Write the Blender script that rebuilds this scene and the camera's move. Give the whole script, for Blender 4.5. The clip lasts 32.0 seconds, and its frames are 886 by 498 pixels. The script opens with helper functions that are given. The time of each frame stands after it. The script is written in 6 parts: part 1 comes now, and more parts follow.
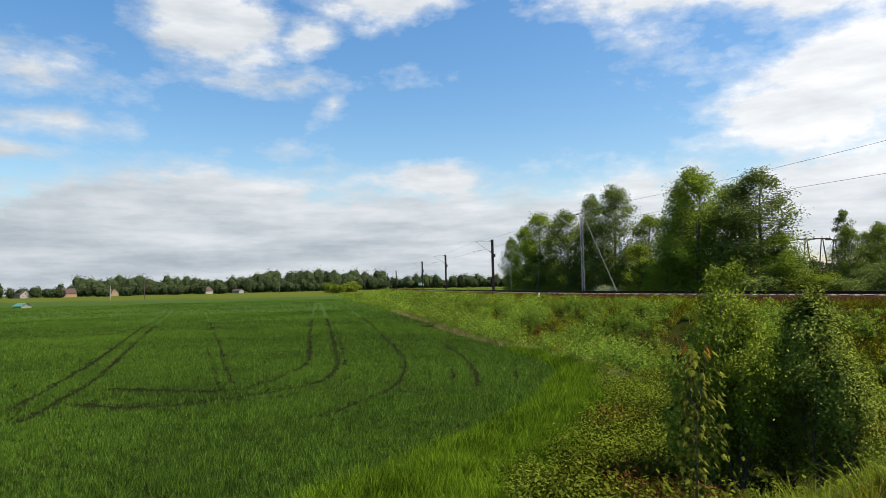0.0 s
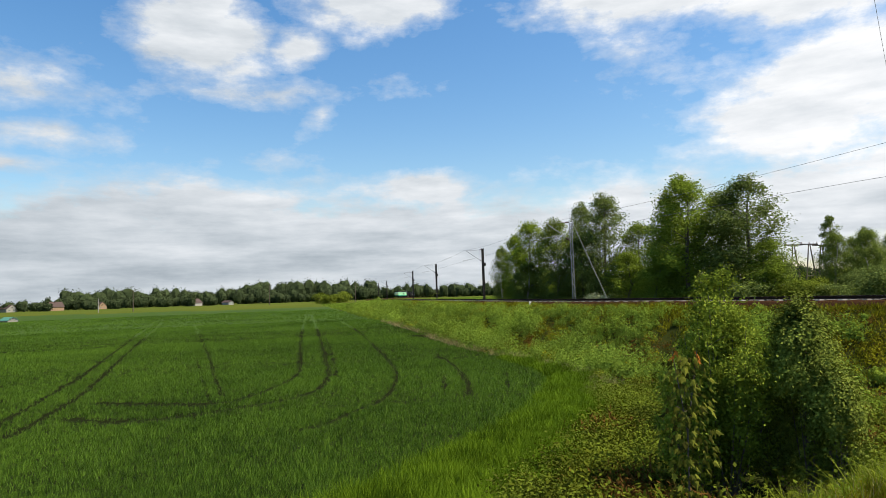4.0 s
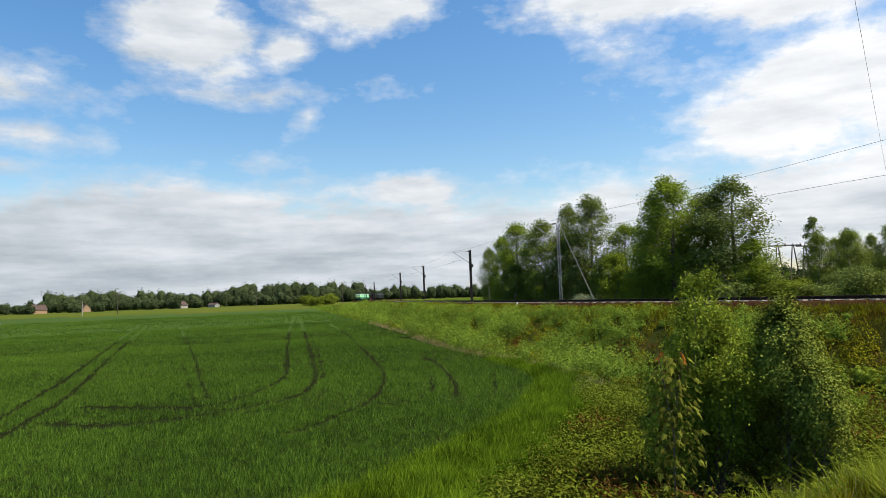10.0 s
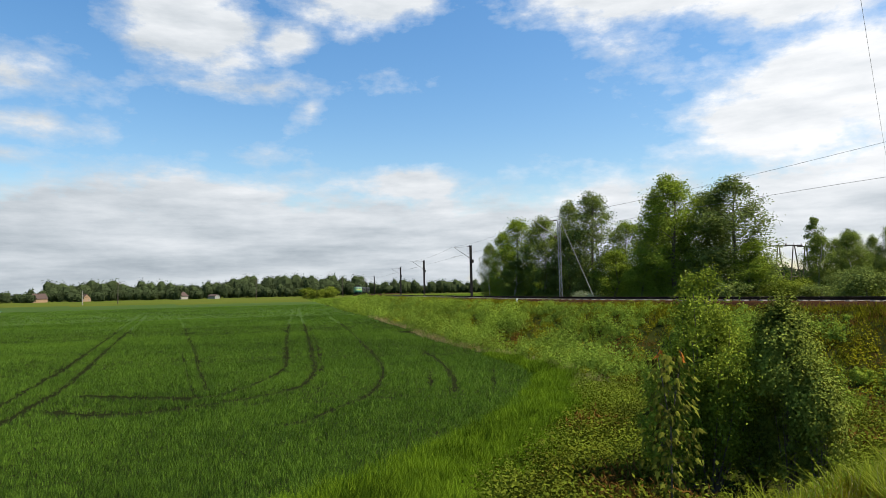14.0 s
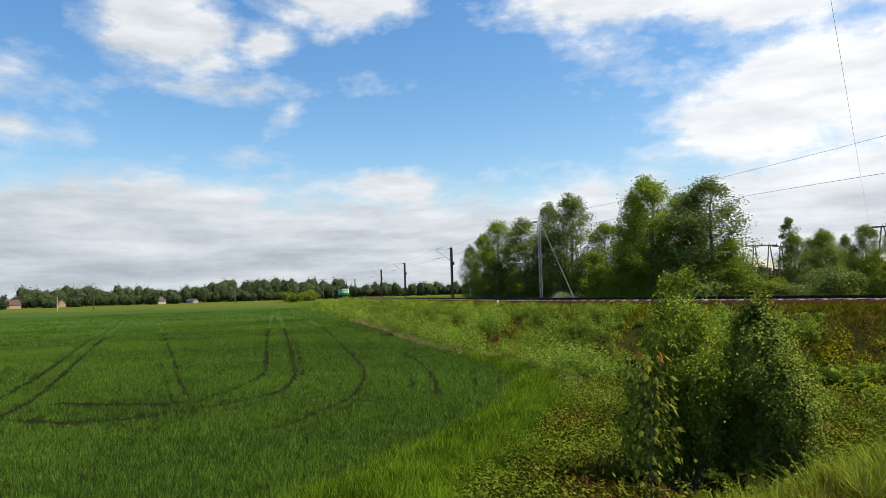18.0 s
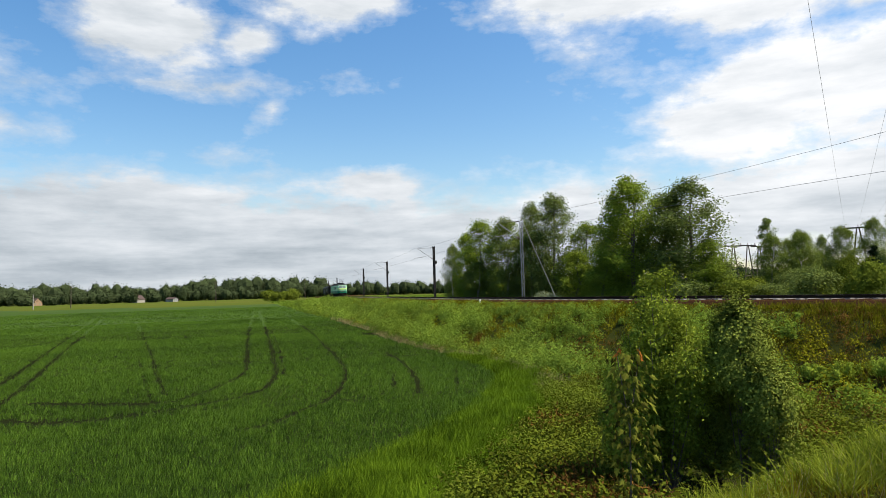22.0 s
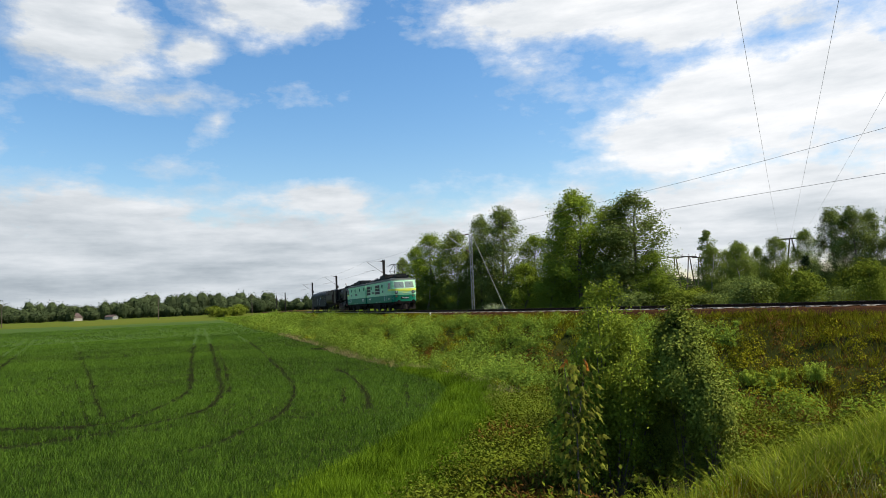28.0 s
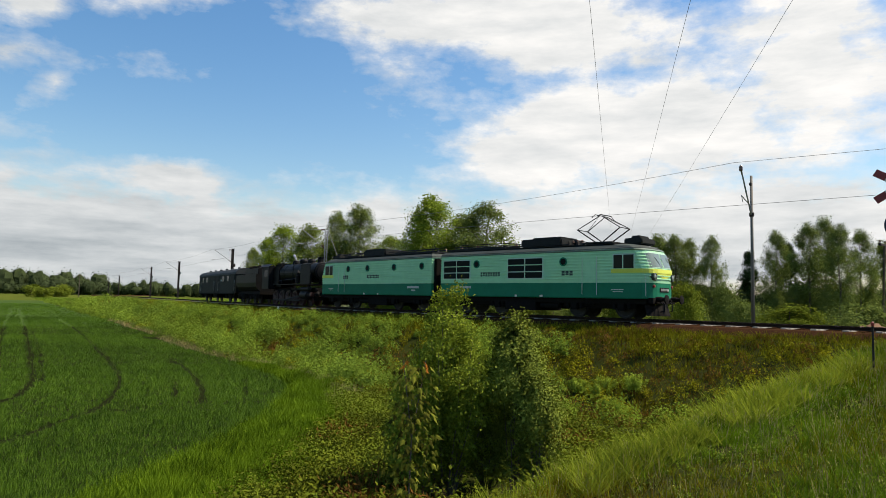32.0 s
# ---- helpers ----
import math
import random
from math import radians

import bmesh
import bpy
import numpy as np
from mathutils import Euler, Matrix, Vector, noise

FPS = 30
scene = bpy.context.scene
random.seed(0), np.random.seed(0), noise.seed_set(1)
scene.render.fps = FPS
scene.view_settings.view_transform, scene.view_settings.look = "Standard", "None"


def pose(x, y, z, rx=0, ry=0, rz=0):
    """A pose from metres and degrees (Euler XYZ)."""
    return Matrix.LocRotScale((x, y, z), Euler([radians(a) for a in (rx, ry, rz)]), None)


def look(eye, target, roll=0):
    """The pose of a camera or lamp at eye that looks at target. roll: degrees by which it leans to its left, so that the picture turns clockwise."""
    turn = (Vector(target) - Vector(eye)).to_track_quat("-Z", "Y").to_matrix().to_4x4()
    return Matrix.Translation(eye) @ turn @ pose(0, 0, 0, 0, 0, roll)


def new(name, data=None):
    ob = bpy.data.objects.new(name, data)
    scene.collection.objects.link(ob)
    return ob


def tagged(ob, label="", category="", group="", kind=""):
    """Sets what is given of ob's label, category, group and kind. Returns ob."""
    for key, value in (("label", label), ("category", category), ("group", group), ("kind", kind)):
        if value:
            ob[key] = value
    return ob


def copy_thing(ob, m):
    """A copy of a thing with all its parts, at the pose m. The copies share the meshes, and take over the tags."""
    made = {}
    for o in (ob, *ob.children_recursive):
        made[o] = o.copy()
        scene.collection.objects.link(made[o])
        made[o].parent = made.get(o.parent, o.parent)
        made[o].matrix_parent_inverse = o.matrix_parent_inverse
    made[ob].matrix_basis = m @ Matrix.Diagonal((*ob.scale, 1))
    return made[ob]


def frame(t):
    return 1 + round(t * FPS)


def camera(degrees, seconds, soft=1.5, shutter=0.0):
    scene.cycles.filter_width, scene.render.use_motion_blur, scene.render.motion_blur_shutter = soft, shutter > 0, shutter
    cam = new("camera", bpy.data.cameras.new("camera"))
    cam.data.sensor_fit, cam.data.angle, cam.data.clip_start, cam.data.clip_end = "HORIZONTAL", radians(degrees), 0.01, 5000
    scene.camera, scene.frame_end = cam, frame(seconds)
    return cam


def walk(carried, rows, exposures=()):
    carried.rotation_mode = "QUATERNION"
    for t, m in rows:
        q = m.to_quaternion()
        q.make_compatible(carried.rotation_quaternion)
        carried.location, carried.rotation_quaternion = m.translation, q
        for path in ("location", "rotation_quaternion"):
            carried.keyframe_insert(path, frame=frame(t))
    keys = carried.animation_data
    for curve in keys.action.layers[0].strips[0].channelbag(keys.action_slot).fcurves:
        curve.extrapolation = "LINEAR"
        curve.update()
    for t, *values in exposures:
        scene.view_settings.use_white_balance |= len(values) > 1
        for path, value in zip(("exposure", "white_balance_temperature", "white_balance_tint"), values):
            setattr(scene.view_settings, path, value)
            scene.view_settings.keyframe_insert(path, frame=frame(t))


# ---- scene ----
# camera: an observer on a road bank beside a railway curve, panning right
EYE_Z = 0.72                      # rail top is z = 0
cam = camera(68.0, 32.0, soft=0.6)
PATH = [
    (0, 0.000, 0.000, -0.00, 3.23, -1.30),
    (0.5, 0.002, -0.000, -0.35, 3.55, -1.72),
    (1, 0.003, -0.000, -0.53, 3.65, -1.57),
    (1.5, 0.005, -0.000, -0.88, 3.86, -1.24),
    (2, 0.006, -0.000, -1.06, 3.89, -1.42),
    (2.5, 0.005, -0.000, -0.78, 4.34, -1.87),
    (3, 0.004, -0.000, -0.59, 4.23, -2.05),
    (3.5, 0.005, -0.000, -0.75, 4.06, -2.03),
    (5.5, 0.006, -0.000, -1.00, 3.98, -1.78),
    (6, 0.007, -0.000, -1.10, 4.22, -1.89),
    (6.5, 0.007, -0.000, -1.16, 4.17, -1.72),
    (7, 0.006, -0.001, -0.96, 4.47, -1.71),
    (7.5, 0.004, -0.001, -0.71, 4.59, -1.69),
    (8, 0.006, -0.001, -1.04, 4.73, -1.85),
    (8.5, 0.010, -0.001, -1.57, 4.43, -2.57),
    (9, 0.012, -0.001, -2.04, 4.15, -3.37),
    (9.5, 0.013, -0.001, -2.14, 4.24, -2.67),
    (10, 0.012, -0.001, -1.96, 4.11, -2.11),
    (10.5, 0.014, -0.001, -2.28, 4.57, -1.87),
    (11, 0.015, -0.000, -2.45, 3.69, -1.78),
    (11.5, 0.013, -0.001, -2.15, 4.08, -2.85),
    (12, 0.012, -0.001, -1.98, 4.20, -1.50),
    (12.5, 0.011, -0.000, -1.87, 3.82, -1.27),
    (13, 0.011, -0.000, -1.74, 3.69, -1.46),
    (13.5, 0.012, -0.000, -1.89, 3.63, -1.69),
    (14, 0.012, -0.000, -1.89, 3.67, -1.24),
    (14.5, 0.013, -0.000, -2.10, 3.39, -1.86),
    (15, 0.020, -0.001, -3.28, 3.45, -1.87),
    (15.5, 0.022, -0.001, -3.62, 3.83, -1.65),
    (17.5, 0.022, -0.001, -3.64, 3.73, -1.73),
    (18, 0.022, -0.001, -3.58, 3.82, -1.76),
    (18.5, 0.022, -0.001, -3.61, 3.68, -1.84),
    (19, 0.022, -0.001, -3.69, 3.79, -1.99),
    (19.5, 0.023, -0.001, -3.73, 3.79, -2.13),
    (20, 0.023, -0.001, -3.83, 3.71, -1.91),
    (20.5, 0.025, -0.001, -4.04, 3.73, -1.72),
    (21, 0.025, -0.001, -4.14, 3.63, -1.74),
    (21.5, 0.026, -0.001, -4.23, 3.58, -1.75),
    (22, 0.031, -0.002, -5.10, 3.69, -1.64),
    (22.5, 0.031, -0.002, -5.11, 4.01, -2.42),
    (23, 0.032, -0.002, -5.18, 3.82, -2.30),
    (23.5, 0.031, -0.002, -5.11, 3.84, -2.49),
    (24, 0.031, -0.002, -5.12, 3.82, -2.48),
    (24.5, 0.031, -0.002, -5.04, 3.67, -2.31),
    (25, 0.031, -0.001, -5.03, 3.59, -2.00),
    (25.5, 0.032, -0.002, -5.21, 3.66, -2.05),
    (27.5, 0.048, -0.004, -7.98, 4.01, -1.10),
    (28, 0.058, -0.005, -9.50, 4.69, -2.40),
    (28.5, 0.056, -0.005, -9.20, 4.65, -2.40),
    (29, 0.059, -0.006, -9.82, 5.49, -1.25),
    (29.5, 0.061, -0.006, -10.13, 5.38, -0.51),
    (30, 0.069, -0.008, -11.37, 5.09, -0.62),
    (30.5, 0.077, -0.009, -12.66, 4.32, -0.65),
    (31, 0.087, -0.011, -14.49, 3.97, 0.07),
    (31.5, 0.113, -0.019, -18.80, 3.80, 0.85),
    (32, 0.131, -0.026, -22.00, 4.52, 1.30),
]

walk(cam, [(t, pose(x, y, EYE_Z, 90 + p, 0, yaw) @ pose(0, 0, 0, 0, 0, r)) for t, x, y, yaw, p, r in PATH],
     exposures=[(0.0, 0.70, 6800, 10), (22.0, 0.73, 6800, 10), (28.0, 0.70, 6800, 10), (29.0, 0.52, 6800, 10), (30.0, 0.57, 6800, 10), (31.0, 0.56, 6950, 10), (32.0, 0.62, 7150, 10)])


# ---- world, sun ----
SUN_AZ, SUN_EL = 103.0, 56.0       # degrees: azimuth clockwise from +y, elevation


def ramp(nodes, links, value, stops):
    r = nodes.new("ShaderNodeValToRGB")
    els = r.color_ramp.elements
    while len(els) < len(stops):
        els.new(0.5)
    for e, (p, c) in zip(els, stops):
        e.position, e.color = p, (*c, 1) if len(c) == 3 else c
    links.new(value, r.inputs[0])
    return r.outputs[0]


def build_world():
    w = bpy.data.worlds.new("sky")
    scene.world = w
    w.use_nodes = True
    n, l = w.node_tree.nodes, w.node_tree.links
    n.clear()
    out = n.new("ShaderNodeOutputWorld")
    bg = n.new("ShaderNodeBackground")
    l.new(bg.outputs[0], out.inputs[0])
    sky = n.new("ShaderNodeTexSky")
    sky.sky_type, sky.sun_disc = "NISHITA", False
    sky.sun_elevation, sky.sun_rotation = radians(SUN_EL), radians(SUN_AZ)
    sky.air_density, sky.dust_density, sky.ozone_density = 1.2, 1.0, 2.0
    tc = n.new("ShaderNodeTexCoord")
    sep = n.new("ShaderNodeSeparateXYZ")
    l.new(tc.outputs["Generated"], sep.inputs[0])

    def m(op, a, b=None, c=None):
        q = n.new("ShaderNodeMath")
        q.operation = op
        for i, v in enumerate((a, b, c)):
            if v is None:
                continue
            if isinstance(v, (int, float)):
                q.inputs[i].default_value = v
            else:
                l.new(v, q.inputs[i])
        return q.outputs[0]

    az = m("MULTIPLY", m("ARCTAN2", sep.outputs[0], sep.outputs[1]), 57.29578)
    el = m("MULTIPLY", m("ARCSINE", sep.outputs[2]), 57.29578)
    cmb = n.new("ShaderNodeCombineXYZ")
    l.new(az, cmb.inputs[0]), l.new(el, cmb.inputs[1])

    def noise_tex(scale, detail, rough, stretch):
        mp = n.new("ShaderNodeMapping")
        mp.inputs["Scale"].default_value = stretch
        l.new(cmb.outputs[0], mp.inputs[0])
        t = n.new("ShaderNodeTexNoise")
        t.inputs["Scale"].default_value, t.inputs["Detail"].default_value, t.inputs["Roughness"].default_value = scale, detail, rough
        l.new(mp.outputs[0], t.inputs["Vector"])
        return t.outputs[0]

    wisp = noise_tex(0.16, 9, 0.62, (0.7, 1.2, 1))
    fine = noise_tex(0.55, 7, 0.6, (0.6, 1.3, 1))
    # soft-edged cloud bodies: azimuth, elevation, half width, half height, lean, weight
    bodies = CLOUDS
    dens = None
    for a, e, wa, we, lean, wt in bodies:
        da = m("MULTIPLY", m("SUBTRACT", az, a), 1 / wa)
        de = m("MULTIPLY", m("SUBTRACT", m("SUBTRACT", el, e), m("MULTIPLY", m("SUBTRACT", az, a), lean)), 1 / we)
        r = m("SQRT", m("ADD", m("MULTIPLY", da, da), m("MULTIPLY", de, de)))
        g = m("MULTIPLY", m("MAXIMUM", m("SUBTRACT", 1.35, r), -1.2), wt)
        dens = g if dens is None else m("MAXIMUM", dens, g)
    # a general scatter of cloud beyond the named ones
    wide = m("MULTIPLY_ADD", noise_tex(0.035, 6, 0.55, (1, 2.2, 1)), 3.0, -1.75)
    far_az = m("MINIMUM", m("MAXIMUM", m("MULTIPLY", m("SUBTRACT", m("ABSOLUTE", m("SUBTRACT", az, 15)), 60), 0.1), 0), 1)
    wide = m("SUBTRACT", wide, m("MULTIPLY", m("SUBTRACT", 1.0, far_az), 2.0))
    dens = m("MAXIMUM", dens, wide)
    total = m("ADD", dens, m("ADD", m("MULTIPLY_ADD", wisp, 2.6, -1.3), m("MULTIPLY_ADD", fine, 1.1, -0.55)))
    cover = ramp(n, l, total, [(0.0, (0, 0, 0)), (0.38, (0.34, 0.34, 0.34)), (0.8, (1, 1, 1))])
    shade = noise_tex(0.3, 6, 0.6, (0.35, 1.4, 1))
    low = m("MINIMUM", m("MAXIMUM", m("MULTIPLY", m("SUBTRACT", 11.0, el), 0.14), 0.0), 1.0)
    streak = noise_tex(0.22, 5, 0.55, (0.28, 2.6, 1))
    tone = m("SUBTRACT", m("ADD", 0.90, m("MULTIPLY", m("SUBTRACT", shade, 0.5), 0.7)), m("MULTIPLY", low, m("MULTIPLY_ADD", streak, -0.62, 0.47)))
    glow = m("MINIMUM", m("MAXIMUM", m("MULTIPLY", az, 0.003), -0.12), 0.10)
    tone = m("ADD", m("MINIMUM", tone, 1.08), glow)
    white = n.new("ShaderNodeCombineXYZ")
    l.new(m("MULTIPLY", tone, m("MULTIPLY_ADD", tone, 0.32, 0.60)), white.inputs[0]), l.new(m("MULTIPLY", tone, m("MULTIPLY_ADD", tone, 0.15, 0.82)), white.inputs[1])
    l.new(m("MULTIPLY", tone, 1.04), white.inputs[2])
    scl = n.new("ShaderNodeVectorMath")
    scl.operation = "SCALE"
    l.new(sky.outputs[0], scl.inputs[0])
    scl.inputs["Scale"].default_value = SKY_STRENGTH
    hue = n.new("ShaderNodeHueSaturation")
    hue.inputs["Hue"].default_value, hue.inputs["Saturation"].default_value, hue.inputs["Value"].default_value = 0.502, 1.34, 1.62
    l.new(scl.outputs[0], hue.inputs["Color"])
    mix = n.new("ShaderNodeMix")
    mix.data_type = "RGBA"
    l.new(cover, mix.inputs[0])
    l.new(hue.outputs[0], mix.inputs[6])
    l.new(white.outputs[0], mix.inputs[7])
    l.new(mix.outputs[2], bg.inputs[0])
    bg.inputs[1].default_value = 0.60


SKY_STRENGTH = 0.11
CLOUDS = [
    (-19.5, 21.8, 5.4, 3.6, 0.0, 1.3), (-11.0, 21.2, 2.6, 1.5, 0.2, 1.0), (-5.0, 24.2, 7.0, 2.2, 0.05, 1.1), (-14.5, 17.2, 11.0, 0.9, 0.03, 0.36),
    (-9.4, 15.4, 1.2, 1.0, 0.6, 0.4), (-32.0, 16.5, 5.8, 2.2, 0.0, 0.5), (-31.5, 12.9, 6.5, 1.2, 0.0, 0.65), (-33.5, 10.7, 3.6, 0.8, 0.0, 0.9),
    (-15.1, 11.5, 3.2, 0.9, 0.0, 0.4), (-22.6, 9.4, 3.6, 0.9, 0.0, 0.35), (-14.0, 8.2, 6.0, 1.4, 0.0, 0.9), (-1.0, 9.2, 6.5, 1.7, 0.0, 1.0),
    (-16.0, 3.0, 34.0, 6.0, 0.0, 1.5), (12.0, 4.0, 14.0, 5.0, 0.0, 1.2), (19.0, 23.6, 10.0, 2.6, -0.1, 1.0), (20.5, 18.6, 4.6, 3.0, -0.35, 0.5),
    (31.0, 13.4, 9.0, 4.2, 0.12, 1.2), (31.0, 23.0, 13.0, 4.0, -0.1, 1.1), (22.5, 16.6, 4.6, 1.2, -0.2, 0.5), (39.0, 14.3, 13.0, 5.0, 0.0, 1.3),
    (51.0, 18.0, 8.0, 7.0, 0.0, 1.1), (42.0, 6.0, 26.0, 4.5, 0.0, 1.2),
]
build_world()
sun = new("sun", bpy.data.lights.new("sun", "SUN"))
sun.data.energy, sun.data.angle, sun.data.color = 5.0, radians(0.6), (1.0, 0.93, 0.80)
sun.matrix_world = look((math.sin(radians(SUN_AZ)) * math.cos(radians(SUN_EL)) * 500, math.cos(radians(SUN_AZ)) * math.cos(radians(SUN_EL)) * 500,
                         math.sin(radians(SUN_EL)) * 500), (0, 0, 0))


# ---- materials ----
def material(name, color, rough=0.6, metal=0.0, vary=0.25, scale=3.0, bump=0.0, bump_scale=20.0, tint=None, island=False, spec=0.5, trans=0.0, big=None, per_object=0.0, patchy=0.0, speck=0.22):
    """A surface with two scales of variation. tint: the second colour. island: each loose piece differs. trans: light through leaves."""
    mat = bpy.data.materials.new(name)
    mat.use_nodes = True
    n, l = mat.node_tree.nodes, mat.node_tree.links
    b = n["Principled BSDF"]
    b.inputs["Roughness"].default_value, b.inputs["Metallic"].default_value = rough, metal
    b.inputs["Specular IOR Level"].default_value = spec
    tc = n.new("ShaderNodeTexCoord")

    def tex(s, d):
        t = n.new("ShaderNodeTexNoise")
        t.inputs["Scale"].default_value, t.inputs["Detail"].default_value, t.inputs["Roughness"].default_value = s, d, 0.65
        l.new(tc.outputs["Object"], t.inputs["Vector"])
        return t.outputs[0]

    def math_(op, a, c, d=0.0):
        q = n.new("ShaderNodeMath")
        q.operation, q.inputs[2].default_value = op, d
        l.new(a, q.inputs[0])
        if isinstance(c, (int, float)):
            q.inputs[1].default_value = c
        else:
            l.new(c, q.inputs[1])
        return q.outputs[0]

    second = tuple(c * 0.8 for c in (tint or tuple(c * (1 - vary) for c in color)))
    color = tuple(c * 0.8 for c in color)
    f = math_("ADD", math_("MULTIPLY", tex(scale, 6), 0.6), math_("MULTIPLY", tex(big or scale * 0.13, 4), 0.6))
    if island:
        g = n.new("ShaderNodeNewGeometry")
        if patchy:
            f = math_("ADD", math_("MULTIPLY", f, 1 + 2.4 * patchy), -0.25 - 1.44 * patchy)
            f = math_("ADD", f, math_("MULTIPLY_ADD", g.outputs["Random Per Island"], speck, 0.25 - speck / 2))
        else:
            f = math_("ADD", math_("MULTIPLY", f, 0.55), math_("MULTIPLY_ADD", g.outputs["Random Per Island"], speck, 0.25 - speck / 2))
    if per_object:
        o = n.new("ShaderNodeObjectInfo")
        f = math_("ADD", math_("MULTIPLY", f, 1 - per_object), math_("MULTIPLY", o.outputs["Random"], per_object))
    col = ramp(n, l, f, [(0.3, second), (0.75, color)])
    l.new(col, b.inputs["Base Color"])
    if bump:
        bp = n.new("ShaderNodeBump")
        bp.inputs["Strength"].default_value, bp.inputs["Distance"].default_value = bump, 0.02
        l.new(tex(bump_scale, 5), bp.inputs["Height"])
        l.new(bp.outputs[0], b.inputs["Normal"])
    if trans:
        tr = n.new("ShaderNodeBsdfTranslucent")
        l.new(col, tr.inputs[0])
        mx = n.new("ShaderNodeMixShader")
        mx.inputs[0].default_value = trans
        l.new(b.outputs[0], mx.inputs[1]), l.new(tr.outputs[0], mx.inputs[2])
        l.new(mx.outputs[0], n["Material Output"].inputs[0])
    return mat


M = {}
# near-black soil: shade of the ruts and between blades is in its colour
M["shaded_crop_soil"] = material("shaded_crop_soil", (0.016, 0.022, 0.007), 0.95, 0, tint=(0.010, 0.011, 0.005), scale=1.5, bump=0.6, bump_scale=9, big=0.05, spec=0.0)
M["crop"] = material("crop", (0.122, 0.225, 0.020), 0.65, 0, tint=(0.028, 0.064, 0.008), scale=3.0, patchy=0.22, island=True, trans=0.2, big=0.06, spec=0.08, speck=0.45)
M["verge"] = material("verge", (0.034, 0.045, 0.009), 0.95, 0, tint=(0.024, 0.019, 0.009), scale=0.9, bump=0.8, bump_scale=6, spec=0.0)
M["meadow"] = material("meadow", (0.07, 0.10, 0.016), 0.95, 0, tint=(0.11, 0.115, 0.026), scale=0.06, bump=0.3, bump_scale=2, spec=0.0)
M["crop_far"] = material("crop_far", (0.046, 0.085, 0.012), 0.95, 0, tint=(0.036, 0.066, 0.010), scale=0.4, bump=0.5, bump_scale=5, big=0.02, spec=0.05)
M["ballast"] = material("ballast", (0.060, 0.029, 0.015), 0.95, 0, tint=(0.02, 0.011, 0.006), scale=14, bump=1.0, bump_scale=16, spec=0.0)
M["rail"] = material("rail", (0.03, 0.018, 0.012), 0.8, 0.0, tint=(0.018, 0.011, 0.008), scale=3, spec=0.1)
M["rail_top"] = material("rail_top", (0.09, 0.07, 0.06), 0.6, 0.2, vary=0.3, scale=5)
M["sleeper"] = material("sleeper", (0.46, 0.42, 0.37), 0.9, 0, tint=(0.25, 0.22, 0.19), scale=4, bump=0.3, per_object=0.4)
M["steel"] = material("steel", (0.30, 0.32, 0.33), 0.6, 0.4, tint=(0.18, 0.17, 0.16), scale=2.5, bump=0.2)
M["dark_steel"] = material("dark_steel", (0.035, 0.03, 0.028), 0.7, 0.0, tint=(0.018, 0.015, 0.013), scale=2.5, bump=0.2, spec=0.2)
M["concrete"] = material("concrete", (0.36, 0.35, 0.33), 0.9, 0, tint=(0.24, 0.23, 0.21), scale=3, bump=0.3)
M["wire"] = material("wire", (0.22, 0.22, 0.22), 0.5, 0.3, vary=0.2)
M["pole_grey"] = material("pole_grey", (0.20, 0.185, 0.165), 0.85, 0, tint=(0.12, 0.105, 0.09), scale=3, bump=0.2)
M["insulator"] = material("insulator", (0.16, 0.07, 0.04), 0.25, 0, vary=0.3)
M["bark"] = material("bark", (0.13, 0.10, 0.08), 0.9, 0, tint=(0.06, 0.05, 0.04), scale=4, bump=0.8, bump_scale=12)
M["birch_bark"] = material("birch_bark", (0.5, 0.48, 0.44), 0.8, 0, tint=(0.10, 0.09, 0.08), scale=5, bump=0.4)
M["white_paint"] = material("white_paint", (0.78, 0.78, 0.75), 0.5, 0, vary=0.15)


# ---- mesh helpers ----
def mesh_from(name, verts, faces, mat=None, smooth=False, mats=None, index=None):
    me = bpy.data.meshes.new(name)
    me.from_pydata(verts, [], faces)
    for q in (mats or ([mat] if mat else [])):
        me.materials.append(q)
    if index is not None:
        me.polygons.foreach_set("material_index", index)
    if smooth:
        me.polygons.foreach_set("use_smooth", [True] * len(me.polygons))
    me.update()
    return me


def part(name, bm, mat, parent=None, label="", smooth=False):
    """Link a bmesh as one mesh object under a thing or a part."""
    me = bpy.data.meshes.new(name)
    bm.to_mesh(me)
    bm.free()
    me.materials.append(mat)
    if smooth:
        me.polygons.foreach_set("use_smooth", [True] * len(me.polygons))
    ob = new(name, me)
    ob.parent = parent
    return tagged(ob, label=label)


def box_into(bm, x0, x1, y0, y1, z0, z1, bevel=0.0):
    vs = [bm.verts.new(p) for p in ((x0, y0, z0), (x1, y0, z0), (x1, y1, z0), (x0, y1, z0), (x0, y0, z1), (x1, y0, z1), (x1, y1, z1), (x0, y1, z1))]
    fs = [bm.faces.new([vs[i] for i in q]) for q in ((3, 2, 1, 0), (4, 5, 6, 7), (0, 1, 5, 4), (1, 2, 6, 5), (2, 3, 7, 6), (3, 0, 4, 7))]
    if bevel:
        es = list({e for q in fs for e in q.edges})
        bmesh.ops.bevel(bm, geom=es, offset=bevel, segments=2, affect="EDGES")
    return bm


def box(x0, x1, y0, y1, z0, z1, bevel=0.0):
    return box_into(bmesh.new(), x0, x1, y0, y1, z0, z1, bevel)


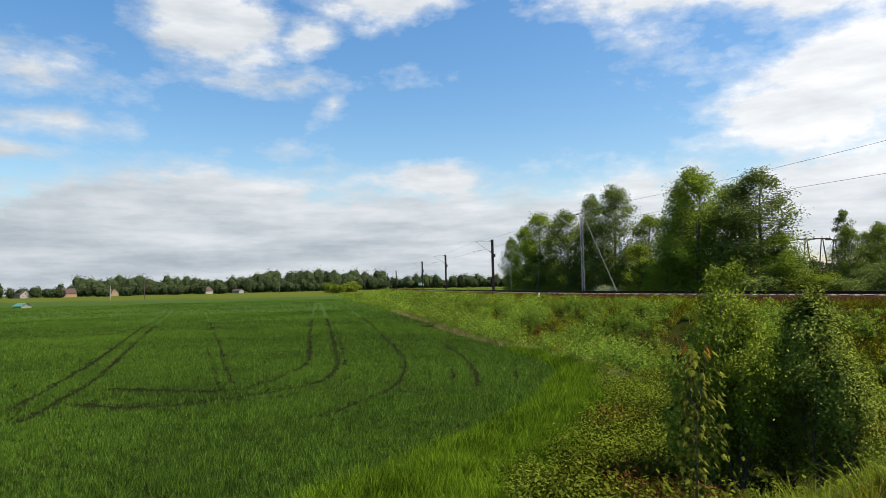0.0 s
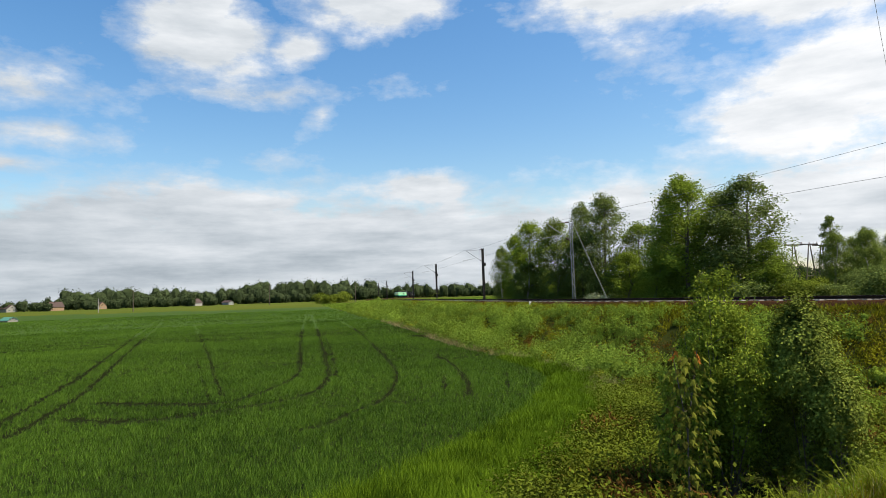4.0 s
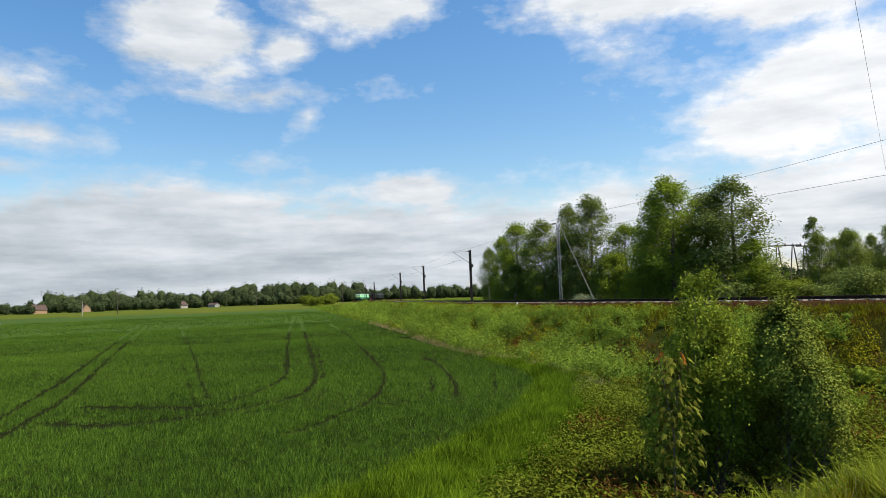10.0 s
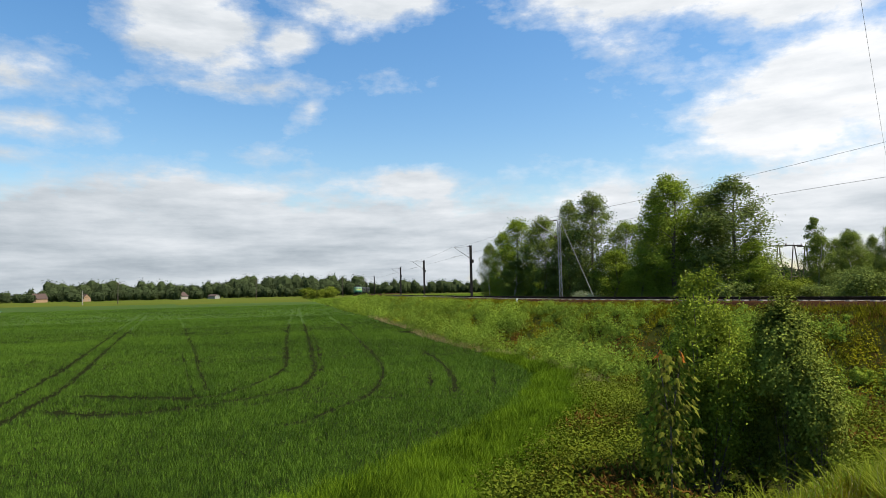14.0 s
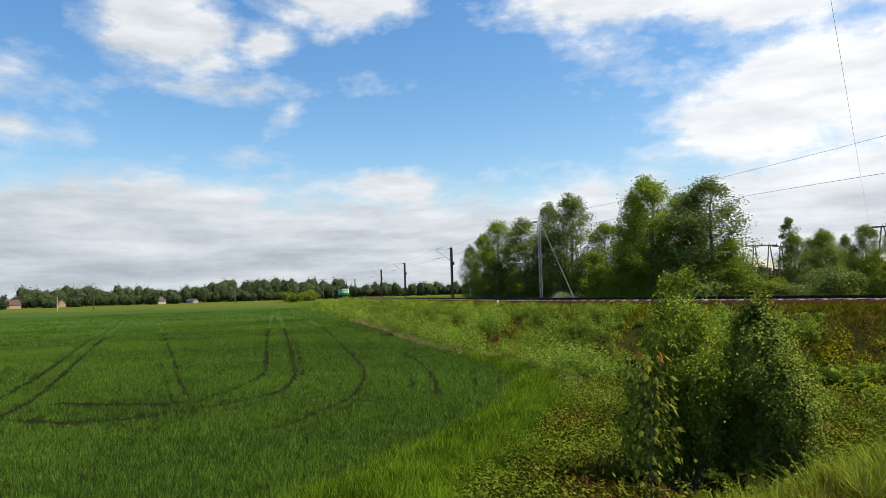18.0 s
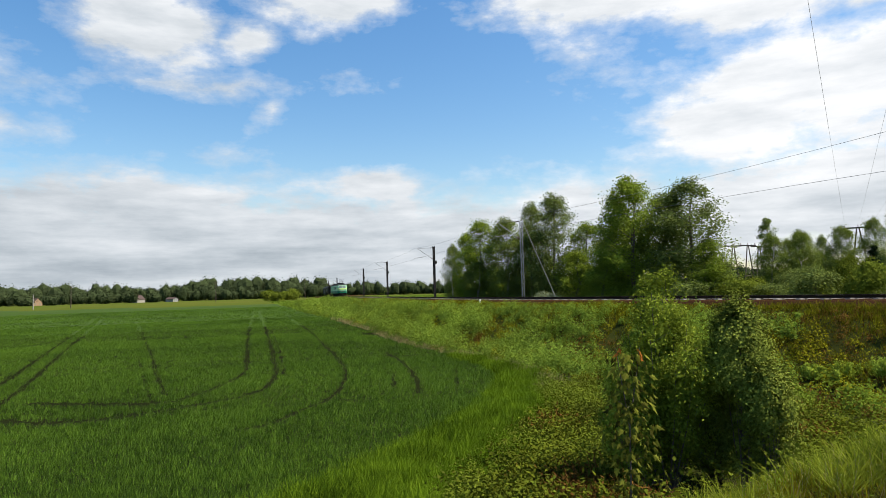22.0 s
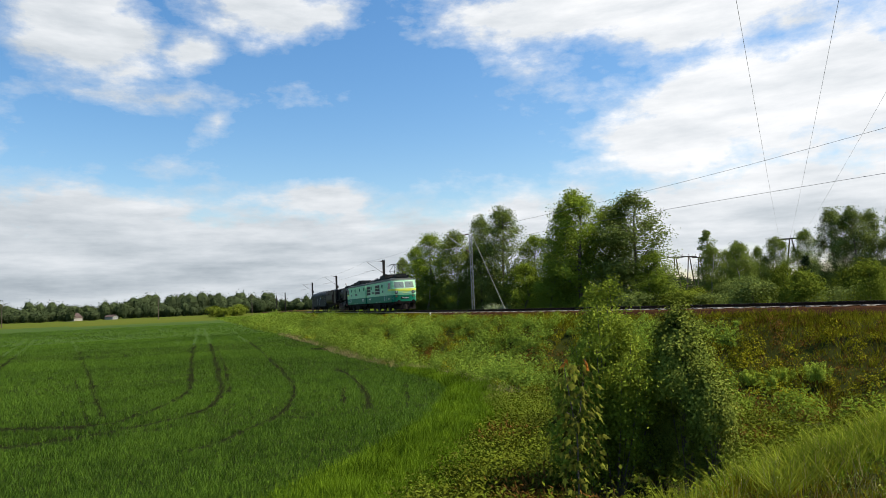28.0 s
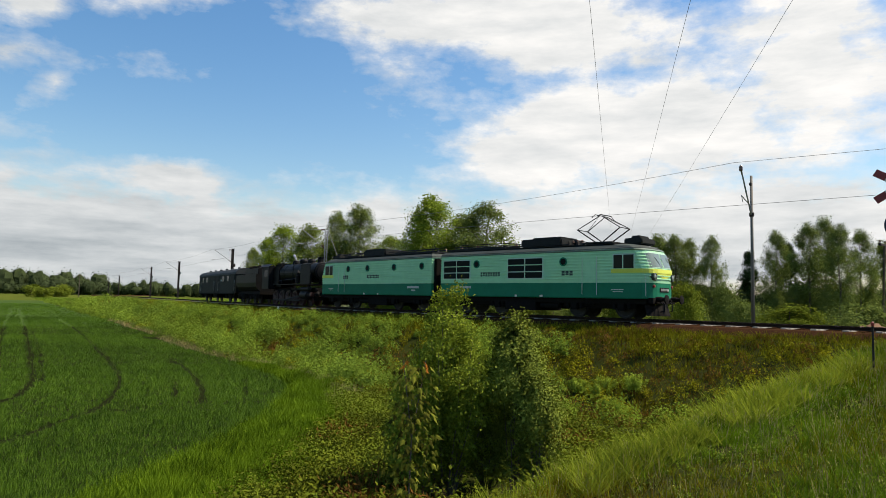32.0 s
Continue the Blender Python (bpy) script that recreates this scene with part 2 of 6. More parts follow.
def tube_into(bm, a, b, r0, r1=None, seg=8, cap=True):
    """A tapered round bar from a to b."""
    a, b = Vector(a), Vector(b)
    r1 = r0 if r1 is None else r1
    d = (b - a)
    if d.length < 1e-6:
        return bm
    q = d.to_track_quat("Z", "Y")
    ra, rb = [], []
    for i in range(seg):
        w = 2 * math.pi * i / seg
        o = q @ Vector((math.cos(w), math.sin(w), 0))
        ra.append(bm.verts.new(a + o * r0))
        rb.append(bm.verts.new(b + o * r1))
    for i in range(seg):
        j = (i + 1) % seg
        bm.faces.new((ra[i], ra[j], rb[j], rb[i]))
    if cap:
        bm.faces.new(ra[::-1]), bm.faces.new(rb)
    return bm


def tube(a, b, r0, r1=None, seg=8):
    return tube_into(bmesh.new(), a, b, r0, r1, seg)


def lathe_into(bm, profile, centre=(0, 0, 0), axis="Z", seg=16):
    """Turn a list of (radius, height) about an axis."""
    rings = []
    for r, h in profile:
        ring = []
        for i in range(seg):
            w = 2 * math.pi * i / seg
            c, s = r * math.cos(w), r * math.sin(w)
            p = {"Z": (c, s, h), "Y": (c, h, s), "X": (h, c, s)}[axis]
            ring.append(bm.verts.new(Vector(p) + Vector(centre)))
        rings.append(ring)
    for a, b in zip(rings, rings[1:]):
        for i in range(seg):
            j = (i + 1) % seg
            bm.faces.new((a[i], a[j], b[j], b[i]))
    bm.faces.new(rings[0][::-1]), bm.faces.new(rings[-1])
    bmesh.ops.recalc_face_normals(bm, faces=bm.faces)
    return bm


def lathe(profile, centre=(0, 0, 0), axis="Z", seg=16):
    return lathe_into(bmesh.new(), profile, centre, axis, seg)


def thing(name, label, category, group="", at=None):
    ob = new(name)
    ob.empty_display_size = 0.2
    tagged(ob, label, category, group)
    if at is not None:
        ob.matrix_basis = at
    return ob


# ---- the line of the track ----
# s is metres along the track, 0 beside the camera and growing away from it; a heading of 0 looks along +y
S0, STEP, COUNT = -70.0, 0.5, 1700


def heading(s):
    if s < 0:
        return -27.0
    if s < 50:
        return -27.0 + 18.0 * s / 50
    if s < 320:
        return -9.0
    return -9.0 + min((s - 320) / 60, 1.0) * 17.0


def lay_track():
    pts, p = [], Vector((0, 0))
    for i in range(COUNT):
        pts.append(p.copy())
        a = radians(heading(S0 + (i + 0.5) * STEP))
        p = p + Vector((math.sin(a), math.cos(a))) * STEP
    base = pts[int(-S0 / STEP)]
    return np.array([(q.x - base.x + 24.1, q.y - base.y + 27.3) for q in pts])


LINE = lay_track()
LINE_S = S0 + STEP * np.arange(COUNT)


def track_at(s, side=0.0):
    """A point of the track's middle line, moved to the right (seen looking away along it) by side."""
    x, y = float(np.interp(s, LINE_S, LINE[:, 0])), float(np.interp(s, LINE_S, LINE[:, 1]))
    a = radians(heading(s))
    return x + side * math.cos(a), y - side * math.sin(a)


def track_offset(x, y):
    """Signed distance from the track (negative on the camera's side) and s, for arrays."""
    x, y = np.asarray(x, float), np.asarray(y, float)
    best, bs = np.full(x.shape, 1e9), np.zeros(x.shape)
    for i in range(0, COUNT, 8):
        d = np.hypot(x - LINE[i, 0], y - LINE[i, 1])
        m = d < best
        best[m], bs[m] = d[m], LINE_S[i]
    hx, hy = np.interp(bs, LINE_S, LINE[:, 0]), np.interp(bs, LINE_S, LINE[:, 1])
    a = np.radians(np.vectorize(heading)(bs))
    side = (x - hx) * np.cos(a) - (y - hy) * np.sin(a)
    return np.where(side < 0, -best, best), bs


FIELD_Z = -3.2


def smooth01(v):
    v = np.clip(v, 0, 1)
    return v * v * (3 - 2 * v)


def lumps(x, y):
    return 0.10 * np.sin(x * 1.3 + np.sin(y * 0.9) * 1.7) * np.sin(y * 1.1 + 0.6) + 0.06 * np.sin(x * 2.9 + 1.0) * np.sin(y * 3.3 + np.sin(x))


def ground_height(x, y):
    x, y = np.asarray(x, float), np.asarray(y, float)
    d, s = track_offset(x, y)
    rise = smooth01((np.hypot(x, y) - 110) / 230)
    field = FIELD_Z + rise * 2.4
    bed = -0.62
    # camera side: flat shoulder, slope, toe; far side: nearly level
    slope = smooth01((-d - 3.2) / np.where(s < 60, 7.5, 7.0))
    z = np.where(d < 0, bed + (field - bed) * slope, bed - 0.35 * smooth01((d - 3.5) / 6))
    z = z + np.where((d < -3.4) & (slope < 0.98), lumps(x, y), 0) + np.where(d > 8, 0.3 * lumps(x * 0.4, y * 0.4), 0)
    # the ditch at the foot of the slope
    z = z - 0.25 * np.exp(-((d + 11.5) / 1.5) ** 2) * (s < 45)
    # the road bank on which the camera stands
    crest = 7.2 + 0.25 * (x - 4.0)
    top = np.clip(-1.78 + (x - 4.0) * 0.15, -2.2, -0.25)
    back = smooth01((crest - y) / 9.0)
    top = top + (np.maximum(top, -0.9) - top) * back
    fall = np.maximum(y - crest, 0) * 0.55
    bank = np.where(y < crest, top, top - fall) + 0.5 * lumps(x * 0.7, y * 0.7)
    edge = smooth01((x + 5.0) / 8.0)
    bank = bank * edge + FIELD_Z * (1 - edge)
    bank = np.where(y < 7, np.maximum(bank, -0.9 - np.hypot(x, y) * 0.24), bank)
    near = smooth01((34 - np.hypot(x, y)) / 8)
    bank = -6 + (bank + 6) * near
    use = (d < -4)
    z = np.where(use, np.maximum(z, bank), z)
    return z


def ground_at(x, y):
    return float(ground_height(np.array([x]), np.array([y]))[0])


# ---- ground ----
def field_edge(y):
    """x of the boundary between crop and verge."""
    return np.interp(y, (8, 12.3, 13.3, 15, 16.9, 19.4, 22, 26, 32, 41, 53, 81, 104, 204, 320), (-1.2, 1.2, 1.9, 2.6, 3.5, 4.6, 5.5, 6.2, 6.3, 4.5, 1.7, -3.6, -7.8, -31, -60))


def crop_edge(y):
    """x at which the wheat gives way to the bright grass of the field's rim."""
    return np.minimum(np.interp(y, (8, 12.4, 13.7, 15.9, 18.6, 21.6, 26, 30, 33.5, 40.4, 52), (-5.0, -2.1, -1.1, 0.1, 1.8, 3.3, 4.9, 5.7, 5.7, 4.1, 1.6)), field_edge(y) - 0.3)


def build_ground():
    rings = np.concatenate([np.linspace(0.6, 60, 150), 60 * np.exp(np.linspace(0.02, math.log(4200 / 60), 90))])
    na = 480
    ang = np.linspace(0, 2 * math.pi, na, endpoint=False)
    gx, gy = rings[:, None] * np.sin(ang)[None], rings[:, None] * np.cos(ang)[None]
    z = ground_height(gx.ravel(), gy.ravel())
    verts = [(0, 0, -0.9)] + list(zip(gx.ravel().tolist(), gy.ravel().tolist(), z.tolist()))
    faces, idx = [], []
    cx, cy = gx.ravel(), gy.ravel()
    inside = (cx < crop_edge(cy)) & (cy > 6) & (cy < 236 + 0.1 * cx) & (cx > -230)
    d, _ = track_offset(cx, cy)
    far = np.hypot(cx, cy) > 200
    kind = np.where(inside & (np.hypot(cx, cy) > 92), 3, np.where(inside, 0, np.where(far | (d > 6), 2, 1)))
    for j in range(na):
        faces.append((0, 1 + (j + 1) % na, 1 + j))
        idx.append(1)
    for i in range(len(rings) - 1):
        for j in range(na):
            k = (j + 1) % na
            a, b = i * na, (i + 1) * na
            faces.append((1 + a + j, 1 + a + k, 1 + b + k, 1 + b + j))
            idx.append(int(kind[b + j]))
    me = mesh_from("ground", verts, faces, mats=[M["shaded_crop_soil"], M["verge"], M["meadow"], M["crop_far"]], index=idx, smooth=True)
    return tagged(new("ground", me), "green farmland with a grassy railway bank", "ground", kind="structure")


build_ground()


def sweep(name, section, s0, s1, step, mat, label, category, smooth=False):
    """A band along the track; the section is a list of (side, height)."""
    verts, faces = [], []
    ns = int((s1 - s0) / step)
    k = len(section)
    for i in range(ns + 1):
        s = s0 + i * step
        for side, h in section:
            x, y = track_at(s, side)
            verts.append((x, y, h))
    for i in range(ns):
        for j in range(k - 1):
            a = i * k + j
            faces.append((a, a + 1, a + k + 1, a + k))
    ob = new(name, mesh_from(name, verts, faces, mat, smooth))
    return tagged(ob, label, category, kind="structure")


ballast = sweep("ballast_bed", [(-3.3, -0.95), (-2.0, -0.24), (-1.3, -0.2), (0, -0.23), (1.3, -0.2), (2.0, -0.24), (3.3, -0.95)], -60, 640, 2.0, M["ballast"],
                "rust-stained crushed stone ballast under the track", "ballast")
for side in (-0.7525, 0.7525):
    r = sweep("rail", [(side - 0.07, -0.15), (side - 0.07, -0.135), (side - 0.01, -0.11), (side - 0.01, -0.04), (side - 0.036, -0.03), (side - 0.036, -0.002),
                       (side + 0.036, -0.002), (side + 0.036, -0.03), (side + 0.01, -0.04), (side + 0.01, -0.11), (side + 0.07, -0.135), (side + 0.07, -0.15)],
              -60, 640, 2.0, M["rail"], "long rusty steel rail on concrete sleepers", "rail")
    t = sweep("rail_head", [(side - 0.03, 0.001), (side + 0.03, 0.001)], -60, 640, 2.0, M["rail_top"], "worn bright running surface of the rail", "rail")


def lay_sleepers():
    me = None
    for i in range(300):
        s = -32 + i * 0.6
        x, y = track_at(s)
        if me is None:
            bm = bmesh.new()
            for x0, x1, h in ((-1.28, -0.45, -0.145), (0.45, 1.28, -0.145), (-0.5, 0.5, -0.18)):
                box_into(bm, x0, x1, -0.13, 0.13, -0.36, h, 0.02)
            me = bpy.data.meshes.new("sleeper")
            bm.to_mesh(me), bm.free()
            me.materials.append(M["sleeper"])
            sunk = me.copy()
            sunk.materials[0] = M["ballast"]
        ob = new("sleeper", sunk if i % 2 else me)
        ob.parent = ballast
        ob.matrix_basis = pose(x, y, -0.03 if i % 2 else 0.0, 0, 0, -heading(s))


# ---- plants ----
M["leaf_birch"] = material("leaf_birch", (0.25, 0.32, 0.065), 0.7, 0, tint=(0.10, 0.14, 0.028), scale=0.6, island=True, trans=0.32, spec=0.0)
M["leaf_fresh"] = material("leaf_fresh", (0.29, 0.39, 0.045), 0.7, 0, tint=(0.12, 0.17, 0.02), scale=0.6, island=True, trans=0.32, spec=0.0)
M["leaf_dark"] = material("leaf_dark", (0.22, 0.28, 0.07), 0.7, 0, tint=(0.085, 0.115, 0.028), scale=0.6, island=True, trans=0.28, spec=0.0)
M["leaf_willow"] = material("leaf_willow", (0.31, 0.39, 0.045), 0.6, 0, tint=(0.11, 0.15, 0.016), scale=2.5, patchy=0.4, island=True, trans=0.25, spec=0.0)
M["leaf_hawthorn"] = material("leaf_hawthorn", (0.27, 0.33, 0.055), 0.5, 0, tint=(0.06, 0.08, 0.012), scale=3, patchy=0.4, island=True, trans=0.1, spec=0.0)
M["leaf_maple"] = material("leaf_maple", (0.20, 0.215, 0.03), 0.6, 0, tint=(0.05, 0.05, 0.010), scale=3, per_object=0.5, trans=0.25, spec=0.0)
M["leaf_scrub"] = material("leaf_scrub", (0.20, 0.25, 0.03), 0.7, 0, tint=(0.07, 0.095, 0.012), scale=0.8, patchy=0.3, island=True, trans=0.3, spec=0.0, speck=0.1)
M["needles"] = material("needles", (0.035, 0.06, 0.022), 0.7, 0, tint=(0.018, 0.032, 0.012), scale=1, island=True, trans=0.1, spec=0.0)
# greyed, slightly bluish green: some haze of distance is mixed into the colour
M["far_leaf"] = material("far_leaf", (0.072, 0.097, 0.04), 0.9, 0, tint=(0.030, 0.042, 0.021), scale=0.05, island=True, trans=0.2, spec=0.0)


def leaf_cloud(name, pts, size, rng, mat, long=1.6, up=0.0, spread=0.35, out=None, loose=0.38):
    """Many small folded leaves, one mesh. pts: n x 3. size: n or one number."""
    n = len(pts)
    size = np.broadcast_to(np.asarray(size, float), (n,)) * rng.uniform(1 - spread, 1 + spread, n)
    ax = rng.normal(size=(n, 3))
    ax[:, 2] += up
    ax /= np.linalg.norm(ax, axis=1)[:, None]
    if out is not None:
        face = out / (np.linalg.norm(out, axis=1)[:, None] + 1e-9) + rng.normal(size=(n, 3)) * loose
        ax = np.cross(face, ax)
        ax[:, 2] += 0.3 * up
        ax /= np.linalg.norm(ax, axis=1)[:, None] + 1e-9
        side = np.cross(face, ax)
    else:
        side = np.cross(ax, rng.normal(size=(n, 3)))
    side /= np.linalg.norm(side, axis=1)[:, None] + 1e-9
    nor = np.cross(ax, side)
    s = size[:, None]
    v = np.empty((n, 4, 3))
    v[:, 0] = pts
    v[:, 1] = pts + ax * s * long * 0.45 + side * s * 0.5 + nor * s * 0.12
    v[:, 2] = pts + ax * s * long
    v[:, 3] = pts + ax * s * long * 0.45 - side * s * 0.5 + nor * s * 0.12
    return quads_mesh(name, v.reshape(-1, 3), n, mat)


def quads_mesh(name, verts, n, mat, k=4):
    me = bpy.data.meshes.new(name)
    me.vertices.add(len(verts))
    me.vertices.foreach_set("co", np.ascontiguousarray(verts, dtype=np.float32).ravel())
    me.loops.add(k * n)
    me.loops.foreach_set("vertex_index", np.arange(k * n, dtype=np.int32))
    me.polygons.add(n)
    me.polygons.foreach_set("loop_start", np.arange(0, k * n, k, dtype=np.int32))
    me.materials.append(mat)
    me.update()
    me.validate()
    return me


def crown_points(rng, height, width, n, base=0.12, taper=0.9, clumps=26, shape="birch"):
    """Leaf places in clumps along an uneven crown."""
    pts = []
    for _ in range(clumps):
        u = rng.uniform(base, 0.98) if shape != "bush" else rng.uniform(0.05, 0.95)
        if shape == "birch":
            v = (u - base) / (1 - base)
            env = math.sin(math.pi * min(1, v * 0.78 + 0.2)) ** taper * (1 - 0.45 * max(0, v - 0.5) / 0.5)
        elif shape == "column":
            env = 0.95 * math.sin(math.pi * min(1, max(0.08, (u - base) / (1 - base)))) ** 0.5
        elif shape == "conifer":
            env = (1 - u) * 1.05 + 0.04
        else:
            env = math.sqrt(max(0.02, 1 - (u - 0.25) ** 2 / 0.6)) if u > 0.25 else 0.85
        a, r = rng.uniform(0, 6.283), math.sqrt(rng.uniform(0.05, 1)) * env * width * 0.5
        c = np.array([r * math.cos(a), r * math.sin(a), u * height])
        cs = width * rng.uniform(0.10, 0.2) * (0.6 + 0.5 * env)
        k = int(n / clumps * rng.uniform(0.6, 1.4))
        q = rng.normal(size=(k, 3))
        q *= (rng.uniform(0.05, 1, k) ** 0.45 * 1.55 / np.linalg.norm(q, axis=1))[:, None]
        q *= np.array([cs, cs, cs * (1.3 if shape == "birch" else 0.8)])
        pts.append(q + c)
    p = np.concatenate(pts)
    p[:, 2] = np.clip(p[:, 2], 0.06 * height, None)
    return p


def twig_points(rng, height, width, n, base, boughs, droop=0.0):
    """Leaf places along rising boughs and their twigs, with a loose filling between, small gaps and ragged tips."""
    pts = []

    def reach_at(v):
        return 0.5 * width * max(0.07, (1 - v) ** 0.6 * (0.6 + 1.0 * v) * 1.2)
    for i in range(boughs):
        v = (i + rng.uniform(0, 1)) / boughs
        reach, a = reach_at(v) * rng.uniform(0.55, 1.1), rng.uniform(0, 6.283)
        tip = np.array([math.cos(a) * reach, math.sin(a) * reach, height * (base + (1 - base) * v)])
        o = np.array([0, 0, max(0.03 * height, tip[2] - reach * rng.uniform(0.7, 1.5))])
        for _ in range(9):
            c = o + (tip - o) * rng.uniform(0.3, 1.0) ** 0.8
            w = rng.uniform(0, 6.283)
            tw = np.array([math.cos(w), math.sin(w), rng.uniform(-0.5, 1.0) - droop]) * width * rng.uniform(0.05, 0.14)
            k = max(4, int(0.7 * n / boughs / 9 * rng.uniform(0.4, 1.6)))
            u = rng.uniform(-0.3, 1, k)[:, None]
            pts.append(c + tw * u + rng.normal(size=(k, 3)) * width * np.array([0.036, 0.036, 0.05]))
    k = int(0.55 * n)
    v, a, r = rng.uniform(0, 0.97, k), rng.uniform(0, 6.283, k), np.sqrt(rng.uniform(0, 1, k)) * 0.9
    r = r * np.array([reach_at(q) for q in v]) * (1 + 0.16 * np.sin(a * 3 + v * 9) + 0.1 * np.sin(a * 5 - v * 17))
    q = np.stack([np.cos(a) * r, np.sin(a) * r, height * (base + (1 - base) * v)], 1)
    keep = np.sin(q[:, 0] * 2.6 + 1) * np.sin(q[:, 1] * 2.9) + np.sin(q[:, 2] * 2.2 + q[:, 0]) + rng.normal(size=k) * 0.4 > -0.1
    pts.append(q[keep])
    p = np.concatenate(pts)
    p[:, 2] = np.clip(p[:, 2], 0.03 * height, height * 1.03)
    return p


def trunk_bm(rng, height, r, limbs=9, spread=0.2, lean=0.03, start=0.25):
    bm = bmesh.new()
    p, k = Vector((0, 0, -0.3)), 7
    tops = []
    for i in range(k):
        q = p + Vector((rng.normal() * lean * height * 0.3, rng.normal() * lean * height * 0.3, (height * 0.95 + 0.3) / k))
        tube_into(bm, p, q, r * (1 - i / k * 0.9), r * (1 - (i + 1) / k * 0.9), 7, cap=False)
        tops.append((p.copy(), q.copy(), i / k))
        p = q
    for _ in range(limbs):
        a, b, u = tops[int(rng.integers(max(1, int(k * start)), k))]
        w = rng.uniform(0, 6.283)
        o = a.lerp(b, rng.uniform())
        e = o + Vector((math.cos(w), math.sin(w), rng.uniform(0.7, 1.4))) * height * spread * (1.05 - u)
        tube_into(bm, o, e, r * 0.35 * (1 - u * 0.7), r * 0.06, 5, cap=False)
    return bm


def make_tree(name, label, height, width, leaf_mat, bark, seed, leaves=3600, leaf=0.24, shape="birch", base=0.12, clumps=30, category="tree", group="", limbs=10):
    rng = np.random.default_rng(seed)
    t = thing(name, label, category, group)
    part("trunk", trunk_bm(rng, height, 0.012 * height + 0.03, limbs=limbs, start=0.15), bark, t)
    if shape == "birch":
        pts = twig_points(rng, height, width, leaves, base, clumps, 0.7 if leaf_mat == M["leaf_birch"] else 0.0)
    else:
        pts = crown_points(rng, height, width, leaves, base=base, clumps=clumps, shape=shape)
    away = pts * np.array([1, 1, 0]) + np.array([0, 0, 0.28 * width])
    c = new("crown", leaf_cloud("crown", pts, leaf, rng, leaf_mat, up=0.2 if shape != "conifer" else -0.3, out=away, loose=0.75 if shape == "birch" else 0.45))
    c.parent = t
    return t


BIG = [  # x, y, height, width, kind
    (9.6, 92.6, 7.9, 3.6, 0), (11.2, 89.4, 9.2, 4.6, 1), (12.7, 85.1, 10.5, 5.4, 1), (15.2, 80.6, 10.5, 5.2, 0), (18.7, 81.9, 12.5, 4.0, 2),
    (19.8, 75.4, 12.6, 5.6, 2), (21.0, 71.0, 5.6, 4.4, 1), (23.1, 72.4, 8.9, 4.8, 1), (23.2, 63.9, 11.0, 3.8, 0), (23.1, 59.7, 11.8, 5.8, 1),
    (26.6, 60.4, 10.2, 5.4, 2), (27.0, 55.8, 10.9, 6.0, 2), (27.4, 53.4, 5.4, 3.6, 1), (20.6, 60.6, 4.6, 3.4, 1),
    (11.6, 82.0, 5.0, 4.0, 0), (25.0, 66.5, 9.0, 5.0, 2), (17.5, 78.0, 8.0, 4.8, 2),
    (41.0, 66.3, 6.7, 4.2, 0), (45.5, 70.6, 6.5, 3.2, 0), (48.8, 73.2, 7.6, 4.0, 2), (42.2, 63.2, 6.7, 4.0, 0), (49.5, 70.3, 6.8, 2.6, 0), (49.9, 67.6, 7.5, 4.2, 0),
    (50.9, 64.3, 8.1, 3.4, 0), (47.9, 56.4, 9.2, 4.6, 2), (47.8, 53.9, 8.9, 4.4, 2), (50.2, 54.5, 8.7, 4.0, 2), (50.4, 51.5, 8.8, 3.4, 2),
    (49.9, 43.3, 8.5, 3.2, 2), (50.0, 40.1, 8.9, 3.6, 2), (52.3, 40.4, 9.6, 3.8, 2), (49.8, 37.1, 8.5, 3.2, 2), (53.9, 38.3, 8.4, 3.2, 2), (58.1, 39.1, 7.8, 3.4, 2),
]
KINDS = [
    ("birch_tree", "birch with pale trunk and loose fresh green crown", "leaf_birch", "birch_bark"),
    ("alder_tree", "leafy tree with a bright green rounded crown", "leaf_fresh", "bark"),
    ("aspen_tree", "tall slender tree with darker green airy crown", "leaf_dark", "bark"),
]


def plant_trees():
    models = {}
    for i, (x, y, h, w, k) in enumerate(BIG):
        name, label, leaf, bark = KINDS[k]
        key = (k, i % 3)
        if key not in models:
            models[key] = make_tree(name, label, 10.0, 4.8, M[leaf], M[bark], 10 + 7 * k + i, leaves=24000, leaf=0.08, clumps=64 if k != 2 else 54,
                                    base=0.04 if x < 30 else 0.16, group="trees beyond the railway")
            t = models[key]
        else:
            t = copy_thing(models[key], Matrix())
        t.matrix_basis = pose(x, y, ground_at(x, y) - 0.05, 0, 0, (i * 77) % 360) @ Matrix.Diagonal((w / (3.3 if 1 < i < 17 else 4.2),) * 2 + (h / 10.0, 1))
    pop = make_tree("poplar_tree", "thin young poplar standing above the scrub", 9.2, 1.9, M["leaf_dark"], M["bark"], 71, leaves=6000, leaf=0.09, base=0.2, clumps=54, shape="column")
    pop.matrix_basis = pose(43.3, 70.8, ground_at(43.3, 70.8))
    first = None
    for x, y, h, w in ((54.3, 50.4, 7.4, 3.4), (57.0, 48.0, 8.2, 3.6), (48.2, 60.9, 5.0, 2.6)):
        if first is None:
            first = make_tree("spruce_tree", "dark green spruce at the edge of the wood", 7.4, 3.4, M["needles"], M["bark"], 81, leaves=11000, leaf=0.09, shape="conifer", base=0.05, clumps=60)
            t = first
        else:
            t = copy_thing(first, Matrix())
        t.matrix_basis = pose(x, y, ground_at(x, y), 0, 0, x * 31) @ Matrix.Diagonal((w / 3.4, w / 3.4, h / 7.4, 1))


plant_trees()


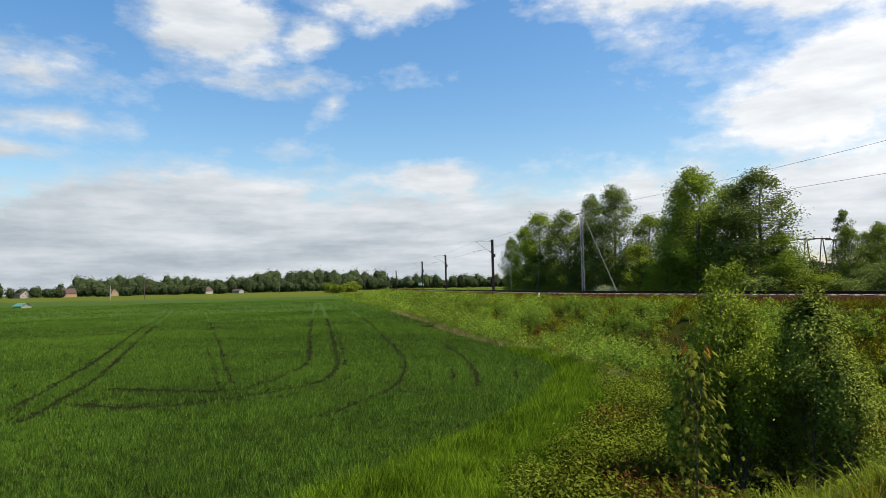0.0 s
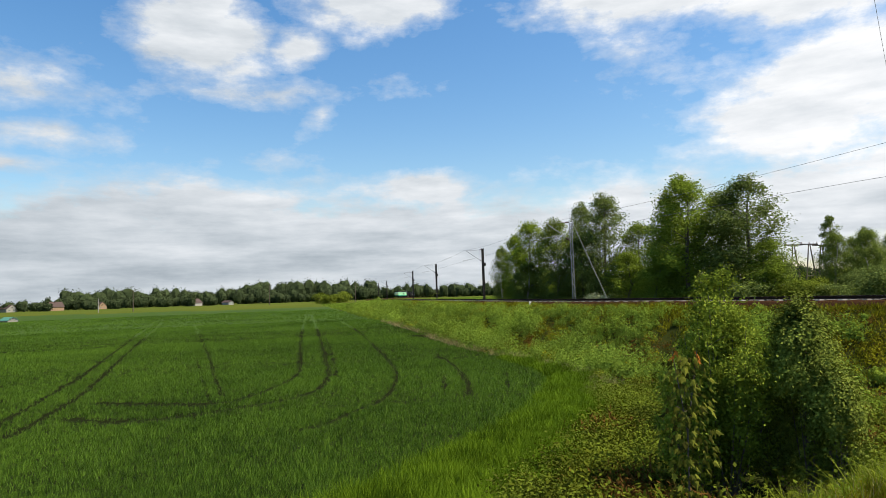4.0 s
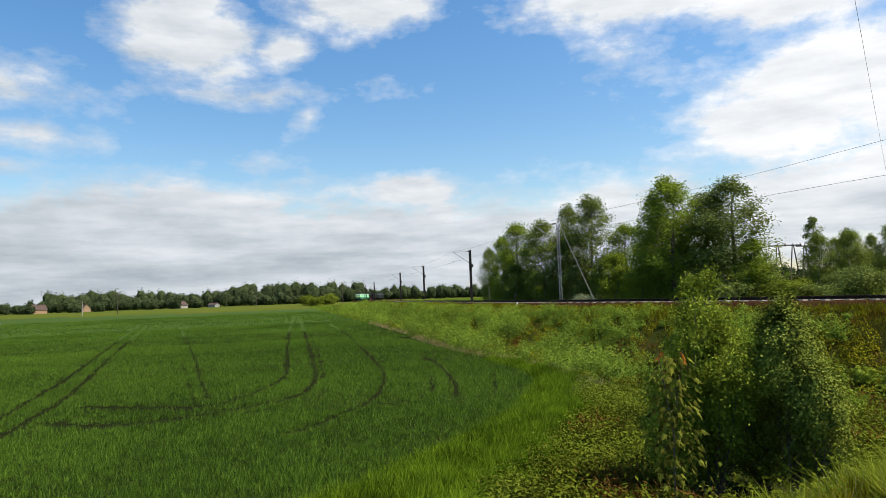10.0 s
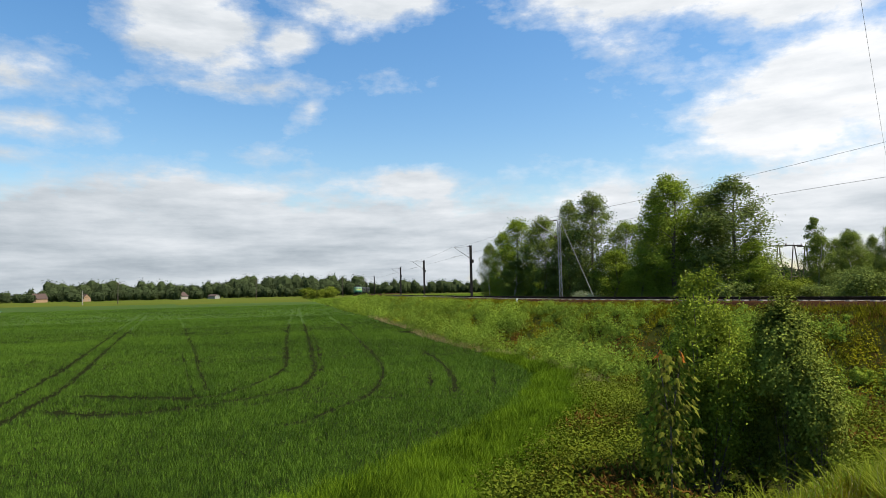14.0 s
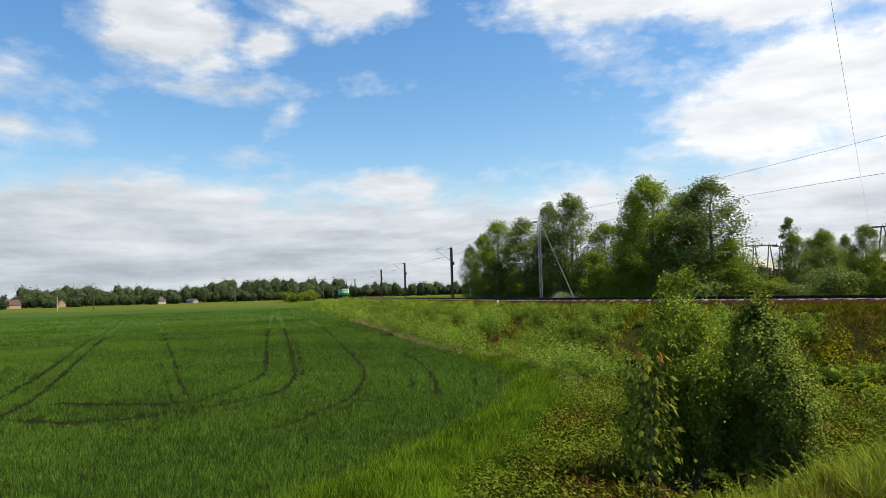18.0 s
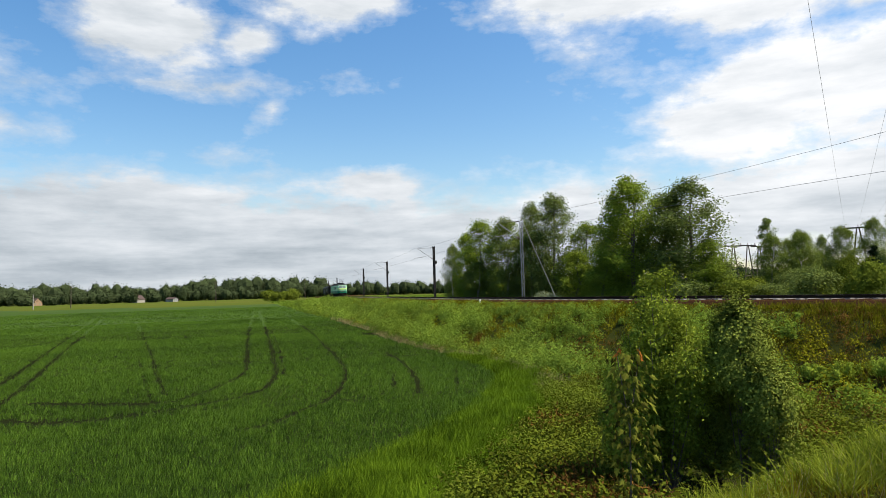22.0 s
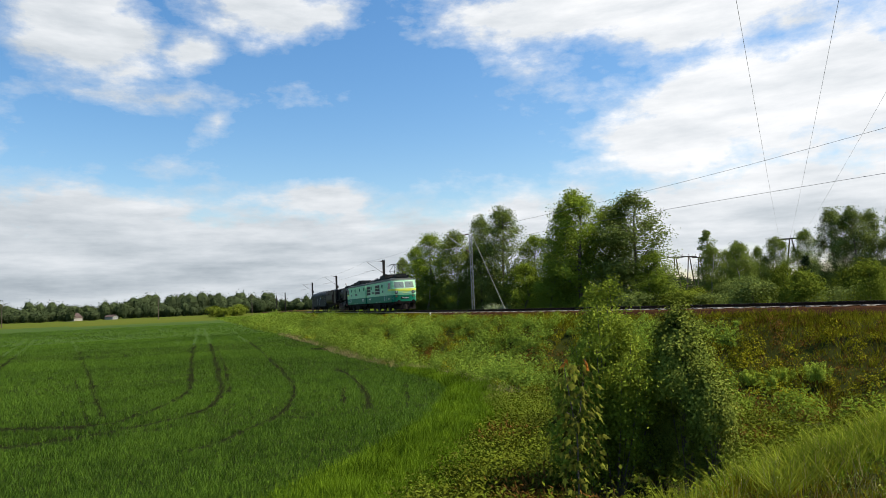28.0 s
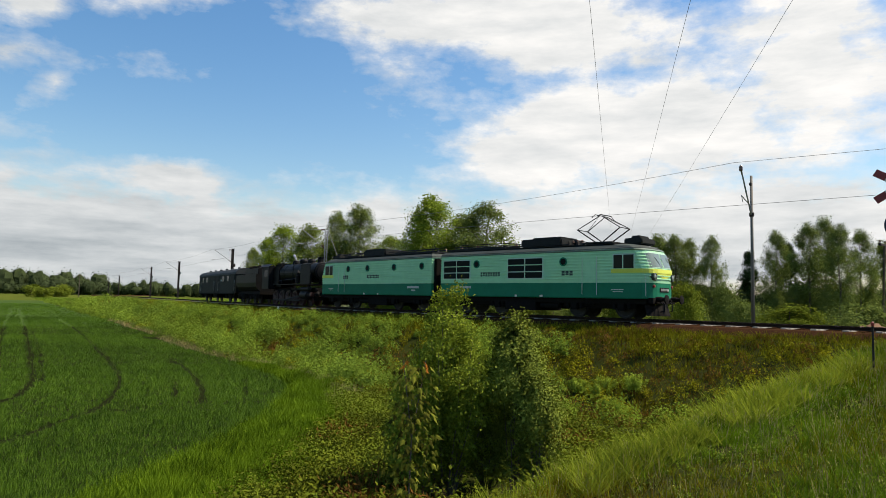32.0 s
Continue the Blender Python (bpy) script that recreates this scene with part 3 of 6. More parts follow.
def plant_scrub():
    """Bushes along the far side of the track."""
    rng = np.random.default_rng(5)
    spots = []
    for s in np.arange(-45, 27, 3.0):
        d = rng.uniform(9, 17)
        x, y = track_at(s, d)
        spots.append((x, y, rng.uniform(1.4, 2.9), rng.uniform(2.2, 4.2)))
    for x in np.arange(30, 62, 2.6):
        y = 62 - (x - 30) * 0.75 + rng.uniform(-3, 3)
        spots.append((x, y, rng.uniform(1.8, 3.8), rng.uniform(2.4, 4.4)))
    models = []
    for i, (x, y, h, w) in enumerate(spots):
        if len(models) < 4:
            t = make_tree("roadside_bush", "dense mid-green bush beside the railway", 2.6, 3.2, M["leaf_dark" if len(models) % 2 else "leaf_scrub"], M["bark"], 200 + i, leaves=5000,
                          leaf=0.095, shape="bush", clumps=30, category="bush", group="scrub beyond the railway", limbs=8)
            models.append(t)
        else:
            t = copy_thing(models[i % 4], Matrix())
        t.matrix_basis = pose(x, y, ground_at(x, y) - 0.1, 0, 0, (i * 67) % 360) @ Matrix.Diagonal((w / 3.2, w / 3.2, h / 2.6, 1))


plant_scrub()


def pale_shrub():
    """A low shrub in pale flower at the foot of the anchor mast."""
    M["leaf_pale"] = material("leaf_pale", (0.46, 0.50, 0.30), 0.8, 0, tint=(0.22, 0.28, 0.10), scale=3, island=True, trans=0.3, spec=0.0)
    t = make_tree("flowering_shrub", "low spreading shrub with pale blossom beside the mast", 0.8, 2.6, M["leaf_pale"], M["bark"], 230, leaves=2600, leaf=0.07, shape="bush", clumps=22, category="shrub", limbs=6)
    x, y = track_at(37.0, 4.4)
    t.matrix_basis = pose(x, y, ground_at(x, y) - 0.05, 0, 0, 40)


pale_shrub()


def far_woods():
    """The wooded skyline beyond the fields."""
    rng = np.random.default_rng(9)
    pts = []

    away, core = [], []

    def belt(az0, az1, dist, height, step, depth=30, n=700):
        a = az0
        while a < az1:
            d = dist + rng.uniform(0, depth)
            x, y = math.sin(radians(a)) * d, math.cos(radians(a)) * d
            h, w = height * rng.uniform(0.62, 1.12), height * rng.uniform(0.5, 0.85)
            v = rng.normal(size=(n, 3))
            v /= np.linalg.norm(v, axis=1)[:, None]
            ph = rng.uniform(0, 6.283, 3)
            lump = 1 + 0.2 * np.sin(v[:, 0] * 4.5 + ph[0]) * np.sin(v[:, 2] * 4.2 + ph[1]) + 0.14 * np.sin(v[:, 1] * 9 + v[:, 2] * 8 + ph[2])
            r = lump * rng.uniform(0.72, 1.04, n)
            c = v * r[:, None] * np.array([w * 0.56, w * 0.56, h * 0.5]) + np.array([x, y, ground_at(x, y) + h * 0.46])
            pts.append(c), away.append(v + np.array([0, 0, 0.2]))
            la, lo = np.meshgrid(np.linspace(-1.45, 1.5, 8), np.linspace(0, 6.283, 11), indexing="ij")
            k = np.stack([np.cos(la) * np.cos(lo), np.cos(la) * np.sin(lo), np.sin(la)], 2)
            bulge = 0.86 + 0.18 * np.sin(k[..., 0] * 4.5 + ph[0]) * np.sin(k[..., 2] * 4.2 + ph[1])
            k = k * bulge[..., None] * np.array([w * 0.56, w * 0.56, h * 0.5]) + np.array([x, y, ground_at(x, y) + h * 0.46])
            core.append(np.stack([k[:-1, :-1], k[:-1, 1:], k[1:, 1:], k[1:, :-1]], 2).reshape(-1, 3))
            a += math.degrees(step / d)
    belt(-29.5, -5.0, 448, 9.5, 4.6, 10, n=520)
    belt(-29.0, -5.0, 466, 14.4, 5.8, n=620)
    belt(-16, -5.2, 474, 16.2, 6.4, n=620)
    belt(-5.0, 9, 520, 11.5, 3.4, n=420)
    belt(-50, -29, 420, 8, 6, n=420)
    for a in (-30.6, -27.6, -26.0, -22.4, -20.5, -18.9):
        belt(a, a + 0.7, 384, 6.5, 2.5, 6, n=300)
    belt(9, 80, 260, 11, 5.5, n=420)
    belt(80, 310, 330, 12, 9, n=110)
    p = np.concatenate(pts)
    ob = new("far_woods", leaf_cloud("far_woods", p, 0.62, rng, M["far_leaf"], long=1.2, out=np.concatenate(away), loose=0.6))
    tagged(ob, "distant belt of mixed green woodland", "woods", kind="stuff")
    core = np.concatenate(core)
    ob = new("far_crowns", quads_mesh("far_crowns", core, len(core) // 4, M["far_leaf"]))
    tagged(ob, "dense inner foliage of the distant woodland", "woods", kind="stuff")


far_woods()


def far_bushes():
    rng = np.random.default_rng(19)
    model = None
    for i, a in enumerate((-9.9, -9.1, -8.4, -7.9)):
        d = 285 + rng.uniform(-14, 14)
        x, y = math.sin(radians(a)) * d, math.cos(radians(a)) * d
        if model is None:
            model = make_tree("field_bush", "yellow-green bush at the end of the field", 4.0, 6.0, M["leaf_scrub"], M["bark"], 300, leaves=1500, leaf=0.34, shape="bush", clumps=26,
                              category="bush", group="bushes at the end of the field")
            t = model
        else:
            t = copy_thing(model, Matrix())
        k = rng.uniform(0.7, 1.25)
        t.matrix_basis = pose(x, y, ground_at(x, y) - 0.1, 0, 0, i * 71) @ Matrix.Diagonal((k, k, k * rng.uniform(0.8, 1.1), 1))


far_bushes()


# ---- crop, grasses, weeds ----
M["grass_bright"] = material("grass_bright", (0.175, 0.285, 0.017), 0.55, 0, tint=(0.042, 0.08, 0.006), scale=2.6, big=0.5, patchy=0.55, island=True, trans=0.15, spec=0.0, speck=0.45)
M["grass_dull"] = material("grass_dull", (0.25, 0.245, 0.014), 0.6, 0, tint=(0.045, 0.042, 0.004), scale=2.2, big=0.4, patchy=0.5, island=True, trans=0.15, spec=0.0, speck=0.45)
M["weed_light"] = material("weed_light", (0.25, 0.365, 0.045), 0.6, 0, tint=(0.10, 0.145, 0.014), scale=1.3, patchy=0.35, island=True, trans=0.4, spec=0.0, speck=0.1)
M["weed_blue"] = material("weed_blue", (0.21, 0.31, 0.042), 0.6, 0, tint=(0.08, 0.125, 0.018), scale=1.3, patchy=0.35, island=True, trans=0.4, spec=0.0, speck=0.1)
M["weed_dry"] = material("weed_dry", (0.20, 0.105, 0.024), 0.8, 0, tint=(0.045, 0.022, 0.008), scale=1.2, island=True, trans=0.15, spec=0.0)
M["mugwort"] = material("mugwort_leaf", (0.42, 0.54, 0.07), 0.7, 0, tint=(0.17, 0.24, 0.025), scale=2, island=True, trans=0.25, spec=0.0)
M["ditch"] = material("ditch_leaf", (0.13, 0.155, 0.014), 0.6, 0, tint=(0.022, 0.028, 0.004), scale=1.6, patchy=0.4, island=True, trans=0.18, spec=0.0, speck=0.1)
M["brink_leaf"] = material("brink_leaf", (0.30, 0.36, 0.035), 0.6, 0, tint=(0.12, 0.15, 0.016), scale=1.6, patchy=0.3, island=True, trans=0.35, spec=0.0)
M["straw"] = material("straw", (0.42, 0.36, 0.16), 0.8, 0, tint=(0.22, 0.175, 0.07), scale=0.8, island=True, trans=0.2, spec=0.0)
M["bramble"] = material("bramble_leaf", (0.15, 0.195, 0.02), 0.5, 0, tint=(0.045, 0.05, 0.008), scale=1.6, patchy=0.4, island=True, trans=0.18, spec=0.0, speck=0.1)
M["seed"] = material("seed_head", (0.45, 0.46, 0.12), 0.8, 0, tint=(0.20, 0.21, 0.06), scale=2, island=True, trans=0.3, spec=0.0)

# wheel ruts of the sprayer: points across the field
RUTS = [
    ([(-59.3, 139.9), (-22.8, 44.9), (-18.4, 32.9), (-16.4, 27.2), (-14.9, 22.6)], 0.15),
    ([(-57.2, 138.9), (-25.7, 55.6), (-19.3, 39.0), (-15.6, 29.0), (-13.8, 22.9), (-13.1, 20.3)], 0.15),
    ([(-32.2, 165.2), (-19.0, 94.9), (-11.9, 58.2), (-7.9, 38.4), (-7.3, 34.1), (-7.3, 30.5), (-7.7, 27.4), (-8.5, 25.9), (-10.3, 25.9), (-13.7, 27.1)], 0.15),
    ([(-30.8, 164.2), (-16.9, 93.6), (-10.2, 59.0), (-7.3, 43.5), (-5.7, 35.0), (-5.2, 29.4), (-5.7, 26.7), (-7.3, 24.6), (-8.8, 23.1), (-10.5, 22.5), (-12.8, 23.4)], 0.17),
    ([(-13.0, 77.0), (-8.1, 50.7), (-5.8, 37.8), (-5.1, 33.6)], 0.09),
    ([(-16.3, 114.6), (-8.7, 74.9), (-4.2, 48.3), (-2.8, 39.6), (-2.1, 34.1), (-1.9, 30.0), (-2.0, 26.3), (-2.4, 24.3), (-3.0, 22.6), (-3.6, 20.7), (-4.2, 20.1)], 0.13),
    ([(0.1, 42.4), (0.7, 38.6), (1.2, 33.3), (1.3, 28.9), (1.2, 25.6)], 0.16), ([(0.3, 32.3), (0.3, 27.4)], 0.10), ([(3.4, 32.7), (2.7, 25.3)], 0.06),
    ([(-43.5, 119.6), (-25.4, 72.0), (-16.6, 48.5), (-12.3, 36.7), (-9.6, 29.5), (-8.9, 27.7)], 0.11), ([(-16.7, 46.4), (-12.0, 34.1), (-9.0, 26.2)], 0.06),
]


def rounded(pts):
    """A smooth line through points, eight steps to each span."""
    q = [np.array(p) for p in [pts[0]] + pts + [pts[-1]]]
    out = []
    for a, b, c, d in zip(q, q[1:], q[2:], q[3:]):
        for u in np.arange(0, 1, 0.125):
            out.append(0.5 * (2 * b + (c - a) * u + (2 * a - 5 * b + 4 * c - d) * u * u + (3 * b - a - 3 * c + d) * u ** 3))
    return out + [q[-1]]


def rut_clear(x, y):
    """How far each place lies outside the nearest rut, in units of the rut's half width."""
    out = np.full(x.shape, 9.0)
    for pts, w in RUTS:
        line = rounded(pts)
        for (ax, ay), (bx, by) in zip(line, line[1:]):
            dx, dy = bx - ax, by - ay
            near = np.nonzero((x > min(ax, bx) - 3) & (x < max(ax, bx) + 3) & (y > min(ay, by) - 3) & (y < max(ay, by) + 3))[0]
            if not len(near):
                continue
            px, py = x[near], y[near]
            u = np.clip(((px - ax) * dx + (py - ay) * dy) / (dx * dx + dy * dy + 1e-9), 0, 1)
            d = np.hypot(px - ax - u * dx, py - ay - u * dy)
            out[near] = np.minimum(out[near], d / (w * (1 + 0.006 * np.hypot(px, py)) * (1 + 1.5 * (abs(dx) / math.hypot(dx, dy)) ** 3)))
    return out


def blades(name, x, y, z, h, w, rng, mat, per=4, lean=0.28):
    """Upright grass blades: per each place several narrow quads."""
    n = len(x) * per
    bx, by, bz = np.repeat(x, per), np.repeat(y, per), np.repeat(z, per)
    hh = np.repeat(h, per) * rng.uniform(0.65, 1.1, n)
    ww = np.repeat(w, per) * rng.uniform(0.7, 1.3, n)
    bx, by = bx + rng.normal(size=n) * ww * 2.2, by + rng.normal(size=n) * ww * 2.2
    a = rng.uniform(0, 6.283, n)
    ln = rng.normal(size=(2, n)) * lean * hh + np.array([[0.10], [0.02]]) * hh
    v = np.empty((n, 3, 3))
    cx, cy = np.cos(a) * ww * 0.5, np.sin(a) * ww * 0.5
    v[:, 0] = np.stack([bx - cx, by - cy, bz - 0.03], 1)
    v[:, 1] = np.stack([bx + cx, by + cy, bz - 0.03], 1)
    v[:, 2] = np.stack([bx + ln[0] * 1.3, by + ln[1] * 1.3, bz + hh], 1)
    return quads_mesh(name, v.reshape(-1, 3), n, mat, 3)


def tufts(x, y, k, rng, spread=0.07):
    """Gather the places round every k-th one, and give each gathering its own height."""
    n = len(x) // k
    cx, cy, m = np.repeat(x[:n], k), np.repeat(y[:n], k), np.repeat(rng.uniform(0.45, 1.5, n), k)
    r = np.abs(rng.normal(size=n * k)) * spread * (0.6 + 0.6 * m)
    a = rng.uniform(0, 6.283, n * k)
    return cx + r * np.cos(a), cy + r * np.sin(a), m * (1.15 - 0.4 * np.clip(r / spread, 0, 1.5))


def wedge(rng, n, r0, r1, a0, a1):
    r = np.sqrt(rng.uniform(r0 * r0, r1 * r1, n))
    a = np.radians(rng.uniform(a0, a1, n))
    return r * np.sin(a), r * np.cos(a), r


def weed_patch(name, label, mat, places, size, leaves, leaf, rng, flat=0.7, up=0.6, long=2.2, shell=0.3, loose=0.38):
    """Clumps of leaves: each place one plant of the given size, built of a few lobes."""
    pts, sz, away = [], [], []
    for (x, y, z), s in zip(places, size):
        k = max(6, int(leaves * rng.uniform(0.7, 1.3)))
        far = 1 + max(0.0, math.hypot(x, y) - 60) / 70
        k = max(6, int(k / far))
        q = rng.normal(size=(k, 3))
        q /= np.linalg.norm(q, axis=1)[:, None]
        ph = rng.uniform(0, 6.283, 2)
        lobe = 1 + 0.24 * np.sin(np.arctan2(q[:, 1], q[:, 0]) * 3 + ph[0]) + 0.16 * np.sin(q[:, 2] * 6 + ph[1])
        q = q * (rng.uniform(0.05, 1, k) ** shell * lobe)[:, None]
        q[:, 2] = np.abs(q[:, 2]) * flat * 1.6
        pts.append(q * s + np.array([x, y, z - 0.02]))
        away.append(q + np.array([0, 0, 0.25]))
        sz.append(np.full(k, leaf * (0.7 + 0.3 * s / 0.4) * far ** 0.7))
    p, sz = np.concatenate(pts), np.concatenate(sz)
    ob = new(name, leaf_cloud(name, p, sz, rng, M[mat], long=long, up=up, out=np.concatenate(away), loose=loose))
    return tagged(ob, label, "weeds", kind="stuff")


def grow_crop():
    rng = np.random.default_rng(21)
    X, Y, R = [], [], []
    for r0, r1, dens in ((10, 16, 230), (16, 24, 150), (24, 40, 72), (40, 70, 30), (70, 120, 10), (120, 200, 2.8)):
        n = int(0.5 * math.radians(58) * (r1 * r1 - r0 * r0) * dens)
        x, y, r = wedge(rng, n, r0, r1, -40, 18)
        ok = (x < crop_edge(y) + 0.5 * np.sin(y * 1.7) * np.sin(y * 0.6 + 1) + rng.normal(size=n) * 1.1) & (rut_clear(x, y) > rng.uniform(0.45, 1.5, n)) & (y < 205 + 0.15 * x)
        X.append(x[ok]), Y.append(y[ok]), R.append(r[ok])
    x, y, r = np.concatenate(X), np.concatenate(Y), np.concatenate(R)
    h = 0.165 * rng.uniform(0.6, 1.25, len(x)) * (1 + 0.10 * np.sin(x * 0.5 + y * 0.23)) * (1 + 0.06 * np.sin(y * 0.9)) * (1 + 0.09 * np.sin((x + 0.24 * y) * 2.4))
    h = h * np.clip(0.5 + 0.42 * rut_clear(x, y), 0.3, 1.0)
    ob = new("wheat", blades("wheat", x, y, ground_height(x, y), h, 0.0075 * (1 + r / 13), rng, M["crop"], per=5, lean=0.33))
    tagged(ob, "dense young green wheat with dark wheel ruts", "crop", kind="stuff")


grow_crop()


def grow_grass():
    rng = np.random.default_rng(22)
    n = 90000
    # bright strip at the crop's edge
    y = rng.uniform(9, 40, n)
    x = crop_edge(y) - 0.7 + rng.uniform(0, 1, n) ** 0.75 * (field_edge(y) - crop_edge(y) + 1.2)
    ok = rng.uniform(size=n) < np.interp(y, (9, 20, 40), (1, 0.7, 0.25))
    x, y, m = tufts(x[ok], y[ok], 5, rng, 0.1)
    r = np.hypot(x, y)
    ob = new("edge_grass", blades("edge_grass", x, y, ground_height(x, y), (0.30 + 0.1 * np.sin(x * 1.9 + y) * np.sin(y * 2.3)) * m, 0.009 * (1 + r / 18), rng, M["grass_bright"], per=4, lean=0.36))
    tagged(ob, "lush bright green grass along the field edge", "grass", kind="stuff")
    # the road bank
    n = 210000
    x, y = rng.uniform(1.0, 27, n), rng.uniform(-2, 15, n)
    crest = 7.2 + 0.25 * (x - 4)
    ok = (y < crest + 1.2) & (np.hypot(x, y) > 4.2) & (y > -2 + x * 0.15)
    ok &= rng.uniform(size=n) < np.interp(np.hypot(x, y), (4, 12, 28), (1, 0.85, 0.5))
    x, y, m = tufts(x[ok], y[ok], 5, rng, 0.08)
    r = np.hypot(x, y)
    crest = 7.2 + 0.25 * (x - 4)
    tall = (0.14 + 0.06 * np.sin(x * 1.1 + 1) * np.sin(y * 1.7)) * m + 0.08 * np.clip(y - crest + 1.2, 0, 1.2)
    lush = np.sin(x * 0.9 + 0.8) + np.sin(y * 1.3 + x * 0.4) + rng.normal(size=len(x)) * 0.55 + np.clip((y - crest) + 1.6, 0, 2) * 0.8
    for name, pick, mat, label in (("bank_grass", lush > -0.1, "grass_bright", "fresh green grass on the road bank"), ("bank_grass_dull", (lush <= -0.1) & (lush > -1.5), "grass_dull", "duller olive grass on the road bank"),
                                   ("bank_grass_dry", lush <= -1.5, "weed_dry", "thin brownish withered grass on the road bank")):
        k = pick
        ob = new(name, blades(name, x[k], y[k], ground_height(x[k], y[k]), np.clip(tall[k], 0.07, 0.5), 0.0065 * (1 + r[k] / 12), rng, M[mat], per=4, lean=0.42))
        tagged(ob, label, "grass", kind="stuff")
    # low broad-leaved weeds and pale flowering tops between the blades
    k = rng.uniform(size=len(x)) < 0.035
    P = np.stack([x[k], y[k], ground_height(x[k], y[k])], 1)
    weed_patch("bank_herbs", "low broad-leaved weeds in the bank grass", "weed_light", P, rng.uniform(0.08, 0.2, len(P)), 26, 0.022, rng, up=0.8, long=1.8)
    k = rng.uniform(size=len(x)) < 0.12
    tip = np.stack([x[k] + 0.06, y[k], ground_height(x[k], y[k]) + np.clip(tall[k], 0.1, 0.5) * rng.uniform(0.95, 1.4, k.sum())], 1)
    ob = new("grass_heads", leaf_cloud("grass_heads", tip, 0.007 * (1 + np.hypot(tip[:, 0], tip[:, 1]) / 12), rng, M["seed"], long=3.0, up=2.0))
    tagged(ob, "pale seed heads over the bank grass", "grass", kind="stuff")
    # lush tufts along the brink of the bank
    k = (rng.uniform(size=len(x)) < 0.75) & (np.abs(y - crest - 0.15) < 0.8) & (np.sin(x * 2.1 + 1.2) + 0.5 * np.sin(x * 5.3) > -0.6) & (x < 15)
    ob = new("brink_grass", blades("brink_grass", x[k], y[k], ground_height(x[k], y[k]), 0.3 * m[k], 0.013 * (1 + r[k] / 12), rng, M["brink_leaf"], per=5, lean=0.55))
    tagged(ob, "tall yellow-green tufts on the brink of the road bank", "grass", kind="stuff")
    # seed heads and straw among it
    k = rng.uniform(size=len(x)) < 0.06
    ob = new("seed_heads", blades("seed_heads", x[k], y[k], ground_height(x[k], y[k]), 0.36 + 0 * x[k], 0.004 * (1 + r[k] / 10), rng, M["straw"], per=2, lean=0.25))
    tagged(ob, "dry straw-coloured grass stems on the bank", "grass", kind="stuff")
    # top of the railway bank and far side strip
    n = 44000
    s = rng.uniform(-32, 120, n)
    side = np.where(rng.uniform(size=n) < 0.65, -2.35 - 3.6 * rng.uniform(0, 1, n) ** 1.3, rng.uniform(3.2, 9, n))
    pts = np.array([track_at(a, b) for a, b in zip(s, side)])
    x, y = pts[:, 0], pts[:, 1]
    r = np.hypot(x, y)
    z = np.maximum(ground_height(x, y), np.where(np.abs(side) < 3.3, -0.24 - (np.abs(side) - 2.0) * 0.546, -9))
    ob = new("trackside_grass", blades("trackside_grass", x, y, z, (0.24 + 0.1 * np.sin(x)) * rng.uniform(0.5, 1.3, n), 0.009 * (1 + r / 16), rng, M["grass_dull"], per=4, lean=0.35))
    tagged(ob, "olive green grass beside the ballast", "grass", kind="stuff")
    # bleached grass along the rim of the field
    n = 4200
    y = rng.uniform(24, 105, n)
    x = field_edge(y) + 0.35 + rng.normal(size=n) * 0.3
    ok = np.sin(y * 0.8) + np.sin(y * 2.3 + 1) + rng.normal(size=n) * 0.6 > -0.2
    x, y = x[ok], y[ok]
    ob = new("rim_straw", blades("rim_straw", x, y, ground_height(x, y), 0.42 * rng.uniform(0.5, 1.2, len(x)), 0.010 * (1 + np.hypot(x, y) / 14), rng, M["straw"], per=4, lean=0.45))
    tagged(ob, "bleached dry grass along the rim of the field", "grass", kind="stuff")
    # meadow verge towards the horizon
    n = 30000
    x, y, r = wedge(rng, n, 80, 260, -32, 14)
    d, _ = track_offset(x, y)
    ok = (x > field_edge(y)) & (np.abs(d) > 3.4)
    x, y, r = x[ok], y[ok], r[ok]
    ob = new("far_verge_grass", blades("far_verge_grass", x, y, ground_height(x, y), 0.6 + 0 * x, 0.012 * (1 + r / 12), rng, M["weed_light"], per=3, lean=0.4))
    tagged(ob, "tall yellow-green weeds along the distant track", "grass", kind="stuff")


grow_grass()


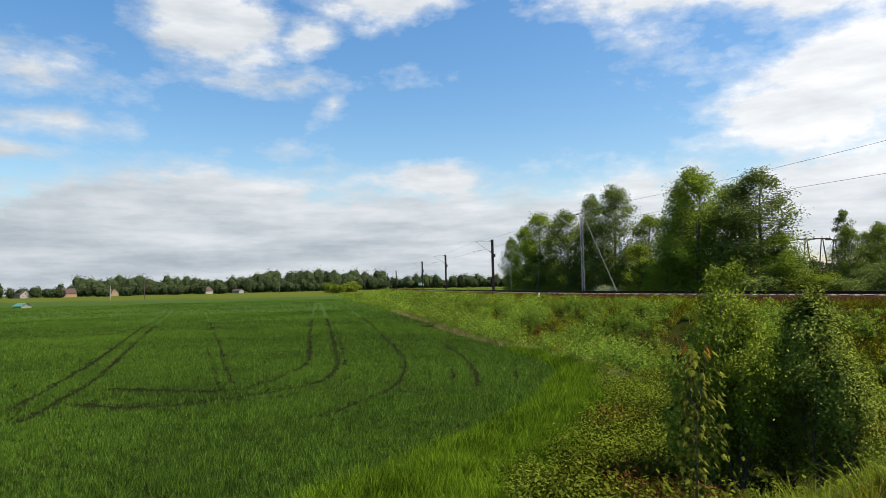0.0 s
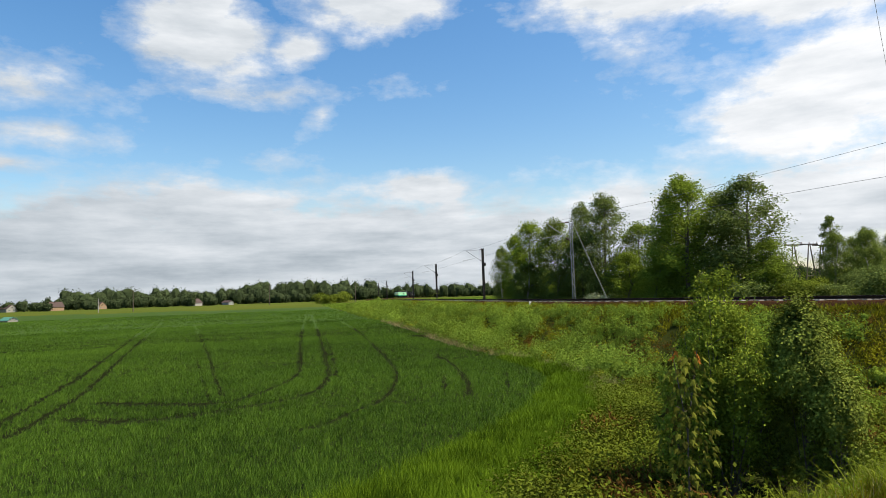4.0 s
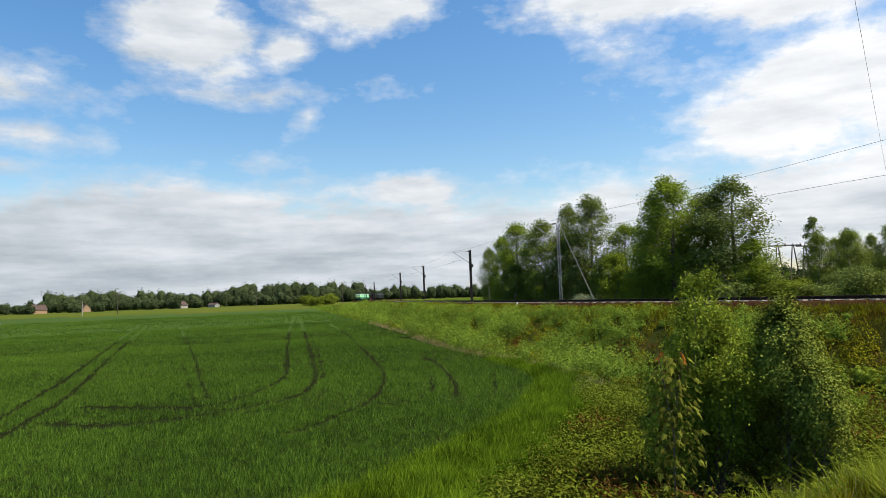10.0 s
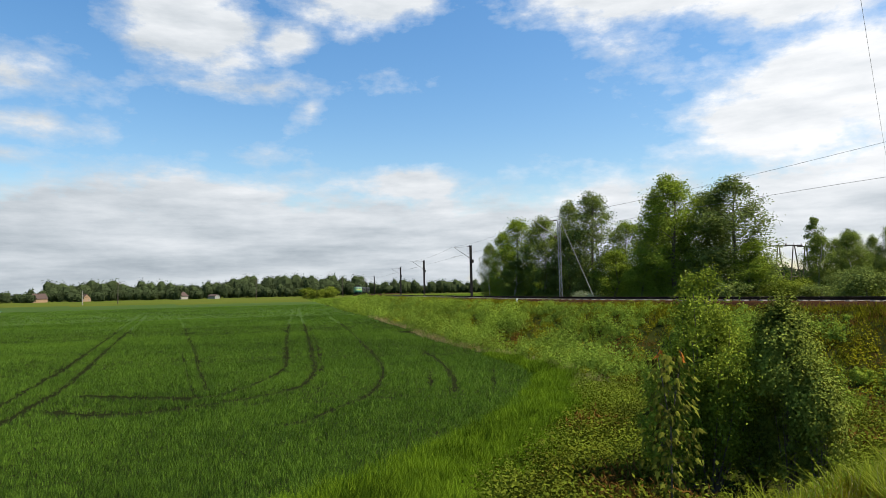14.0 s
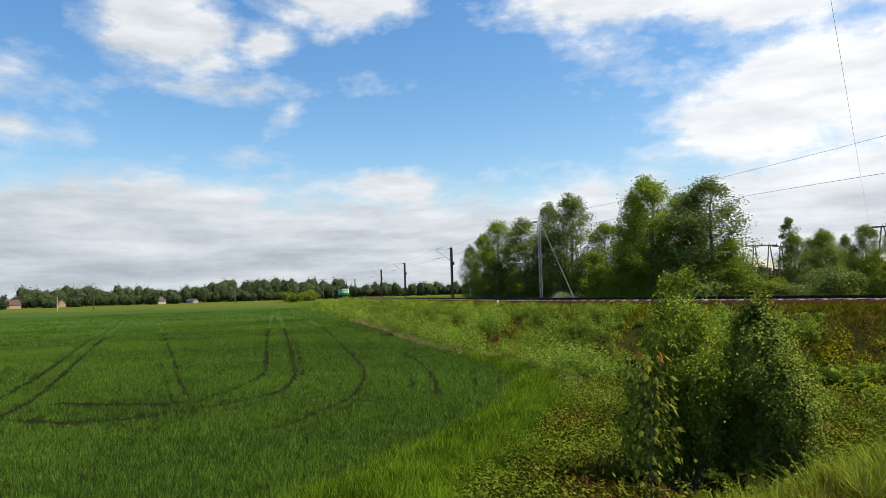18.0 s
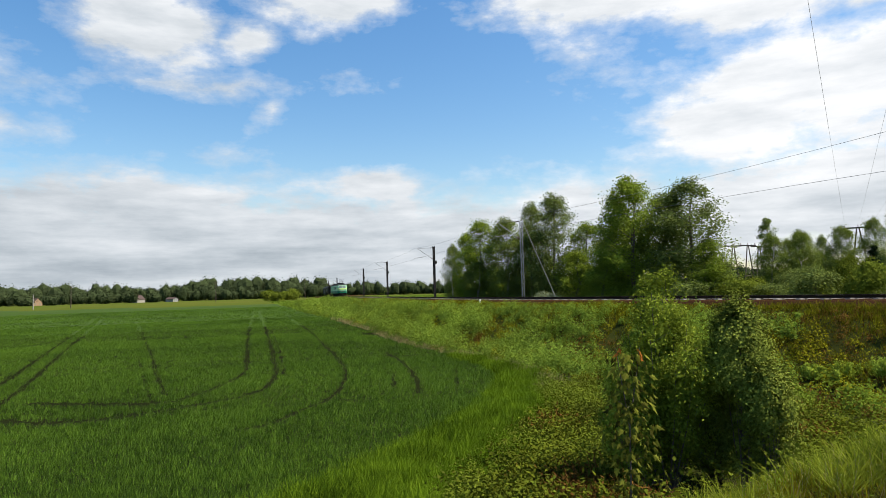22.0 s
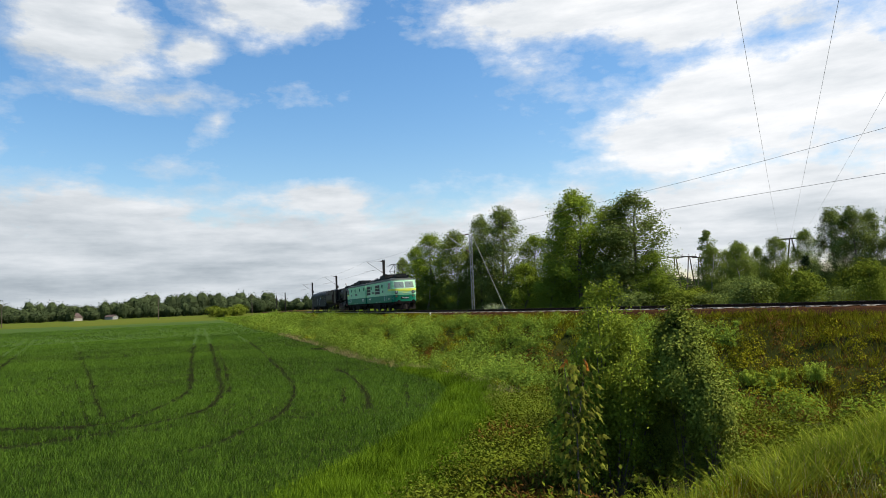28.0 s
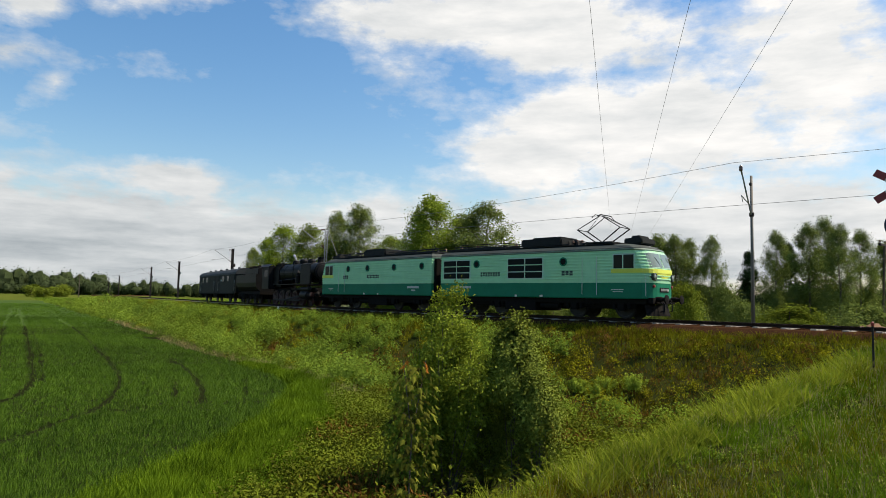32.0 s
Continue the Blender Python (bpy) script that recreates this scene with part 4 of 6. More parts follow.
# ---- bushes by the ditch ----
def make_bush(name, label, x, y, height, width, mat, seed, leaves, leaf, stems=14, hollow=0.0, category="bush"):
    rng = np.random.default_rng(seed)
    t = thing(name, label, category, at=pose(x, y, ground_at(x, y) - 0.05))
    bm, tips = bmesh.new(), []
    for _ in range(stems):
        a, r = rng.uniform(0, 6.283), rng.uniform(0.04, 0.5) * width
        h = height * (1.02 - 0.5 * (2 * r / width) ** 1.4) * rng.uniform(0.82, 1.0)
        p0 = Vector((math.cos(a) * r * 0.15, math.sin(a) * r * 0.15, 0))
        p1 = Vector((math.cos(a) * r * 0.7, math.sin(a) * r * 0.7, h * 0.55))
        p2 = Vector((math.cos(a) * r, math.sin(a) * r, h))
        tube_into(bm, p0, p1, 0.022, 0.013, 5, cap=False), tube_into(bm, p1, p2, 0.013, 0.004, 5, cap=False)
        tips.append((p0, p1, p2))
        for _ in range(6):
            u = rng.uniform(0.2, 1)
            o = p0.lerp(p1, u * 2) if u < 0.5 else p1.lerp(p2, u * 2 - 1)
            e = o + Vector((rng.normal() * 0.25, rng.normal() * 0.25, rng.uniform(0.1, 0.45))) * width * 0.4
            tube_into(bm, o, e, 0.006, 0.002, 4, cap=False)
            tips.append((o, o.lerp(e, 0.5), e))
    part("branchwork", bm, M["bark"], t)
    pts = []
    per = leaves // len(tips)
    for p0, p1, p2 in tips:
        u = rng.uniform(hollow, 1.0, per)
        a, b, c = np.array(p0), np.array(p1), np.array(p2)
        q = np.where((u < 0.5)[:, None], a + (b - a) * (u * 2)[:, None], b + (c - b) * (u * 2 - 1)[:, None])
        pts.append(q + rng.normal(size=(per, 3)) * width * 0.055)
    p = np.concatenate(pts)
    p[:, 2] = np.clip(p[:, 2], 0.05, None)
    f = new("foliage", leaf_cloud("foliage", p, leaf, rng, M[mat], long=1.8, up=0.1))
    f.parent = t
    return t


def slope_places(rng, n, s0, s1, d0, d1):
    s, d = rng.uniform(s0, s1, n), rng.uniform(d0, d1, n)
    p = np.array([track_at(a, b) for a, b in zip(s, d)])
    x, y = p[:, 0], p[:, 1]
    ok = (x > field_edge(y) + 0.2) & ~((y < 8.5 + 0.25 * (x - 4)) & (np.hypot(x, y) < 34))
    return s[ok], d[ok], x[ok], y[ok]


def mugwort(x, y, h, seed):
    """A dome of upright leafy shoots."""
    rng = np.random.default_rng(seed)
    t = thing("mugwort_clump", "rounded light green clump of mugwort on the slope", "plant", "mugwort on the slope", at=pose(x, y, ground_at(x, y) - 0.05))
    bm, pts, away = bmesh.new(), [], []
    for _ in range(22):
        a, r = rng.uniform(0, 6.283), math.sqrt(rng.uniform(0, 1)) * h * 0.62
        top = h * (1.0 - 0.45 * (r / (h * 0.62)) ** 2) * rng.uniform(0.85, 1.1)
        foot, tip = Vector((math.cos(a) * r * 0.4, math.sin(a) * r * 0.4, 0)), Vector((math.cos(a) * r, math.sin(a) * r, top))
        tube_into(bm, foot, tip, 0.01, 0.004, 5, cap=False)
        k = 130
        u = rng.uniform(0.35, 1.0, k)[:, None]
        q = rng.normal(size=(k, 3))
        q *= (rng.uniform(0.5, 1, k) / np.linalg.norm(q, axis=1))[:, None] * 0.13 * (0.6 + h * 0.5) * (1.15 - 0.6 * u)
        pts.append(np.array(foot) + (np.array(tip) - np.array(foot)) * u + q)
        away.append(q / 0.13 + np.array([math.cos(a) * r, math.sin(a) * r, 0.6]))
    part("stem", bm, M["weed_dry"], t)
    f = new("foliage", leaf_cloud("foliage", np.concatenate(pts), 0.032, rng, M["mugwort"], long=1.9, up=0.8, out=np.concatenate(away)))
    f.parent = t


def grow_weeds():
    rng = np.random.default_rng(31)
    # a lush closed cover beyond the bushes, thinner and browner towards the crossing, coarser in the distance
    zones = [slope_places(rng, n, s0, s1, -15, -3.5) for n, s0, s1 in ((850, -34, 5), (1500, 5, 66), (800, 66, 190))]
    s, d, x, y = (np.concatenate(q) for q in zip(*zones))
    z = ground_height(x, y)
    patch = np.sin(x * 0.55 + 1.3 * np.sin(y * 0.31)) + np.sin(y * 0.62 + x * 0.2) + rng.normal(size=len(x)) * 0.55
    right = (s + rng.normal(size=len(s)) * 2.5 < 4.5)
    kinds = np.where(right, np.where(patch > 1.3, 0, np.where(patch > 0.5, 2, np.where(patch > -1.5, 3, 2))), np.where(patch > 0.5, 0, np.where(patch > -0.9, 1, np.where(patch > -1.6, 3, 2))))
    kinds = np.where((np.abs(s + 1) < 3.5) & (d > -7) & (patch > -0.6), 2, kinds)
    for k, name, label, mat, leaves, leaf in ((0, "horsetail_patch", "feathery bright green horsetail on the railway bank", "weed_light", 300, 0.05),
                                              (1, "tansy_patch", "leafy blue-green weeds on the railway bank", "weed_blue", 300, 0.05),
                                              (2, "sorrel_patch", "brown and reddish dry sorrel on the railway bank", "weed_dry", 130, 0.036),
                                              (3, "bank_weeds", "olive green weeds on the railway bank", "grass_dull", 190, 0.042)):
        idx = np.nonzero(kinds == k)[0]
        weed_patch(name, label, mat, np.stack([x, y, z], 1)[idx], rng.uniform(0.28, 0.6, len(idx)) * np.where(rng.uniform(size=len(idx)) < 0.4, 1.8, 0.9) * (0.62 if k >= 2 else 1.0) * np.clip((-d[idx] - 3.1) / 2.8, 0.25, 1.1) * np.where(s[idx] > 66, 1.35, 1.0),
                   leaves, leaf, rng, up=0.9, long=1.9, flat=0.8, shell=0.12, loose=0.2)
    # tall tufts of dull grass on the sunny end of the slope
    n = 52000
    s, d, x, y = slope_places(rng, n, -34, 75, -13.5, -3.4)
    r = np.hypot(x, y)
    for name, mat, part_, label in (("slope_grass", "grass_dull", 0.55, "olive grass on the railway slope"), ("slope_straw", "weed_dry", 0.22, "brown grass stems on the railway slope")):
        k = rng.uniform(size=len(x)) < part_ * np.where(s > 3, 0.2 if mat == "weed_dry" else 0.6, 1.0)
        ob = new(name, blades(name, x[k], y[k], ground_height(x[k], y[k]), (0.26 + 0.1 * np.sin(x[k] * 2)) * rng.uniform(0.4, 1.3, k.sum()), 0.009 * (1 + r[k] / 12), rng, M[mat], per=4, lean=0.35))
        tagged(ob, label, "grass", kind="stuff")
    # rounded mugwort clumps on the slope below the crossing
    for i, (mx, my, h) in enumerate(((17.1, 21.5, 0.95), (16.2, 22.4, 0.85), (15.8, 23.4, 0.75), (15.7, 21.4, 0.5), (16.9, 22.7, 0.5))):
        mugwort(mx, my, h, 60 + i)
    # brambles and mixed weeds in the ditch below the bushes
    n = 2400
    x, y = rng.uniform(1.2, 12, n), rng.uniform(8.5, 25, n)
    dd, ss = track_offset(x, y)
    ok = (x > field_edge(y) - 0.1) & (dd < -9) & (y > 8.6 + 0.25 * (x - 4)) & (np.hypot(x - 6.2, y - 11.4) > 0.85) & (np.hypot(x - 5.6, y - 10.9) > 0.85) & (np.hypot(x - 6.2, y - 12.5) > 1.3)
    x, y = x[ok], y[ok]
    z = ground_height(x, y)
    p = np.sin(x * 1.1 + 0.5) + np.sin(y * 0.8 + x * 0.5) + rng.normal(size=len(x)) * 0.5
    P = np.stack([x, y, z], 1)
    low = np.where(np.hypot(x - 6.1, y - 11.3) < 1.9, 0.5, 1.0)
    weed_patch("bramble_thicket", "low dark bramble thicket in the ditch", "bramble", P[p > -0.5], rng.uniform(0.25, 0.8, (p > -0.5).sum()) * low[p > -0.5], 150, 0.036, rng, up=0.3, long=1.5)
    weed_patch("ditch_weeds", "olive mixed weeds in the ditch", "ditch", P[(p <= -0.5) & (p > -1.7)], rng.uniform(0.3, 0.6, ((p <= -0.5) & (p > -1.7)).sum()) * low[(p <= -0.5) & (p > -1.7)], 100, 0.05, rng)
    k = p <= -1.6
    weed_patch("ditch_stalks", "withered brown stalks in the ditch", "weed_dry", P[k], rng.uniform(0.3, 0.55, k.sum()), 110, 0.026, rng, up=1.6, long=5.0)

    # a sheaf of bleached straw in front of the bushes
    n = 260
    x, y = 4.45 + rng.normal(size=n) * 0.28, 10.0 + rng.normal(size=n) * 0.25
    ob = new("straw_sheaf", blades("straw_sheaf", x, y, ground_height(x, y), 0.5 * rng.uniform(0.6, 1.2, n), 0.008 + 0 * x, rng, M["straw"], per=4, lean=0.6))
    tagged(ob, "bleached dry straw lying in the ditch", "grass", kind="stuff")


grow_weeds()


make_bush("willow_bush", "tall loose willow bush with small pale leaves", 5.3, 12.4, 4.25, 2.0, "leaf_willow", 41, 44000, 0.034, stems=30, hollow=0.15)
make_bush("willow_bush", "lower side shoots of the willow with pale leaves", 4.75, 12.3, 2.5, 1.5, "leaf_willow", 42, 15000, 0.034, stems=14, hollow=0.15)


def dome_bush(label, x, y, height, width, mat, seed, leaves, leaf):
    """A bush dense on the outside and dark inside: leaf sprays over an uneven egg, open near the ground."""
    t = make_bush("hawthorn_bush", label, x, y, height * 0.9, width * 0.7, mat, seed, leaves // 6, leaf, stems=20, hollow=0.5)
    rng = np.random.default_rng(seed + 1)
    pts, away = [], []
    for _ in range(250):
        v = rng.normal(size=3)
        v /= np.linalg.norm(v)
        if v[2] < -0.97 or (v[2] < 0.1 and v[0] * 0.86 - v[1] * 0.5 < 0.42 and v[0] * 0.5 + v[1] * 0.86 < 0.3):
            continue
        bulge = 1 + 0.16 * math.sin(v[0] * 6 + seed) * math.sin(v[2] * 5 + v[1] * 4)
        c = np.array([v[0] * width * 0.5, v[1] * width * 0.5, height * (0.52 + 0.48 * v[2])]) * np.array([bulge, bulge, 1])
        k = int(leaves / 150 * rng.uniform(0.5, 1.5))
        pts.append(c + rng.normal(size=(k, 3)) * np.array([0.09, 0.09, 0.11]) + v * rng.uniform(-0.12, 0.16, k)[:, None])
        away.append(np.tile(v, (k, 1)))
    f = new("leaf_mantle", leaf_cloud("leaf_mantle", np.concatenate(pts), leaf, rng, M[mat], long=1.7, up=0.1, out=np.concatenate(away)))
    f.parent = t
    return t


dome_bush("dense rounded bush with small dark green leaves and black interior", 6.58, 11.85, 3.5, 1.0, "leaf_hawthorn", 43, 30000, 0.031)
dome_bush("lower shoots of the dense bush, lit on their outer side", 6.78, 11.25, 2.5, 0.6, "leaf_hawthorn", 45, 9000, 0.031)
# added backing: hides the sunlit weeds beyond so the hollow stays dark
make_bush("hawthorn_bush", "added thicket of twigs that darkens the hollow of the dense bush", 6.45, 12.85, 2.0, 1.5, "leaf_hawthorn", 46, 13000, 0.036, stems=26, hollow=0.1)


def make_sapling():
    rng = np.random.default_rng(47)
    x, y = 3.08, 8.34
    t = thing("maple_sapling", "young maple with drooping yellow-green leaves and an orange tip", "sapling", at=pose(x, y, ground_at(x, y)))
    h = -0.08 - ground_at(x, y)
    bm = bmesh.new()
    tube_into(bm, (0, 0, 0), (0.05, 0.02, h * 0.6), 0.016, 0.01, 6)
    for tip in (-0.1, 0.22):
        tube_into(bm, (0.05, 0.02, h * 0.6), (tip, 0, h), 0.01, 0.004, 6)
    for i in range(16):
        u = rng.uniform(0.3, 0.95)
        a = rng.uniform(0, 6.283)
        tube_into(bm, (0.03, 0.01, h * u), (0.03 + math.cos(a) * 0.28 * (1.1 - u), 0.01 + math.sin(a) * 0.28 * (1.1 - u), h * u + 0.08), 0.005, 0.002, 4, cap=False)
    part("stem", bm, M["bark"], t)
    lobes = [(0, 0), (0.28, 0.12), (0.5, -0.02), (0.42, 0.3), (0.62, 0.5), (0.3, 0.52), (0, 1.0), (-0.3, 0.52), (-0.62, 0.5), (-0.42, 0.3), (-0.5, -0.02), (-0.28, 0.12)]
    me = mesh_from("maple_leaf", [(px, py, -0.25 * abs(px) * (0.4 + py)) for px, py in lobes] + [(0, 0.35, 0.04)], [(12, i, (i + 1) % 12) for i in range(12)], M["leaf_maple"])
    me2 = me.copy()
    me2.materials[0] = material("orange_leaf", (0.42, 0.16, 0.03), 0.6, 0, vary=0.4, scale=8, trans=0.2, spec=0.0)
    for i in range(300):
        u = rng.uniform(0.25, 0.98)
        a, rr = rng.uniform(0, 6.283), rng.uniform(0.05, 0.52) * (1.15 - u * 0.62)
        s = rng.uniform(0.075, 0.135)
        red = i < 10
        if red:
            u, a, rr = rng.uniform(0.955, 1.0), (math.pi if i % 2 else 0.0) + rng.normal() * 0.3, rng.uniform(0.08, 0.12) if i % 2 else rng.uniform(0.17, 0.24)
        lf = new("leaf", me2 if red else me)
        lf.parent = t
        lf.matrix_basis = pose(0.03 + math.cos(a) * rr, 0.01 + math.sin(a) * rr, h * u, rng.uniform(-100, -35), rng.uniform(-40, 40), math.degrees(a) - 90) @ Matrix.Diagonal((s * 0.62, s, s, 1))


make_sapling()
lay_sleepers()


# ---- overhead line, masts ----
def make_mast(label, height=8.3, arm=True, bracket=2.6, mat="dark_steel"):
    """A lattice steel mast: two channels joined by lacing, with a cantilever that reaches over the track (local -x)."""
    t = thing("catenary_mast", label, "mast", "railway masts")
    for x in ((-0.12, 0.12) if mat == "steel" else (-0.15, 0.15)):
        part("channel", box(x - (0.024 if mat == "steel" else 0.045), x + (0.024 if mat == "steel" else 0.045), -0.06, 0.06, -0.6, height, 0.006), M[mat], t)
    lace = bmesh.new()
    z, k = 0.2, 0
    while z < height - 0.4:
        a, b = (-0.14, 0.14) if k % 2 else (0.14, -0.14)
        for y in (-0.1, 0.1):
            tube_into(lace, (a, y, z), (b, y, z + 0.42), 0.018, seg=5)
        z, k = z + 0.42, k + 1
    part("lacing", lace, M[mat], t)
    if mat != "steel":
        part("web_plate", box(-0.11, 0.11, -0.015, 0.015, -0.5, height - 0.1), M[mat], t)
    part("foundation", box(-0.4, 0.4, -0.35, 0.35, -1.4, -0.45, 0.03), M["concrete"], t)
    if mat != "steel":
        part("switch_box", box(-0.05, 0.42, -0.2, 0.2, 5.0, 5.5, 0.03), M[mat], t)
    if arm:
        part("bracket_tube", tube((-0.1, 0, 5.7), (-bracket, 0, 7.4), 0.035), M["steel"], t)
        part("stay", tube((-0.1, 0, 7.5), (-bracket, 0, 7.4), 0.02), M["steel"], t)
        part("registration_arm", tube((-1.2, 0, 6.2), (-bracket - 0.5, 0, 5.9), 0.022), M["steel"], t)
        for p, q in (((-0.22, 0, 5.75), (-0.55, 0, 5.98)), ((-0.22, 0, 7.5), (-0.6, 0, 7.48))):
            bm = bmesh.new()
            d = (Vector(q) - Vector(p)) / 5
            for i in range(5):
                tube_into(bm, Vector(p) + d * i, Vector(p) + d * (i + 0.45), 0.085, 0.05, 10)
            part("insulator", bm, M["insulator"], t, "brown ribbed insulator")
    return t


def place_masts():
    rows = [(39.1, 3.0, "lattice anchor mast with a slanting stay", 7.45), (76.5, 3.1, "lattice steel mast with a bracket arm", 7.75), (122, 3.1, "lattice steel mast with a bracket arm", 7.7),
            (164, 3.1, "lattice steel mast with a bracket arm", 7.9), (252, 3.1, "lattice steel mast with a bracket arm", 7.6), (300, 3.1, "lattice steel mast with a bracket arm", 7.6)]
    for s, side, label, h in rows:
        m = make_mast(label, h, mat="steel" if s < 40 else "dark_steel")
        x, y = track_at(s, side)
        m.matrix_basis = pose(x, y, 0, 0, 0, -heading(s))


place_masts()


def place_near_mast():
    """A round spun-concrete pole with a slim cantilever, beside the crossing."""
    t = thing("catenary_mast", "slim grey tubular mast with a thin cantilever arm", "mast", "railway masts")
    part("pole", tube((0, 0, -0.9), (0, 0, 7.75), 0.095, 0.065, 14), M["pole_grey"], t, smooth=True)
    part("clamp", lathe([(0.09, 5.55), (0.13, 5.58), (0.13, 5.75), (0.09, 5.78)], seg=12), M["dark_steel"], t)
    part("bracket_tube", tube((-0.1, 0, 5.65), (-1.75, 0, 7.85), 0.04), M["steel"], t)
    part("registration_arm", tube((-0.35, 0, 6.15), (-1.7, 0, 6.45), 0.025), M["steel"], t)
    part("steady_arm", tube((-1.7, 0, 6.45), (-1.5, 0, 6.15), 0.018), M["steel"], t)
    part("end_fitting", lathe([(0.05, 7.7), (0.09, 7.75), (0.09, 7.95), (0.04, 8.02)], centre=(-1.75, 0, 0), seg=10), M["insulator"], t)
    part("top_bracket", box(-0.25, 0.05, -0.05, 0.05, 7.2, 7.35, 0.01), M["dark_steel"], t)
    s = -3.1
    x, y = track_at(s, 3.1)
    t.matrix_basis = pose(x, y, 0, 0, 0, -heading(s))


place_near_mast()


def wire(name, pts, r, label, sag=0.0, steps=10):
    """A hanging wire through points, sagging between them."""
    bm = bmesh.new()
    for a, b in zip(pts, pts[1:]):
        a, b = Vector(a), Vector(b)
        prev = a
        for i in range(1, steps + 1):
            u = i / steps
            q = a.lerp(b, u) - Vector((0, 0, 4 * sag * u * (1 - u)))
            tube_into(bm, prev, q, r, seg=5, cap=False)
            prev = q
    me = bpy.data.meshes.new(name)
    bm.to_mesh(me), bm.free()
    me.materials.append(M["wire"])
    return tagged(new(name, me), label, "wire")


SUPPORTS = [-60, -3.1, 39.1, 76.5, 122, 164, 208, 252, 300, 345]
wire("contact_wire", [(*track_at(s), 5.75) for s in np.arange(-60, 340, 6)], 0.010, "thin copper contact wire above the track", steps=1)
wire("messenger_wire", [(*track_at(s, 0.2), 7.95 if s < 20 else 7.45) for s in SUPPORTS], 0.0095, "sagging support wire of the overhead line", 0.4)


# ---- train ----
M["mint"] = material("mint_paint", (0.46, 0.88, 0.52), 0.5, 0, tint=(0.34, 0.70, 0.42), scale=1.6, big=0.35, spec=0.25)
M["deep_green"] = material("deep_green_paint", (0.004, 0.225, 0.12), 0.55, 0, tint=(0.002, 0.16, 0.085), scale=1.5, big=0.3, spec=0.15)
M["lime"] = material("yellow_paint", (0.80, 0.86, 0.10), 0.4, 0, vary=0.15, scale=2)
M["roof_grey"] = material("roof_grey", (0.07, 0.085, 0.08), 0.75, 0, tint=(0.035, 0.04, 0.04), scale=2, bump=0.2, spec=0.1)
M["roof_edge"] = material("roof_edge", (0.17, 0.25, 0.20), 0.6, 0, tint=(0.10, 0.14, 0.12), scale=2, spec=0.2)
M["roof_gear"] = material("roof_gear", (0.025, 0.027, 0.027), 0.7, 0.0, tint=(0.014, 0.014, 0.014), scale=3, spec=0.15)
M["under"] = material("underframe_dirt", (0.014, 0.012, 0.011), 0.9, 0, tint=(0.007, 0.006, 0.005), scale=5, bump=0.3, spec=0.1)
M["wheel"] = material("wheel_steel", (0.022, 0.018, 0.016), 0.7, 0.0, tint=(0.01, 0.008, 0.007), scale=5)
M["red_wheel"] = material("red_wheel_paint", (0.06, 0.012, 0.010), 0.6, 0, tint=(0.02, 0.008, 0.007), scale=4)
M["red"] = material("red_paint", (0.38, 0.03, 0.025), 0.45, 0, tint=(0.2, 0.02, 0.02), scale=3)
M["black"] = material("black_paint", (0.012, 0.012, 0.013), 0.5, 0, tint=(0.004, 0.004, 0.004), scale=2.5, bump=0.15, spec=0.1)
M["coach_dark"] = material("coach_paint", (0.011, 0.015, 0.014), 0.65, 0, tint=(0.006, 0.008, 0.008), scale=1.2, bump=0.1, spec=0.12)
M["coach_roof"] = material("coach_roof", (0.04, 0.046, 0.05), 0.7, 0, tint=(0.02, 0.023, 0.025), scale=1.2, spec=0.2)
M["frame_white"] = material("frame_pale", (0.56, 0.76, 0.62), 0.4, 0, vary=0.15)
M["pane_dark"] = material("dark_louvre", (0.006, 0.009, 0.008), 0.5, 0, vary=0.4, scale=6, spec=0.1)
M["mark_white"] = material("white_marking", (0.72, 0.76, 0.72), 0.5, 0, vary=0.15, scale=8)
M["mark_dark"] = material("dark_marking", (0.02, 0.045, 0.035), 0.5, 0, vary=0.2, scale=8)
M["lamp_glass"] = material("lamp_glass", (0.26, 0.30, 0.28), 0.12, 0, vary=0.1)


def glass():
    mat = bpy.data.materials.new("window_glass")
    mat.use_nodes = True
    b = mat.node_tree.nodes["Principled BSDF"]
    # pale green base colour stands in for sky mirrored in the panes
    b.inputs["Base Color"].default_value = (0.15, 0.19, 0.16, 1)
    b.inputs["Roughness"].default_value = 0.04
    b.inputs["Specular IOR Level"].default_value = 0.9
    return mat


M["glass"] = glass()


def steam_material():
    mat = material("steam", (0.85, 0.85, 0.85), 1.0, 0, vary=0.1, spec=0.0)
    n, l = mat.node_tree.nodes, mat.node_tree.links
    tr, mx = n.new("ShaderNodeBsdfTransparent"), n.new("ShaderNodeMixShader")
    mx.inputs[0].default_value = 0.45
    l.new(tr.outputs[0], mx.inputs[1]), l.new(n["Principled BSDF"].outputs[0], mx.inputs[2])
    l.new(mx.outputs[0], n["Material Output"].inputs[0])
    return mat


M["steam"] = steam_material()
M["cab_glass"] = material("cab_glass", (0.010, 0.018, 0.016), 0.15, 0, vary=0.3, scale=2, spec=0.08)
HALF_W, NOSE_Y, TAIL_Y = 1.5, 7.45, -7.35


def setback(z):
    """How far the cab's face leans back at a height."""
    if z < 2.55:
        return 0.0
    return min(0.42, (z - 2.55) * 0.38) if z < 3.6 else 0.42 + (z - 3.6) * 0.9


def face_y(x, z, grow=0.0):
    return NOSE_Y - setback(z) - 0.5 * min(1.0, abs(x) / HALF_W) ** 4.5 + grow


